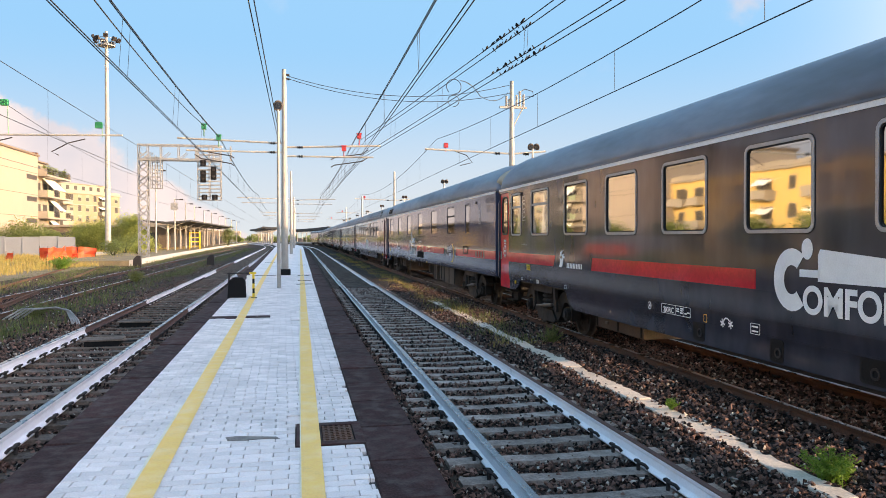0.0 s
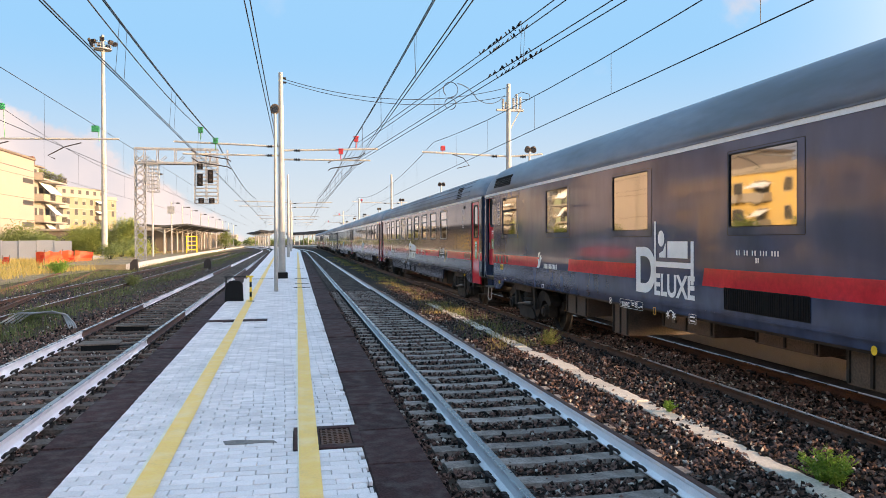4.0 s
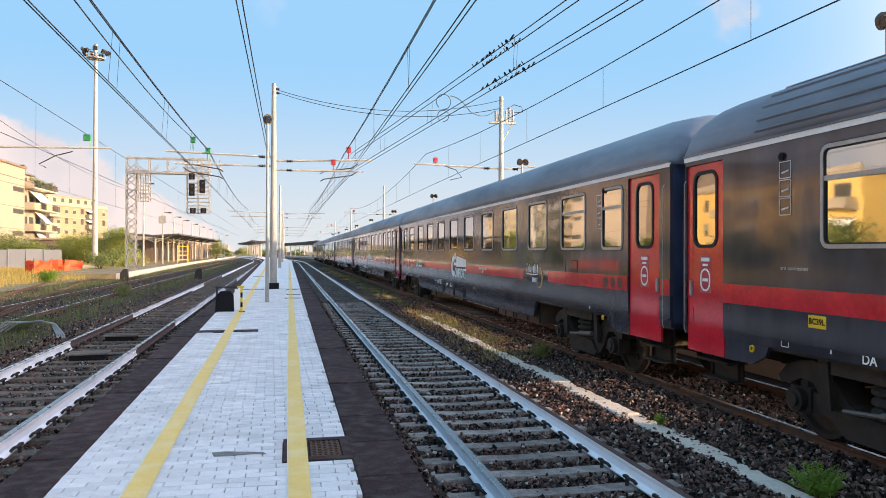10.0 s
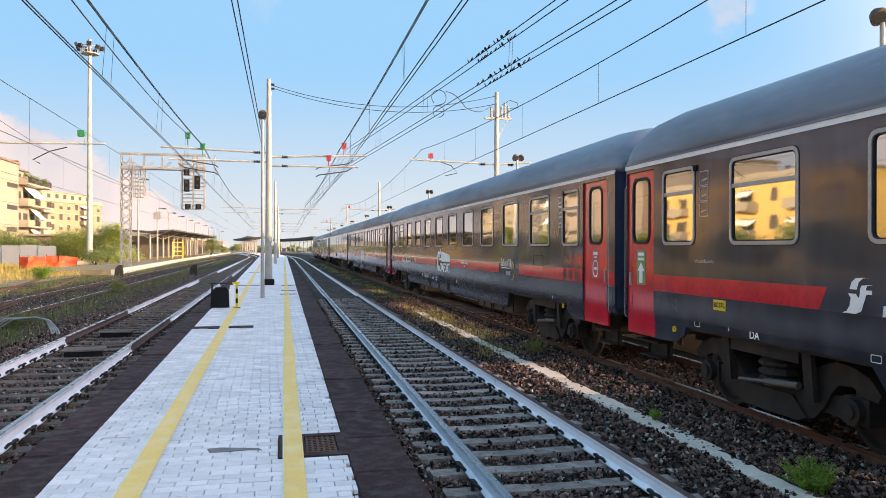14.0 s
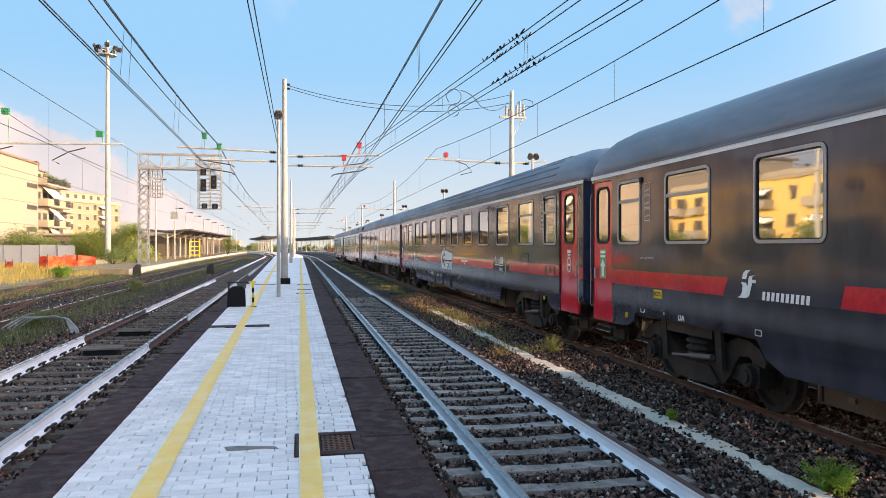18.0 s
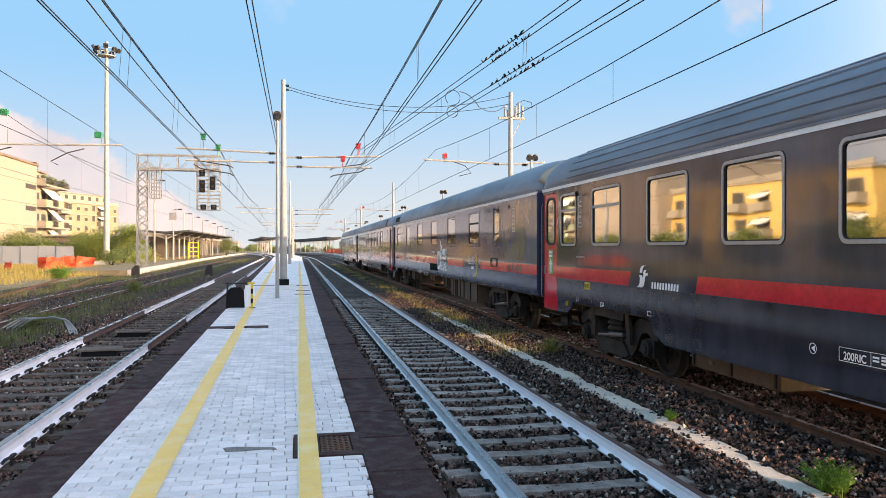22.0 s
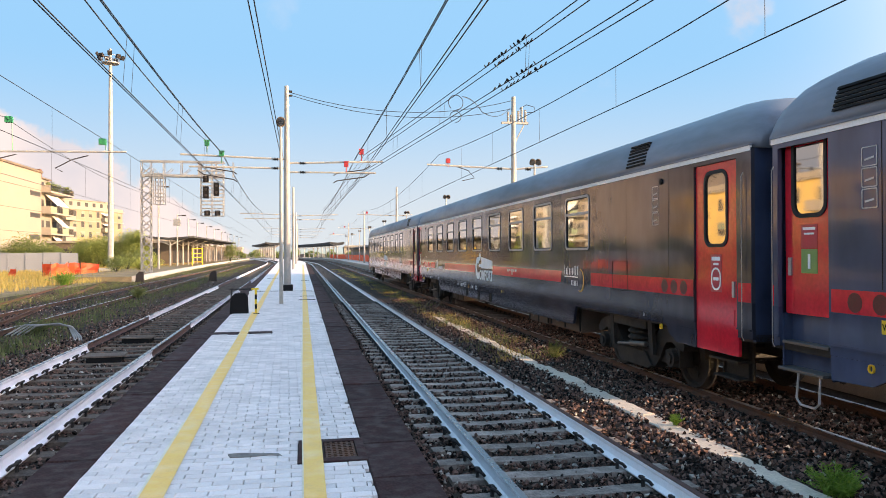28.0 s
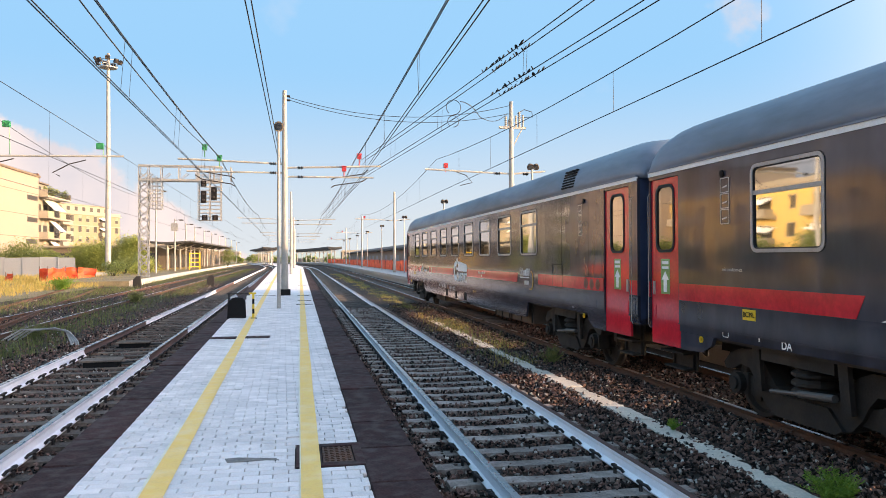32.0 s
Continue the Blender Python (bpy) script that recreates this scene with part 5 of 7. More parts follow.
def markings(co, kind, left=0.0, slip=0.0):
    x = NEAR - 0.006

    def word(name, text, size, s, z, mat_name, label="", squash=1.0, bold=0.0):
        me = cached((text, size, mat_name), lambda: text_mesh(text, size, M[mat_name], bold=bold))
        ob = part(name, me, None, co, label, at=pose(x, sy(s), z + 0.035))
        ob.scale = (1, squash, 1)
        return ob

    def shape(name, key, build, s, z, mat_name, label=""):
        def mk():
            g = G()
            build(g)
            return g.make(name, M[mat_name])


        return part(name, cached(key, mk), None, co, label, at=pose(x, sy(s), z + 0.035))

    if kind != "D":
        def comfort(g):
            # big C with a lying figure: a head, a bed and the rounded letter
            n = 20
            pts = []
            for i in range(n + 1):
                a = radians(50 + 260 * i / n)
                pts.append((-0.31 * math.cos(a), 0.345 * math.sin(a)))
            for i in range(n, -1, -1):
                a = radians(50 + 260 * i / n)
                pts.append((-0.13 * math.cos(a), 0.16 * math.sin(a)))
            for i in range(n):
                j = 2 * n + 1 - i
                g.face([(0, 0.75 + pts[i][0], 0.02 + pts[i][1]), (0, 0.75 + pts[i + 1][0], 0.02 + pts[i + 1][1]), (0, 0.75 + pts[j - 1][0], 0.02 + pts[j - 1][1]), (0, 0.75 + pts[j][0], 0.02 + pts[j][1])])
            g.face([(0, 0.50 + 0.09 * math.cos(a), 0.36 + 0.115 * math.sin(a)) for a in (2 * math.pi * i / 14 for i in range(14))])
            g.face([(0, 0.62, 0.06), (0, 0.30, 0.06), (0, 0.30, 0.14), (0, 0.62, 0.14)])
            g.face([(0, 0.33, 0.02), (0, -1.02, 0.02), (0, -1.02, 0.22), (0, -0.9, 0.26), (0, 0.30, 0.36), (0, 0.33, 0.3)])

        shape("comfort_emblem", "comfort", comfort, 12.90 + slip, 1.56, "white", "white bed emblem beside the lettering")
        word("lettering", "OMFORT", 0.405, 13.12 + slip, 1.365, "white", squash=0.95, bold=0.013)
        cs = 20.25
        amber = "amber"
    else:
        def bed(g):
            for a, b, c, d in ((0.0, 0.06, 0.30, 1.10), (0.0, -1.0, 0.42, 0.50), (-1.0, -1.08, 0.2, 0.80), (-0.35, -0.92, 0.56, 0.80)):
                g.face([(0, a, c), (0, b, c), (0, b, d), (0, a, d)])
            g.face([(0, -0.16 + 0.10 * math.cos(a), 0.84 + 0.12 * math.sin(a)) for a in (2 * math.pi * i / 14 for i in range(14))])
            g.face([(0, -0.1, 0.56), (0, -0.3, 0.56), (0, -0.3, 0.78), (0, -0.22, 0.66), (0, -0.1, 0.62)])

        shape("deluxe_emblem", "bed", bed, 14.7 - left, 1.22, "white", "white bed emblem beside the lettering")
        word("initial", "D", 0.95, 14.35 - left, 1.54, "white", bold=0.03)
        word("lettering", "ELUXE", 0.44, 15.22 - left, 1.36, "white", squash=0.92, bold=0.014)
        cs = 19.85
        amber = "yellow"

    def bars(g):
        for i, (w, t) in enumerate(((0.05, 0.20), (0.07, 0.13), (0.05, 0.18), (0.08, 0.13), (0.07, 0.13), (0.07, 0.14), (0.04, 0.18), (0.05, 0.18), (0.08, 0.18))):
            y = 0.45 - i * 0.088
            k = 0.45 if i < 5 else 0.7
            g.face([(0, y, 0.08), (0, y - w * k, 0.08), (0, y - w * k - 0.012, 0.08 + t), (0, y - 0.012, 0.08 + t)])
        g.face([(0, 0.45, 0.03), (0, -0.30, 0.03), (0, -0.30, 0.05), (0, 0.45, 0.05)])
        for i in range(5):
            y = 0.06 - i * 0.075
            g.face([(0, y, -0.13), (0, y - 0.034, -0.13), (0, y - 0.034, -0.03), (0, y, -0.03)])

    shape("brand_mark", "brand_bars", bars, cs, 1.52, "white", "white brand mark drawn as bars")

    def crescent(g):
        n = 18
        o, i2 = [], []
        for i in range(n + 1):
            a = radians(-125 + 225 * i / n)
            k = 1.0 if amber == "yellow" else 0.68
            o.append((-0.30 * k * math.cos(a), 0.33 * k * math.sin(a)))
            w = 0.085 * k * math.sin(math.pi * i / n)
            i2.append((-(0.30 * k - w) * math.cos(a), (0.33 * k - w) * math.sin(a)))
        for i in range(n):
            g.face([(0, *o[i]), (0, *o[i + 1]), (0, *i2[i + 1]), (0, *i2[i])])

    shape("crescent", ("crescent", amber), crescent, cs + 0.42, 1.50, amber, "yellow crescent moon mark")

    def emblem(g):
        # two sweeping bands that make the sign of the operator
        def band(pts, w):
            for (a, b), (c, d) in zip(pts, pts[1:]):
                g.face([(0, -a, b), (0, -a - w, b), (0, -c - w, d), (0, -c, d)])

        band([(-0.19, 0.02), (-0.12, 0.02), (-0.085, -0.02), (-0.10, -0.10), (-0.14, -0.15), (-0.20, -0.17)], 0.10)
        band([(-0.10, 0.06), (-0.075, 0.13), (-0.02, 0.17), (0.06, 0.175), (0.14, 0.175)], 0.09)
        band([(0.03, 0.02), (0.00, -0.06), (-0.03, -0.14), (-0.10, -0.17)], 0.08)
        band([(0.03, 0.06), (0.05, 0.10), (0.12, 0.11)], 0.07)
        g.face([(0, -0.03, 0.02), (0, -0.18, 0.02), (0, -0.18, 0.06), (0, -0.03, 0.06)])

    def name_bars(g):
        for i in range(10):
            y = -0.30 - i * 0.085
            g.face([(0, y, -0.17), (0, y - 0.055, -0.17), (0, y - 0.068, -0.07), (0, y - 0.013, -0.07)])

    shape("operator_word", "operator_word", name_bars, 5.12, 1.60, "white", "row of slanting white bars")
    shape("operator_mark", "operator", emblem, 5.12, 1.60, "white", "white operator mark drawn as plain shapes")

    ns, nz = (15.9 + slip, 1.56) if kind != "D" else (13.1, 1.85)
    bar = lambda g: g.face([(0, 0.012, 0.0), (0, -0.012, 0.0), (0, -0.012, 0.06), (0, 0.012, 0.06)])
    for i in range(16):
        if i not in (2, 5, 8, 12):
            shape("number_bar", "number_bar", bar, ns - 0.41 + i * 0.053, nz, "white", "small white bar of a number")
    for i in range(2):
        shape("number_bar", "number_bar", bar, ns - 0.02 + i * 0.04, nz - 0.085, "white", "small white bar of a number")

    def data(g):
        # an outlined plate in three fields, small bars in the last two
        ring(g, rounded(1.02, 0.17, 0.008, 1), rounded(1.005, 0.155, 0.006, 1), -0.001, 0.001)
        for y in (0.0, -0.28):
            g.face([(0, y, -0.09), (0, y - 0.008, -0.09), (0, y - 0.008, 0.09), (0, y, 0.09)])
        for y, z, w in ((-0.03, 0.03, 0.10), (-0.16, 0.045, 0.10), (-0.16, 0.01, 0.09), (-0.16, -0.03, 0.10), (-0.03, -0.01, 0.10), (-0.31, -0.03, 0.08), (-0.40, -0.01, 0.09)):
            g.face([(0, y, z - 0.012), (0, y - w, z - 0.012), (0, y - w, z + 0.012), (0, y, z + 0.012)])
        g.v = [(a, b * 0.82, c * 0.82) for a, b, c in g.v]

    d = {"M": 0.10, "B": 0.22, "D": 0.0}[kind]
    shape("data_panel", "data", data, 9.75 + d, 1.0, "white", "outlined white data panel")
    word("data_lettering", "200RIC", 0.111, 9.545 + d, 0.984, "white", squash=0.9, bold=0.002)
    shape("inspection_mark", "ring_mark", lambda g: (ring(g, rounded(0.115, 0.115, 0.056, 5), rounded(0.099, 0.099, 0.048, 5), -0.001, 0.001), g.face([(0, 0.03, 0), (0, -0.03, -0.035), (0, -0.03, 0.035)])), 8.95 + d, 1.0, "white")
    shape("inspection_mark", "date_mark", lambda g: ring(g, rounded(0.085, 0.11, 0.01, 1), rounded(0.065, 0.09, 0.01, 1), -0.001, 0.001), 10.55 + d, 0.97, "amber")

    def star(g):
        for c in (-0.11, 0.11):
            for k in range(3):
                a = math.pi * k / 3 + 0.3
                dy, dz = 0.07 * math.cos(a), 0.07 * math.sin(a)
                ny, nz = -0.012 * math.sin(a), 0.012 * math.cos(a)
                g.face([(0, c + dy + ny, dz + nz - 0.02), (0, c - dy + ny, -dz + nz - 0.02), (0, c - dy - ny, -dz - nz - 0.02), (0, c + dy - ny, dz - nz - 0.02)])
        g.face([(0, 0.10, 0.02), (0, 0.04, 0.075), (0, -0.04, 0.075), (0, -0.10, 0.02), (0, -0.07, 0.02), (0, -0.03, 0.05), (0, 0.03, 0.05), (0, 0.07, 0.02)])
        g.v = [(a, b * 0.8, c * 0.8) for a, b, c in g.v]

    shape("lifting_mark", "star_mark", star, 11.05 + d, 0.97, "white")
    shape("data_panel", "data_small", lambda g: (ring(g, rounded(0.19, 0.13, 0.01, 1), rounded(0.178, 0.118, 0.01, 1), -0.001, 0.001), [g.face([(0, 0.07, z), (0, -0.06, z), (0, -0.06, z + 0.02), (0, 0.07, z + 0.02)]) for z in (-0.038, 0.015)]), 11.65 + d, 0.96, "white")
    shape("inspection_mark", "sole_dot", lambda g: g.face([(0, 0.04 * math.cos(a), 0.047 * math.sin(a)) for a in (2 * math.pi * i / 14 for i in range(14))]), 14.9, 1.0, "yellow")
    shape("inspection_mark", "sole_box", lambda g: ring(g, rounded(0.13, 0.075, 0.01, 1), rounded(0.115, 0.06, 0.01, 1), -0.001, 0.001), 2.35, 1.06, "white")
    shape("inspection_mark", "sole_box", None, 5.35, 1.04, "white")
    shape("jacking_mark", "jack_t", lambda g: (g.face([(0, 0.05, 0.02), (0, -0.05, 0.02), (0, -0.05, 0.035), (0, 0.05, 0.035)]), g.face([(0, 0.01, -0.03), (0, -0.01, -0.03), (0, -0.01, 0.02), (0, 0.01, 0.02)])), 3.05, 1.07, "white")
    shape("jacking_mark", "jack_t", None, 23.4, 1.07, "white")
    for s, z in ((1.75, 0.93), (23.95, 0.93)):
        if kind != "D" or s < 2:
            shape("safety_sticker", "safety_dot", lambda g: ring(g, rounded(0.075, 0.085, 0.035, 4), rounded(0.05, 0.06, 0.022, 4), -0.001, 0.02), s, z, "yellow")

    def disc(g):
        g.face([(0, 0.10 * math.cos(a), 0.10 * math.sin(a)) for a in (2 * math.pi * i / 16 for i in range(16))])

    for s in ((24.08, 24.36, 24.64) if kind != "D" else (1.55, 1.88, 2.21, 2.54, 23.96, 24.28, 24.60, 24.92)):
        shape("round_pictogram", "disc", disc, s, 1.545, "dark_red")
    if kind == "B":
        def louvre(g):
            for i in range(7):
                g.prism([(-0.33, 3.46 + i * 0.055), (0.33, 3.46 + i * 0.055), (0.33, 3.49 + i * 0.055), (-0.33, 3.49 + i * 0.055)], 0.0 + i * 0.016, 0.05 + i * 0.016)

        part("roof_louvre", cached("louvre", lambda: (lambda g: (louvre(g), g.make("roof_louvre", M["black"]))[1])(G())), None, co, "black roof louvre", at=pose(-HALF - 0.012, sy(23.1), 0))
    if kind != "D":
        word("comfort_note", "aria condizionata", 0.065, 2.5, 1.88, "label_grey")
        word("end_lettering", "DA", 0.13, 3.55, 1.045, "white", bold=0.003)

    def plate(g):
        g.box(0.0, 0.004, -0.13, 0.13, -0.065, 0.065)

    shape("type_plate", "plate", plate, 2.85 if kind != "D" else 2.02, 1.34, "yellow", "small yellow type plate")
    me = cached(("type", kind), lambda: text_mesh({"M": "BC37L", "B": "BC39L", "D": "WLC3"}[kind], 0.085, M["black"], bold=0.002))
    part("type_lettering", me, None, co, at=pose(x - 0.004, sy(2.85 if kind != "D" else 2.02), 1.375))

    def picto(g):
        for z in (0, 0.2, 0.4):
            ring(g, rounded(0.20, 0.19, 0.01, 1, cz=z), rounded(0.18, 0.17, 0.008, 1, cz=z), -0.001, 0.001)
            g.face([(0, 0.06, z - 0.04), (0, -0.06, z - 0.02), (0, -0.06, z + 0.0), (0, 0.06, z - 0.02)])

    for s in ((2.5,) if kind == "M" else (2.35,) if kind == "B" else (1.75,)):
        shape("pictogram_panel", "picto", picto, s, 2.55, "label_grey", "outlined white pictogram panel")
    shape("pictogram_panel", "picto", picto, 23.8 if kind != "D" else 24.4, 2.55, "label_grey")

    def lamp(g):
        g.rod((-0.018, 0, 0), (0.0, 0, 0), 0.045, 12)

    for s in (2.3, 24.0):
        shape("side_lamp", "side_lamp", lamp, s, 3.1, "black")

    def hatch(g):
        if kind == "D":
            ring(g, rounded(0.66, 0.26, 0.05), rounded(0.60, 0.20, 0.04), -0.012, 0.0)
        else:
            ring(g, rounded(0.62, 0.50, 0.02, 1), rounded(0.60, 0.48, 0.02, 1), 0.0, 0.004)

    shape("hatch", ("hatch", kind == "D"), hatch, 22.5, 1.65, "black", "access hatch with a dark joint")
    if kind == "D":
        def grille(g):
            g.box(-0.004, 0.003, -0.8, 0.8, -0.14, 0.14)
            for i in range(40):
                g.box(-0.012, 0.0, -0.78 + i * 0.04, -0.765 + i * 0.04, -0.13, 0.13)

        shape("air_grille", "grille", grille, 13.22, 1.30, "black", "black slatted air grille")


M["coach_navy_up"] = mat("coach_navy_up", (0.066, 0.084, 0.145), 0.07, vary=0.15, scale=1.2, fine=2.4, bump=0.20, tint=(0.072, 0.084, 0.128), tint_amount=0.5, tint_scale=0.9, spec=0.45, coat=0.0, stretch=(1, 1, 0.4))
M["dark_red"] = mat("dark_red", (0.10, 0.012, 0.018), 0.4, vary=0.2, bump=0)
M["amber"] = mat("amber", (0.80, 0.40, 0.06), 0.4, vary=0.06, bump=0)
M["label_grey"] = mat("label_grey", (0.55, 0.55, 0.55), 0.5, vary=0.05, bump=0)

KINDS = [("M", 0, ("out", "in"), 0.0, 0.26), ("D", 0, ("both", ""), 4.1), ("B", 1, ("out", "in")), ("M", 0, ("in", "out")), ("M", 0, ("in", "out")),
         ("M", 1, ("in", "out")), ("D", 0, ("both", "")), ("B", 0, ("in", "out")), ("B", 0, ("", "in"))]
COACHES = [coach(*k) for k in KINDS]


def gone(t):
    """The way that the train has rolled by t seconds, in metres."""
    u = t / 32.0
    mend = float(np.interp(t, (0, 0.5, 1, 2, 3, 6, 7, 8, 10, 11, 12, 14, 17, 19, 32), (0.28, 0.1, -0.03, 0, -0.11, 0, 0, 0.04, 0, 0.05, 0, -0.08, -0.12, 0, 0)))
    return mend + 206.184 * u ** 1 - 25.162 * u ** 2 + 73.294 * u ** 3 - 120.021 * u ** 4 + 59.540 * u ** 5


# ---- masts, wires and signals ----


def lattice(g, x, y, z0, z1, w, step=0.7, r=0.05):
    for sx in (-1, 1):
        for sy_ in (-1, 1):
            g.beam((x + sx * w / 2, y + sy_ * w / 2, z0), (x + sx * w / 2, y + sy_ * w / 2, z1), 0.07, 0.07)
    z, k = z0, 1
    while z + step <= z1:
        for a, b in (((-1, -1), (1, -1)), ((1, -1), (1, 1)), ((1, 1), (-1, 1)), ((-1, 1), (-1, -1))):
            p, q = (a, b) if k > 0 else (b, a)
            g.beam((x + p[0] * w / 2, y + p[1] * w / 2, z), (x + q[0] * w / 2, y + q[1] * w / 2, z + step), r, r)
        z += step
        k = -k


def mast(x, y, h, base, label, foot=0.0):
    m = thing("catenary_mast", label, "catenary mast", "catenary masts", at=pose(x, y, base))
    g = G()
    g.rod((0, 0, -foot), (0, 0, h), 0.17, 16, r2=0.10)
    part("pole", g, M["pale_paint"], m, smooth=False)
    return m


def bracket(m, x0, x1, z, tube=0.045, low=True):
    """Tubular arms from a mast over a track, from x0 to x1 in the mast's space, with insulators."""
    g = G()
    g.rod((x0, 0, z), (x1, 0, z + 0.15), tube, 8)
    part("arm", g, M["pale_paint"], m)
    if low:
        g = G()
        g.rod((x0, 0, z - 0.42), (x1 * 0.92, 0, z - 0.40), tube * 0.9, 8)
        part("lower_arm", g, M["pale_paint"], m)
    for zz in (z, z - 0.42) if low else (z,):
        g = G()
        s = 1 if x1 > x0 else -1
        secs = []
        for i in range(11):
            r = 0.085 if i % 3 == 1 else 0.04
            secs.append([(x0 + s * (0.5 + i * 0.025), r * math.cos(0.6283 * j), zz + r * math.sin(0.6283 * j)) for j in range(10)])
        g.loft(secs)
        part("insulator", g, M["black"], m)


def masts():
    m = mast(-0.70, 35.4, 9.55, PLAT_Z, "tall pale concrete catenary mast standing on the platform")
    g = G()
    g.box(-0.26, 0.26, -0.26, 0.26, 0.0, 0.28, c=0.03)
    part("base", g, M["black"], m, "black-painted base")
    for dx in (0.16, 0.0):
        g = G()
        g.rod((0.1, dx, 9.3 - dx), (0.25, dx, 9.3 - dx), 0.05, 8)
        part("insulator", g, M["iron"], m)
    bracket(m, 0.1, -4.75, 6.12)
    bracket(m, 0.1, 4.5, 5.95)
    for x, z, c in ((-3.58, 6.68, "green_paint"), (-2.93, 6.20, "green_paint"), (2.75, 5.82, "red_paint"), (3.47, 6.42, "red_paint")):
        g = G()
        g.box(x - 0.10, x + 0.10, -0.10, 0.10, z, z + 0.24, c=0.03)
        g.box(x - 0.125, x + 0.125, -0.12, 0.12, z + 0.22, z + 0.26, c=0.01)
        g.rod((x, 0, z - 0.3), (x, 0, z + 0.02), 0.025, 6)
        part("line_tensioner", g, M[c], m, "small coloured insulator box")
    for x, s in ((-3.1, -1), (3.0, 1)):
        for dz in (0.0, 0.35):
            g = G()
            g.path([(x + s * 0.9, 0, 5.55 + dz), (x + s * 0.6, 0, 5.35 + dz), (x - s * 0.7, 0, 5.15 + dz), (x - s * 0.85, 0, 5.05 + dz)], 0.025, 6)
            part("steady_arm", g, M["iron"], m)
    for y, h in ((82, 8.9), (128, 8.6), (172, 8.4)):
        m = mast(-0.94 - 0.002 * (y - 82), y, h, PLAT_Z, "pale catenary mast on the platform, further along")
        bracket(m, 0.1, -5.6, 5.9)
        bracket(m, 0.1, 4.75, 5.8)
    m = mast(-17.2, 36.0, 9.0, 0.05, "pale catenary mast between the sidings")
    bracket(m, 0.1, 9.3, 6.55, low=False)
    for x, z in ((4.40, 7.9), (8.30, 7.0)):
        g = G()
        g.box(x - 0.15, x + 0.15, -0.10, 0.10, z, z + 0.28, c=0.03)
        g.rod((x + 0.15, 0, 6.6), (x + 0.12, 0, z + 0.1), 0.02, 6)
        part("line_tensioner", g, M["green_paint"], m, "small coloured insulator box")
    for x in (3.8, 6.8):
        g = G()
        g.path([(x + 0.9, 0, 6.5), (x + 0.2, 0, 6.3), (x - 0.5, 0, 5.9), (x - 0.2, 0, 5.75)], 0.025, 6)
        part("steady_arm", g, M["iron"], m)
    for y, h in ((35.5, 9.2), (82, 8.8), (126, 8.5), (170, 8.3)):
        m = mast(10.3, y, h, 0.6, "pale catenary mast on the far platform beyond the train", foot=0.15)
        bracket(m, -0.1, -4.35, 5.62, low=False)
        bracket(m, 0.1, 1.75, 5.62, low=False)
        g = G()
        g.box(-3.42, -3.22, -0.1, 0.1, 5.85, 6.08, c=0.03)
        g.rod((-3.32, 0, 5.65), (-3.32, 0, 5.86), 0.02, 6)
        part("line_tensioner", g, M["red_paint"], m)
        if y < 40:
            g = G()
            g.path([(-2.9, 0, 5.7), (-2.3, 0, 5.5), (-2.0, 0, 5.15), (-2.6, 0, 5.0)], 0.02, 6)
            part("steady_arm", g, M["iron"], m)
            g = G()
            g.beam((-0.62, 0, 7.9), (0.75, 0, 7.9), 0.14, 0.10)
            g.beam((-0.5, 0.12, 7.9), (0.65, 0.12, 7.9), 0.1, 0.06)
            g.beam((0.55, 0, 7.85), (0.05, 0, 6.9), 0.05, 0.05)
            part("switch_frame", g, M["pale_paint"], m)
            for x, h2 in ((-0.28, 0.5), (-0.12, 0.35), (0.25, 0.55), (0.42, 0.75), (0.6, 0.6)):
                g = G()
                g.loft([[((0.075 if i % 2 else 0.045) * math.cos(0.7854 * j) + x, (0.075 if i % 2 else 0.045) * math.sin(0.7854 * j), 7.95 + i * h2 / 11) for j in range(8)] for i in range(12)])
                part("insulator", g, M["pale_paint"], m)
            g = G()
            pts = [(0.3, 0, 8.6), (0.7, 0.1, 8.85), (1.1, 0.1, 8.75), (1.15, 0.1, 8.5), (0.6, 0.1, 8.45)]
            g.path(pts, 0.018, 6)
            part("jumper_cable", g, M["wire"], m)


masts()


def station_lamp(x, y, base, h, heads, label):
    lp = thing("platform_lamp", label, "lamp post", "platform lamp posts", at=pose(x, y, base))
    g = G()
    g.rod((0, 0, 0), (0, 0, h), 0.07, 12, r2=0.045)
    part("pole", g, M["pale_paint"], lp)
    for tilt, dx in heads:
        hd = G()
        secs = []
        for k, (r, d) in enumerate(((0.04, -0.16), (0.10, -0.11), (0.15, 0.0), (0.16, 0.05), (0.145, 0.07))):
            secs.append([(r * math.cos(2 * math.pi * j / 16), d, r * 1.15 * math.sin(2 * math.pi * j / 16)) for j in range(16)])
        hd.loft(secs)
        ob = part("lamp_head", hd, M["under_grey"], lp, "dark round floodlight head", at=pose(dx, 0, h + 0.12, tilt, 0, 180 if dx <= 0 else 150))
        gl = G()
        gl.rod((0, 0.071, 0), (0, 0.078, 0), 0.125, 16)
        part("lamp_glass", gl, M["glass_dark"], ob)
    return lp


station_lamp(-0.72, 26.2, PLAT_Z, 6.15, ((-12, 0.0),), "slim pale pole with one round floodlight on the platform")
for i in range(9):
    station_lamp(11.05, 12.0 + 22.5 * i, 0.45, 5.90, ((-40, -0.10), (-40, 0.20)), "slim lamp post with two dark floodlights on the far platform")


def sagged(p, q, sag, n=14):
    p, q = Vector(p), Vector(q)
    return [p.lerp(q, i / n) - Vector((0, 0, 4 * sag * (i / n) * (1 - i / n))) for i in range(n + 1)]


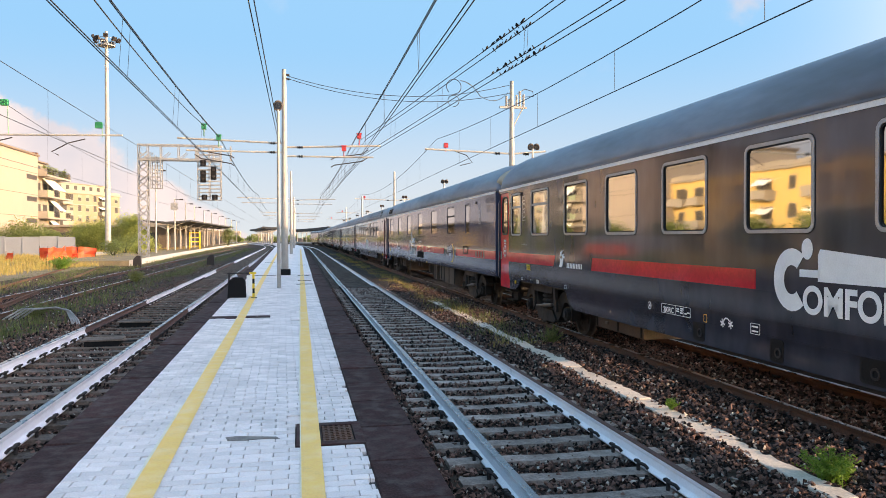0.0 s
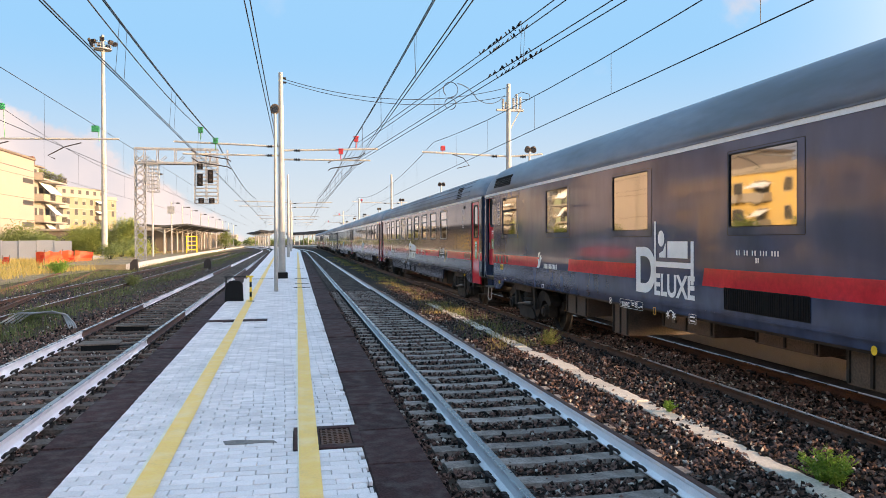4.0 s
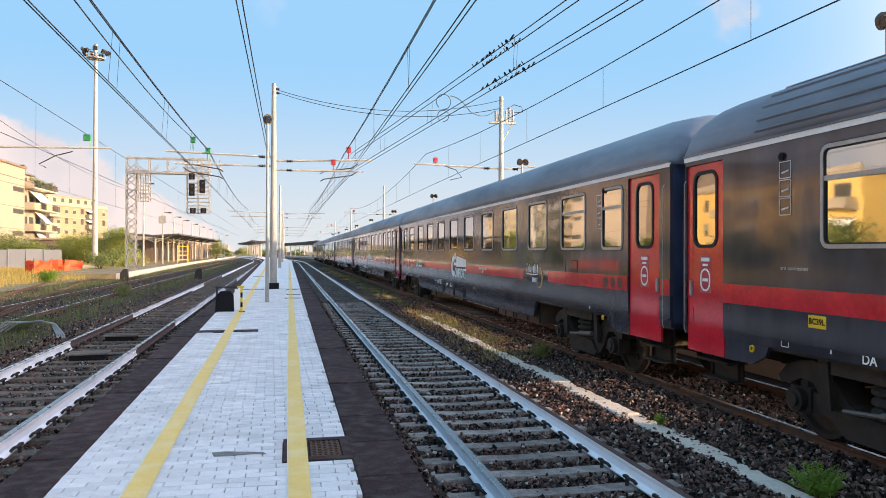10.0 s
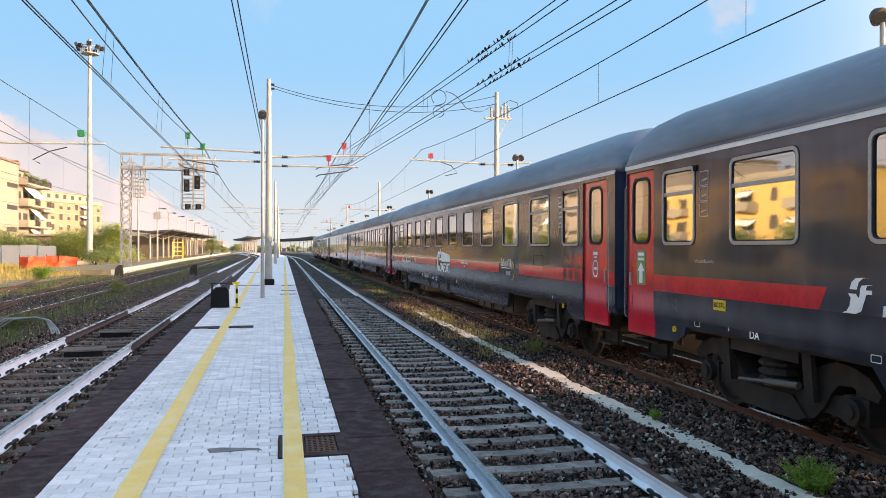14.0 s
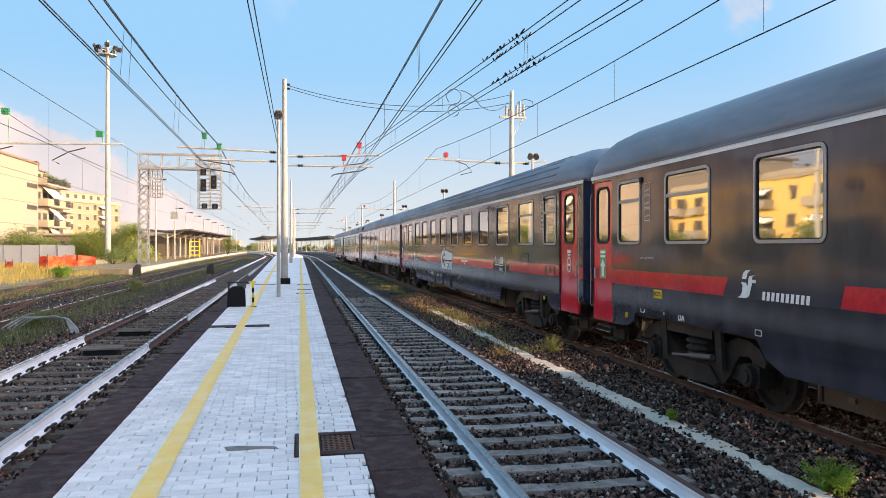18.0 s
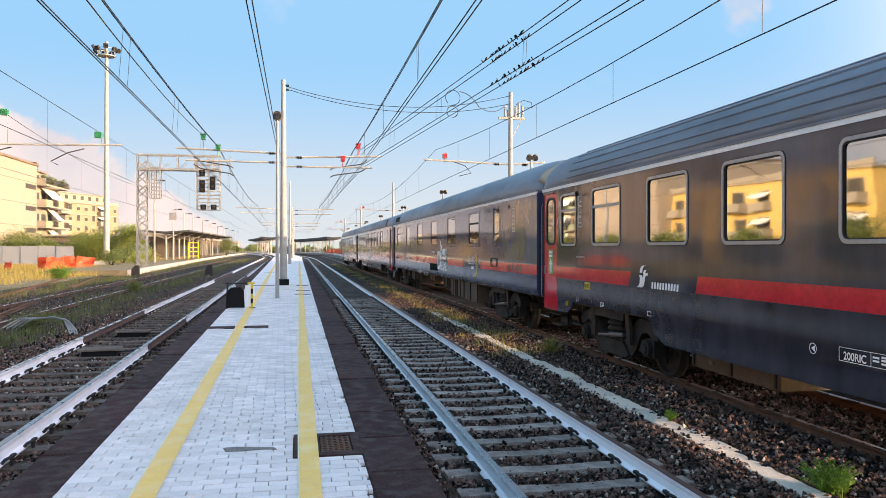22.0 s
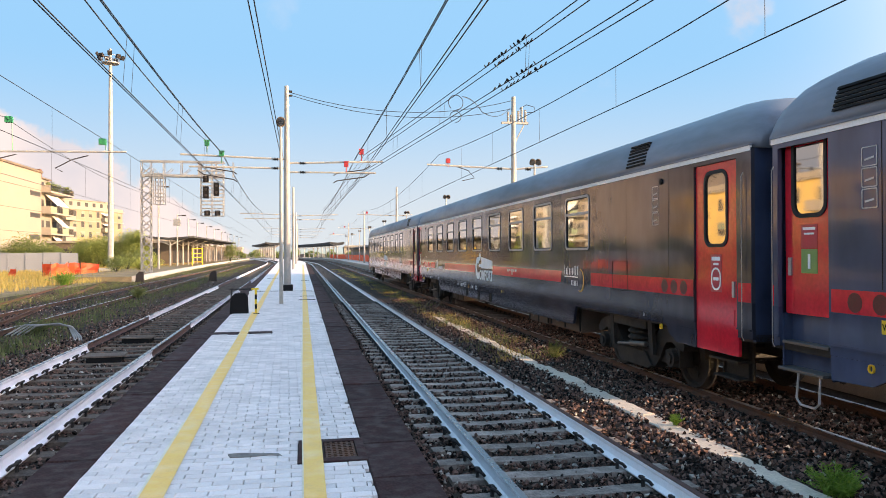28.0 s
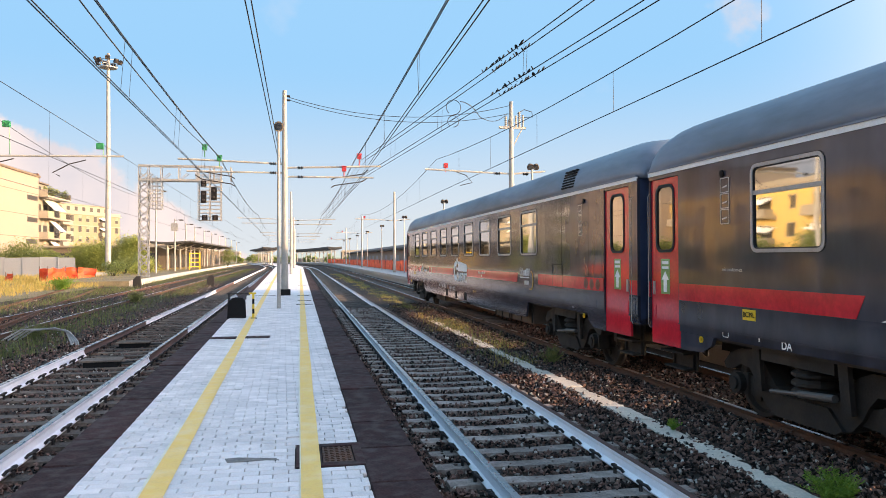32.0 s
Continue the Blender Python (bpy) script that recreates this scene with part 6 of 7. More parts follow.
def overhead_line(label, ends, contact_z, top_z, sag, twin=(0.0,), top=(0.0,), droppers=7):
    """A catenary over a track: spans between support points (x, y): contact wires, messenger and droppers."""
    ol = thing("overhead_line", label, "overhead line", "overhead lines")
    for (x0, y0), (x1, y1) in zip(ends, ends[1:]):
        for s in twin:
            c = G()
            c.path([(x0 + s, y0, contact_z), ((x0 + x1) / 2 + s, (y0 + y1) / 2, contact_z - 0.03), (x1 + s, y1, contact_z)], 0.011, 5)
            part("contact_wire", c, M["wire"], ol)
        for s in top:
            w = G()
            w.path(sagged((x0 + s, y0, top_z), (x1 + s, y1, top_z), sag), 0.012, 5)
            part("messenger_wire", w, M["wire"], ol)
        for i in range(1, droppers):
            f = i / droppers
            x, y = x0 + (x1 - x0) * f, y0 + (y1 - y0) * f
            if y > 100:
                continue
            for k, s in enumerate(top):
                d = G()
                d.rod((x + twin[k % len(twin)], y + 0.5 * k, contact_z), (x + s, y + 0.5 * k, top_z - 4 * sag * f * (1 - f)), 0.005, 4)
                part("dropper", d, M["wire"], ol)
    return ol


SUPPORT = (-12, 35.4, 82, 128, 172, 230)
overhead_line("twin contact and messenger wires above the white-sided rails", [(left_x(y) + 0.26, y) for y in SUPPORT], 5.28, 6.7, 0.45, twin=(-0.02, 0.03), top=(0.06, 0.09))
overhead_line("twin contact and messenger wires above the platform track", [(2.31 + (0.25 if i % 2 else 0.0), y) for i, y in enumerate(SUPPORT)], 5.5, 6.7, 0.32, twin=(-0.05, 0.03), top=(-0.03, 0.0))
overhead_line("contact and messenger wire above the night train", [(6.62 - (0.1 if i % 2 else 0.0), y) for i, y in enumerate((-11, 35.5, 82, 126, 170, 230))], 5.2, 6.85, 0.83, droppers=9)
overhead_line("wires of the crossover slanting between two tracks", [(7.1, -12), (2.95, 35.4), (2.2, 82)], 5.95, 6.75, 0.12, twin=(-0.09, 0.13), top=(-0.06, 0.16))
overhead_line("thin wires above the weedy siding", [(-8.90 - 0.018 * (y - 36), y) for y in SUPPORT], 5.75, 7.33, 0.0)
overhead_line("thin wires above the outer siding", [(-12.8 - 0.018 * (y - 36), y) for y in SUPPORT], 5.6, 8.1, 0.9)


def feeder(label, pairs, r=0.014):
    f = thing("feeder_cable", label, "cable")
    for p, q, sag in pairs:
        g = G()
        g.path(sagged(p, q, sag), r, 5)
        part("cable", g, M["wire"], f)
    return f


feeder("second messenger wire zigzagging above the white-sided rails", [((-3.45, -12, 7.2), (-3.5, 11.7, 6.31), 0.0), ((-3.5, 11.7, 6.31), (-4.25, 35.4, 7.2), 0.22)])
feeder("two dark feeder wires running along the platform masts", [((-0.92, -12, 7.6), (-0.86, 35.3, 6.5), 0.12), ((-1.06, -12, 7.6), (-0.95, 35.3, 6.5), 0.12)])
feeder("black jumper cables looping from the mast head to the wires", [((10.07, 35.4, 9.2), (6.85, 28, 7.55), 0.28), ((6.85, 28, 7.55), (4.57, 21, 6.6), -0.12)])


def wire_loop(y, x, z, r):
    """A jumper bent into a loop between the crossover's wires."""
    g = G()
    g.path([(x + r * math.sin(0.35 * i), y, z - r * math.cos(0.35 * i)) for i in range(17)], 0.010, 5)
    return thing("jumper_loop", "black jumper cable bent into a loop on the wires", "cable", "jumper loops", g=g, material=M["wire"])


wire_loop(20.5, 4.26, 6.32, 0.21)
wire_loop(20.5, 4.25, 5.92, 0.16)
feeder("two sagging cables strung across the tracks between mast heads", [((-0.6, 35.4, 9.62), (10.2, 35.5, 9.6), 0.75), ((-0.6, 35.4, 9.5), (10.2, 35.5, 9.2), 0.72)])


def bird(x, y, z, turn):
    b = thing("bird", "small dark starling perched on an overhead wire", "bird", "birds on the wires", at=pose(x, y, z, 0, 0, turn))
    g = G()
    secs = []
    for d, r, up in ((-0.10, 0.004, -0.05), (-0.05, 0.018, -0.01), (0.0, 0.034, 0.03), (0.04, 0.032, 0.07), (0.06, 0.020, 0.095), (0.075, 0.022, 0.115), (0.095, 0.014, 0.12), (0.115, 0.002, 0.118)):
        secs.append([(1.5 * r * math.cos(2 * math.pi * j / 8), d, up + 1.9 * r * math.sin(2 * math.pi * j / 8)) for j in range(8)])
    g.loft(secs)
    part("body", g, M["black"], b)
    t = G()
    t.mesh([(-0.012, -0.08, -0.04), (0.012, -0.08, -0.04), (0.018, -0.17, -0.10), (-0.018, -0.17, -0.10), (0, -0.08, -0.03)], [(0, 1, 2, 3), (0, 4, 1), (1, 4, 2), (2, 4, 3), (3, 4, 0)])
    part("tail", t, M["black"], b)
    return b


def birds():
    rng = random.Random(21)
    first = None
    for top, f0, f1 in ((True, 0.576, 0.627), (False, 0.561, 0.612)):
        for tw in (-1, 1):
            for k in range(11):
                f = f0 + (f1 - f0) * (k + rng.uniform(-0.35, 0.35)) / 10
                x, y = 7.1 + (2.95 - 7.1) * f, -12 + 47.4 * f
                x, z = (x + (0.16 if tw > 0 else -0.06), 6.75 - 4 * 0.12 * f * (1 - f) + 0.02) if top else (x + (0.13 if tw > 0 else -0.09), 5.95 - 0.03 + 0.02)
                m = pose(x, y, z, 0, 0, rng.choice((80, -95)) + rng.uniform(-25, 25)) @ Matrix.Diagonal((1.1, 0.55, 0.62, 1))
                if first is None:
                    first = bird(0, 0, 0, 0)
                    first.matrix_basis = m
                else:
                    copy_thing(first, m)


birds()


def signal_gantry():
    y, x0, x1 = 70.0, -13.65, -6.9
    sg = thing("signal_gantry", "pale lattice cantilever gantry with signal cages", "signal gantry")
    g = G()
    lattice(g, x0, y, 0.0, 10.4, 0.78, 0.65, 0.09)
    part("lattice_mast", g, M["galv"], sg)
    g = G()
    for dy in (-0.42, 0.42):
        for z in (9.05, 10.35):
            g.beam((x0 - 0.4, y + dy, z), (x1, y + dy, z), 0.13, 0.13)
        x = x0
        while x < x1 - 0.5:
            g.beam((x, y + dy, 9.05), (x + 0.75, y + dy, 9.70), 0.05, 0.05)
            g.beam((x + 1.5, y + dy, 9.05), (x + 1.5, y + dy, 10.35), 0.08, 0.08)
            x += 1.5
    g.box(x0 - 0.3, x1, y - 0.36, y + 0.36, 9.13, 9.19)
    part("truss_beam", g, M["galv"], sg)
    for cx, z0, z1, w in ((-8.0, 5.5, 10.2, 1.95), (-12.55, 6.5, 9.4, 0.85)):
        g = G()
        for dx in (-w / 2, 0, w / 2):
            for dy in (-0.45, 0.45):
                g.beam((cx + dx, y + dy, z0), (cx + dx, y + dy, z1), 0.075, 0.075)
        z = z0
        while z <= z1:
            for dy in (-0.45, 0.45):
                g.beam((cx - w / 2, y + dy, z), (cx + w / 2, y + dy, z), 0.055, 0.055)
            g.beam((cx - w / 2, y - 0.45, z), (cx - w / 2, y + 0.45, z), 0.04, 0.04)
            g.beam((cx + w / 2, y - 0.45, z), (cx + w / 2, y + 0.45, z), 0.04, 0.04)
            z += 0.34
        part("maintenance_cage", g, M["galv"], sg)
    for cx, cz, hh in ((-8.5, 7.6, 1.1), (-7.6, 7.9, 1.2), (-8.5, 8.8, 0.55), (-8.4, 5.75, 0.45), (-7.5, 5.75, 0.45)):
        s = G()
        s.box(cx - 0.24, cx + 0.24, y - 0.55, y - 0.35, cz - hh / 2, cz + hh / 2, c=0.04)
        p = part("signal_head", s, M["black"], sg, "black signal head")
        for k in (-1, 1):
            l = G()
            l.rod((cx, y - 0.56, cz + k * hh / 4), (cx, y - 0.70, cz + k * hh / 4), 0.11, 10)
            part("hood", l, M["iron"], p)
    return sg


signal_gantry()


def floodlight_tower():
    x, y = -25.2, 106.0
    ft = thing("floodlight_tower", "very tall tapered grey floodlight mast with lamp crown", "light tower")
    g = G()
    g.rod((x, y, 0), (x, y, 29.6), 0.40, 14, r2=0.20)
    part("mast", g, M["pale_paint"], ft)
    g = G()
    g.rod((x, y, 27.6), (x, y, 27.75), 1.1, 16)
    for i in range(16):
        a, b = 2 * math.pi * i / 16, 2 * math.pi * (i + 1) / 16
        g.beam((x + 1.15 * math.cos(a), y + 1.15 * math.sin(a), 28.6), (x + 1.15 * math.cos(b), y + 1.15 * math.sin(b), 28.6), 0.05, 0.05)
        g.beam((x + 1.15 * math.cos(a), y + 1.15 * math.sin(a), 27.7), (x + 1.15 * math.cos(a), y + 1.15 * math.sin(a), 28.6), 0.04, 0.04)
    part("crown", g, M["galv"], ft)
    for i in range(9):
        a = 2 * math.pi * i / 9
        l = G()
        l.box(-0.28, 0.28, -0.14, 0.14, -0.28, 0.28, c=0.05)
        part("floodlight", l, M["iron"], ft, at=pose(x + 1.6 * math.cos(a), y + 1.6 * math.sin(a), 28.4 + 0.3 * (i % 2), -30, 0, math.degrees(a) - 90))
    return ft


floodlight_tower()

# ---- buildings ----


def leaf_cloud(g, centre, size, count, leaf, rng):
    """Leaves as small bent quads, thicker in clumps, over an uneven crown."""
    clumps = []
    for _ in range(max(6, count // 60)):
        v = Vector((rng.gauss(0, 1), rng.gauss(0, 1), rng.gauss(0, 1))).normalized() * rng.uniform(0.45, 1.0)
        clumps.append(Vector((v.x * size[0], v.y * size[1], v.z * size[2])))
    for _ in range(count):
        c = rng.choice(clumps)
        s = min(size) * 0.33
        p = Vector(centre) + c + Vector((rng.gauss(0, s), rng.gauss(0, s), rng.gauss(0, s * 0.8)))
        a = Vector((rng.uniform(-1, 1), rng.uniform(-1, 1), rng.uniform(-0.6, 0.6))).normalized()
        b = a.orthogonal().normalized()
        b = (b + a.cross(b) * rng.uniform(-1, 1)).normalized()
        L = leaf * rng.uniform(0.6, 1.3)
        g.face([p - a * L, p - b * L * 0.4, p + a * L, p + b * L * 0.4])


def building(name, label, x, y, turn, w, d, h, storeys, wall, cols, balconies=(), blank=(), roof_box=True, category="apartment building", side_cols=0, attic=0.0):
    """Corner at x, y; its front runs w along its own x axis, its depth d along its own y. Front faces own -y."""
    b = thing(name, label, category, at=pose(x, y, 0, 0, 0, turn))
    g = G()
    g.box(0, w, 0, d, -0.5, h)
    part("wall", g, M[wall], b)
    g = G()
    g.box(-0.4, w + 0.4, -0.4, d + 0.4, h, h + 0.25)
    g.box(-0.1, w + 0.1, -0.1, 0.15, h + 0.25, h + 1.0)
    g.box(w - 0.15, w + 0.1, 0.16, d, h + 0.25, h + 1.0)
    rf = part("roof", g, M["pale_wall"], b)
    if roof_box:
        g = G()
        g.box(w * 0.3, w * 0.6, d * 0.3, d * 0.7, h + 0.25, h + 3.2)
        part("stair_head", g, M[wall], rf)
        g = G()
        g.rod((w * 0.7, d * 0.4, h + 0.2), (w * 0.7, d * 0.4, h + 4.2), 0.04, 6)
        for k in range(4):
            g.rod((w * 0.7 - 0.6, d * 0.4, h + 3.2 + k * 0.25), (w * 0.7 + 0.6, d * 0.4, h + 3.2 + k * 0.25), 0.02, 5)
        part("aerial", g, M["iron"], rf)
    sh = h / storeys
    if attic:
        g = G()
        g.box(w * 0.22, w * 0.95, d * 0.12, d * 0.9, h + 0.25, h + attic)
        g.box(w * 0.22 - 0.4, w * 0.95 + 0.4, d * 0.12 - 0.4, d * 0.9 + 0.4, h + attic, h + attic + 0.2)
        at = part("attic", g, M["pale_wall"], rf, "set-back attic storey")
        for k in range(2, storeys + 1, 2):
            c = G()
            c.box(-0.25, w + 0.25, -0.3, 0.0, k * sh - 0.3, k * sh - 0.05)
            part("cornice", c, M["pale_wall"], b)
        for k in range(7):
            o = G()
            xx = w * (0.27 + 0.1 * k)
            o.box(xx, xx + 1.2, d * 0.12 - 0.04, d * 0.12, h + 0.7, h + attic - 0.5)
            part("attic_window", o, M["dark_opening"], b)

    def win_mesh(ww, hh):
        g1 = G()
        g1.box(-ww / 2 - 0.1, ww / 2 + 0.1, -0.05, 0.02, -0.12, 0)
        for a, c in ((-ww / 2 - 0.08, -ww / 2), (ww / 2, ww / 2 + 0.08)):
            g1.box(a, c, -0.03, 0.02, 0, hh)
        g1.box(-ww / 2 - 0.08, ww / 2 + 0.08, -0.03, 0.02, hh, hh + 0.1)
        g2 = G()
        g2.box(-ww / 2, ww / 2, -0.012, 0.01, 0, hh)
        return g1.make("window", M["pale_wall"]), g2.make("pane", M["dark_opening"])

    def shutter_mesh(ww, hh):
        g1 = G()
        pts = [(-0.004, 0.0)]
        for k in range(10):
            pts += [(-0.03, k * hh / 10), (-0.012, (k + 0.9) * hh / 10)]
        pts += [(-0.004, hh)]
        g1.loft([[(x, a, c) for a, c in pts] for x in (-ww / 2, ww / 2)])
        return g1.make("shutter", M["shutter"])

    wm, pm = win_mesh(1.3, 1.6)
    # wide dark panes stand in for the shaded recess behind each balcony
    dm, dp = win_mesh(2.5, 2.3)
    sm = shutter_mesh(1.3, 0.75)
    rng = random.Random(name + str(x))
    bal = G()
    bal.box(-1.9, 1.9, -1.5, 0, -0.22, 0)
    bal.box(-1.9, 1.9, -1.3, -1.2, 0, 0.95)
    bal.box(-1.9, -1.8, -1.2, 0, 0, 0.95)
    bal.box(1.8, 1.9, -1.2, 0, 0, 0.95)
    bm = bal.make("balcony", M["pale_wall"])
    aw = G()
    aw.mesh([(-1.7, 0, 2.3), (1.7, 0, 2.3), (1.7, -1.3, 1.6), (-1.7, -1.3, 1.6), (-1.7, 0, 2.26), (1.7, 0, 2.26), (1.7, -1.3, 1.56), (-1.7, -1.3, 1.56)], [(0, 1, 2, 3), (7, 6, 5, 4), (3, 2, 6, 7), (0, 3, 7, 4), (1, 5, 6, 2)])
    am = aw.make("awning", M["white"])
    for s in range(storeys):
        for c in range(cols):
            if c in blank:
                continue
            xx, zz = (c + 0.5) * w / cols, s * sh + 0.95
            tall = s and c in balconies
            wi = part("window", dm if tall else wm, None, b, at=pose(xx, 0, s * sh + 0.12 if tall else zz))
            part("pane", dp if tall else pm, None, wi)
            if not tall and rng.random() < 0.5:
                part("shutter", sm, None, wi, at=pose(0, -0.02, 0.85))
            if s and c in balconies:
                bb = part("balcony", bm, None, b, at=pose(xx, 0, s * sh))
                if rng.random() < 0.35:
                    part("awning", am, None, bb)
        for c in range(side_cols):
            yy, zz = (c + 0.5) * d / side_cols, s * sh + 0.95
            wi = part("window", wm, None, b, at=pose(w, yy, zz, 0, 0, 90))
            part("pane", pm, None, wi)
    return b


def balcony_house():
    """Cream house: a long blank wall with panel joints, then a corner of deep balconies facing the tracks."""
    b = thing("apartment_house", "cream apartment house with deep balconies beside a blank wall", "apartment building")
    front, y0, yc, y1, top = -44.6, 108.0, 140.0, 153.5, 16.2
    levels = (2.1, 5.8, 9.5, 13.2)
    g = G()
    g.box(front - 24, front, y0, yc, -0.5, top)
    part("wall", g, M["cream_wall"], b)
    g = G()
    g.box(front - 24, front - 0.5, yc, y1, -0.5, 13.2)
    g.box(front - 24, front - 2.6, yc, y1 - 1, 13.2, 16.0)
    part("wall", g, M["pale_wall"], b)
    g = G()
    g.box(front - 24.3, front + 0.25, y0 - 0.3, yc + 0.2, top, top + 0.35)
    r = part("roof", g, M["shade_brown"], b, "thin dark roof edge")
    g = G()
    g.box(front - 24, front - 2.2, yc + 0.2, y1 - 0.7, 16.0, 16.25)
    part("roof", g, M["shade_brown"], b)
    for y, hh in ((y0 + 20, 1.3), (yc - 6, 1.0), (yc + 4, 1.1), (y1 - 4, 1.4)):
        g = G()
        g.box(front - 4, front - 3.2, y, y + 0.9, top - 0.2, top + 0.35 + hh)
        part("chimney", g, M["rust"], r)
    for z in levels:
        g = G()
        g.box(front, front + 0.02, y0, yc, z - 0.035, z + 0.035)
        part("panel_joint", g, M["shade_brown"], b)
    for z in levels[1:]:
        g = G()
        g.box(front - 0.02, front + 0.03, yc - 5.4, yc - 0.6, z - 1.15, z - 0.35)
        part("strip_window", g, M["dark_opening"], b)
    rng = random.Random(31)
    for z in levels:
        # slab, parapet, dark doors behind, a drop awning here and there
        g = G()
        g.box(front - 0.5, front + 1.5, yc + 0.1, y1, z - 0.28, z)
        sl = part("balcony", g, M["pale_wall"], b, "deep balcony slab")
        for k in range(4):
            ya, yb = yc + 0.1 + k * 3.35, yc + 0.1 + (k + 1) * 3.35 - 0.12
            p = G()
            if k % 2 == 0 and z < 13:
                p.box(front + 1.42, front + 1.52, ya, yb, z, z + 1.0)
                part("parapet", p, M["celadon"], sl)
            else:
                wall_holes(p, ya, yb, z, z + 1.05, [(ya + (yb - ya) * i / 9 + 0.03, ya + (yb - ya) * (i + 1) / 9 - 0.01, z + 0.08, z + 0.97) for i in range(9)], front + 1.44, front + 1.48)
                part("railing", p, M["iron"], sl)
            d = G()
            off = 2.62 if z > 13 else 0.52
            d.box(front - off, front - off + 0.05, ya + 0.5, yb - 0.6, z + 0.02, z + 2.3)
            part("balcony_door", d, M["dark_opening"], b)
            if z < 13 and (k in (1, 2) if z > 9 else k == 2):
                a = G()
                a.mesh([(front - 0.4, ya, z + 3.3), (front - 0.4, yb, z + 3.3), (front + 1.6, yb, z + 1.3), (front + 1.6, ya, z + 1.3),
                        (front - 0.44, ya, z + 3.28), (front - 0.44, yb, z + 3.28), (front + 1.56, yb, z + 1.28), (front + 1.56, ya, z + 1.28)],
                       [(3, 2, 1, 0), (4, 5, 6, 7), (2, 3, 7, 6), (0, 1, 5, 4), (1, 2, 6, 5), (3, 0, 4, 7)])
                part("awning", a, M["white"], sl, "white drop awning")
        for y in (yc + 0.15, y1 - 0.15):
            e = G()
            e.box(front - 0.5, front + 1.4, y - 0.1, y + 0.1, z, z + 1.0)
            part("side_parapet", e, M["pale_wall"], sl)
    for k in range(3):
        g = G()
        leaf_cloud(g, (front + 0.8, yc + 2.5 + 4.2 * k, 14.1), (0.7, 1.2, 0.7), 420, 0.16, rng)
        tagged(part("terrace_plant", g, M["leaf"], b, "green terrace plants"), kind="stuff")
    return b


building("apartment_house", "pale yellow five-storey house with rows of windows", -64.5, 205.0, 68, 32, 18, 14.2, 5, "straw_wall", 10, (2, 7), side_cols=4, roof_box=False, attic=2.8)
building("apartment_house", "yellow apartment house with stacked balconies opposite the tracks", -47.0, 66.0, 90, 42, 20, 10.4, 3, "yellow_wall", 8, (0, 1, 3, 4, 6, 7), roof_box=False)
building("apartment_house", "yellow block of flats with balconies by the railway", -52.0, 20.0, 90, 38, 20, 11.4, 4, "yellow_wall", 7, (0, 2, 3, 5, 6))
building("apartment_house", "sand-coloured block of flats behind the sidings", -52.0, -30.0, 90, 42, 20, 12.0, 4, "cream_wall", 7, (1, 2, 4, 5))
for bx, by, bw, bd, bh, bn, bc in ((-58, 265, 24, 14, 6.2, 2, 6), (-44, 400, 13, 10, 4.6, 1, 3), (-27, 440, 9, 10, 3.4, 1, 2), (-84, 430, 26, 14, 7.2, 2, 7), (22, 400, 15, 12, 5.2, 2, 4), (42, 430, 24, 12, 4.2, 1, 6), (-120, 470, 40, 14, 8, 2, 9)):
    building("distant_house", "low pale house far beyond the station", bx, by, 0, bw, bd, bh, bn, "pale_wall", bc, roof_box=False, category="house")


balcony_house()


def low_station():
    st = thing("station_building", "low cream station building with a dark canopy", "station building")
    g = G()
    g.box(-40, -21.5, 128, 230, 0, 3.9)
    # cream wall coloured dark brown to paint the shade under the canopy
    part("wall", g, M["shade_brown"], st)
    g = G()
    g.box(-40.5, -21.2, 127.5, 230.5, 3.9, 4.2)
    part("roof", g, M["pale_wall"], st)
    for i in range(12):
        d = G()
        d.box(-21.5, -21.46, 132 + i * 6.2, 135 + i * 6.2, 0.5, 2.9)
        part("door_opening", d, M["dark_opening"], st)
    for i in range(4):
        d = G()
        d.box(-38 + i * 4.4, -36 + i * 4.4, 127.95, 128, 1.2, 3.0)
        part("window", d, M["dark_opening"], st)
    return st


low_station()


def canopy(name, label, x0, x1, y0, y1, z, base, pitch=9.0, bend=lambda y: 0.0, thick=0.22):
    c = thing(name, label, "platform canopy")
    g = G()
    xm = (x0 + x1) / 2
    g.loft([[(x0 + o, y, z + 0.30), (xm + o, y, z), (x1 + o, y, z + 0.30), (x1 + o, y, z + 0.30 + thick), (xm + o, y, z + 0.08 + thick), (x0 + o, y, z + 0.30 + thick)]
            for y, o in ((v, bend(v)) for v in (y0 + (y1 - y0) * i / 6 for i in range(7)))])
    part("roof", g, M["canopy"], c)
    y = y0 + 1
    while y < y1:
        g = G()
        o = bend(y)
        g.rod((xm + o, y, base), (xm + o, y, z), 0.14, 10)
        g.beam((xm + o, y, z - 0.7), (x0 + o + 0.6, y, z + 0.4), 0.1, 0.14)
        g.beam((xm + o, y, z - 0.7), (x1 + o - 0.6, y, z + 0.4), 0.1, 0.14)
        part("column", g, M["pale_paint"], c)
        y += pitch
    return c


canopy("platform_canopy", "dark butterfly canopy over the middle platform", -7.2, -2.4, 192, 262, 4.2, PLAT_Z, bend=swing, thick=0.45)
canopy("platform_canopy", "dark butterfly canopy over the far platform", 8.7, 12.6, 212, 300, 4.3, 0.45, bend=far_bend, thick=0.7)
canopy("platform_canopy", "dark canopy beside the station building", -21.0, -14.6, 106, 172, 4.0, 0.45, pitch=11)


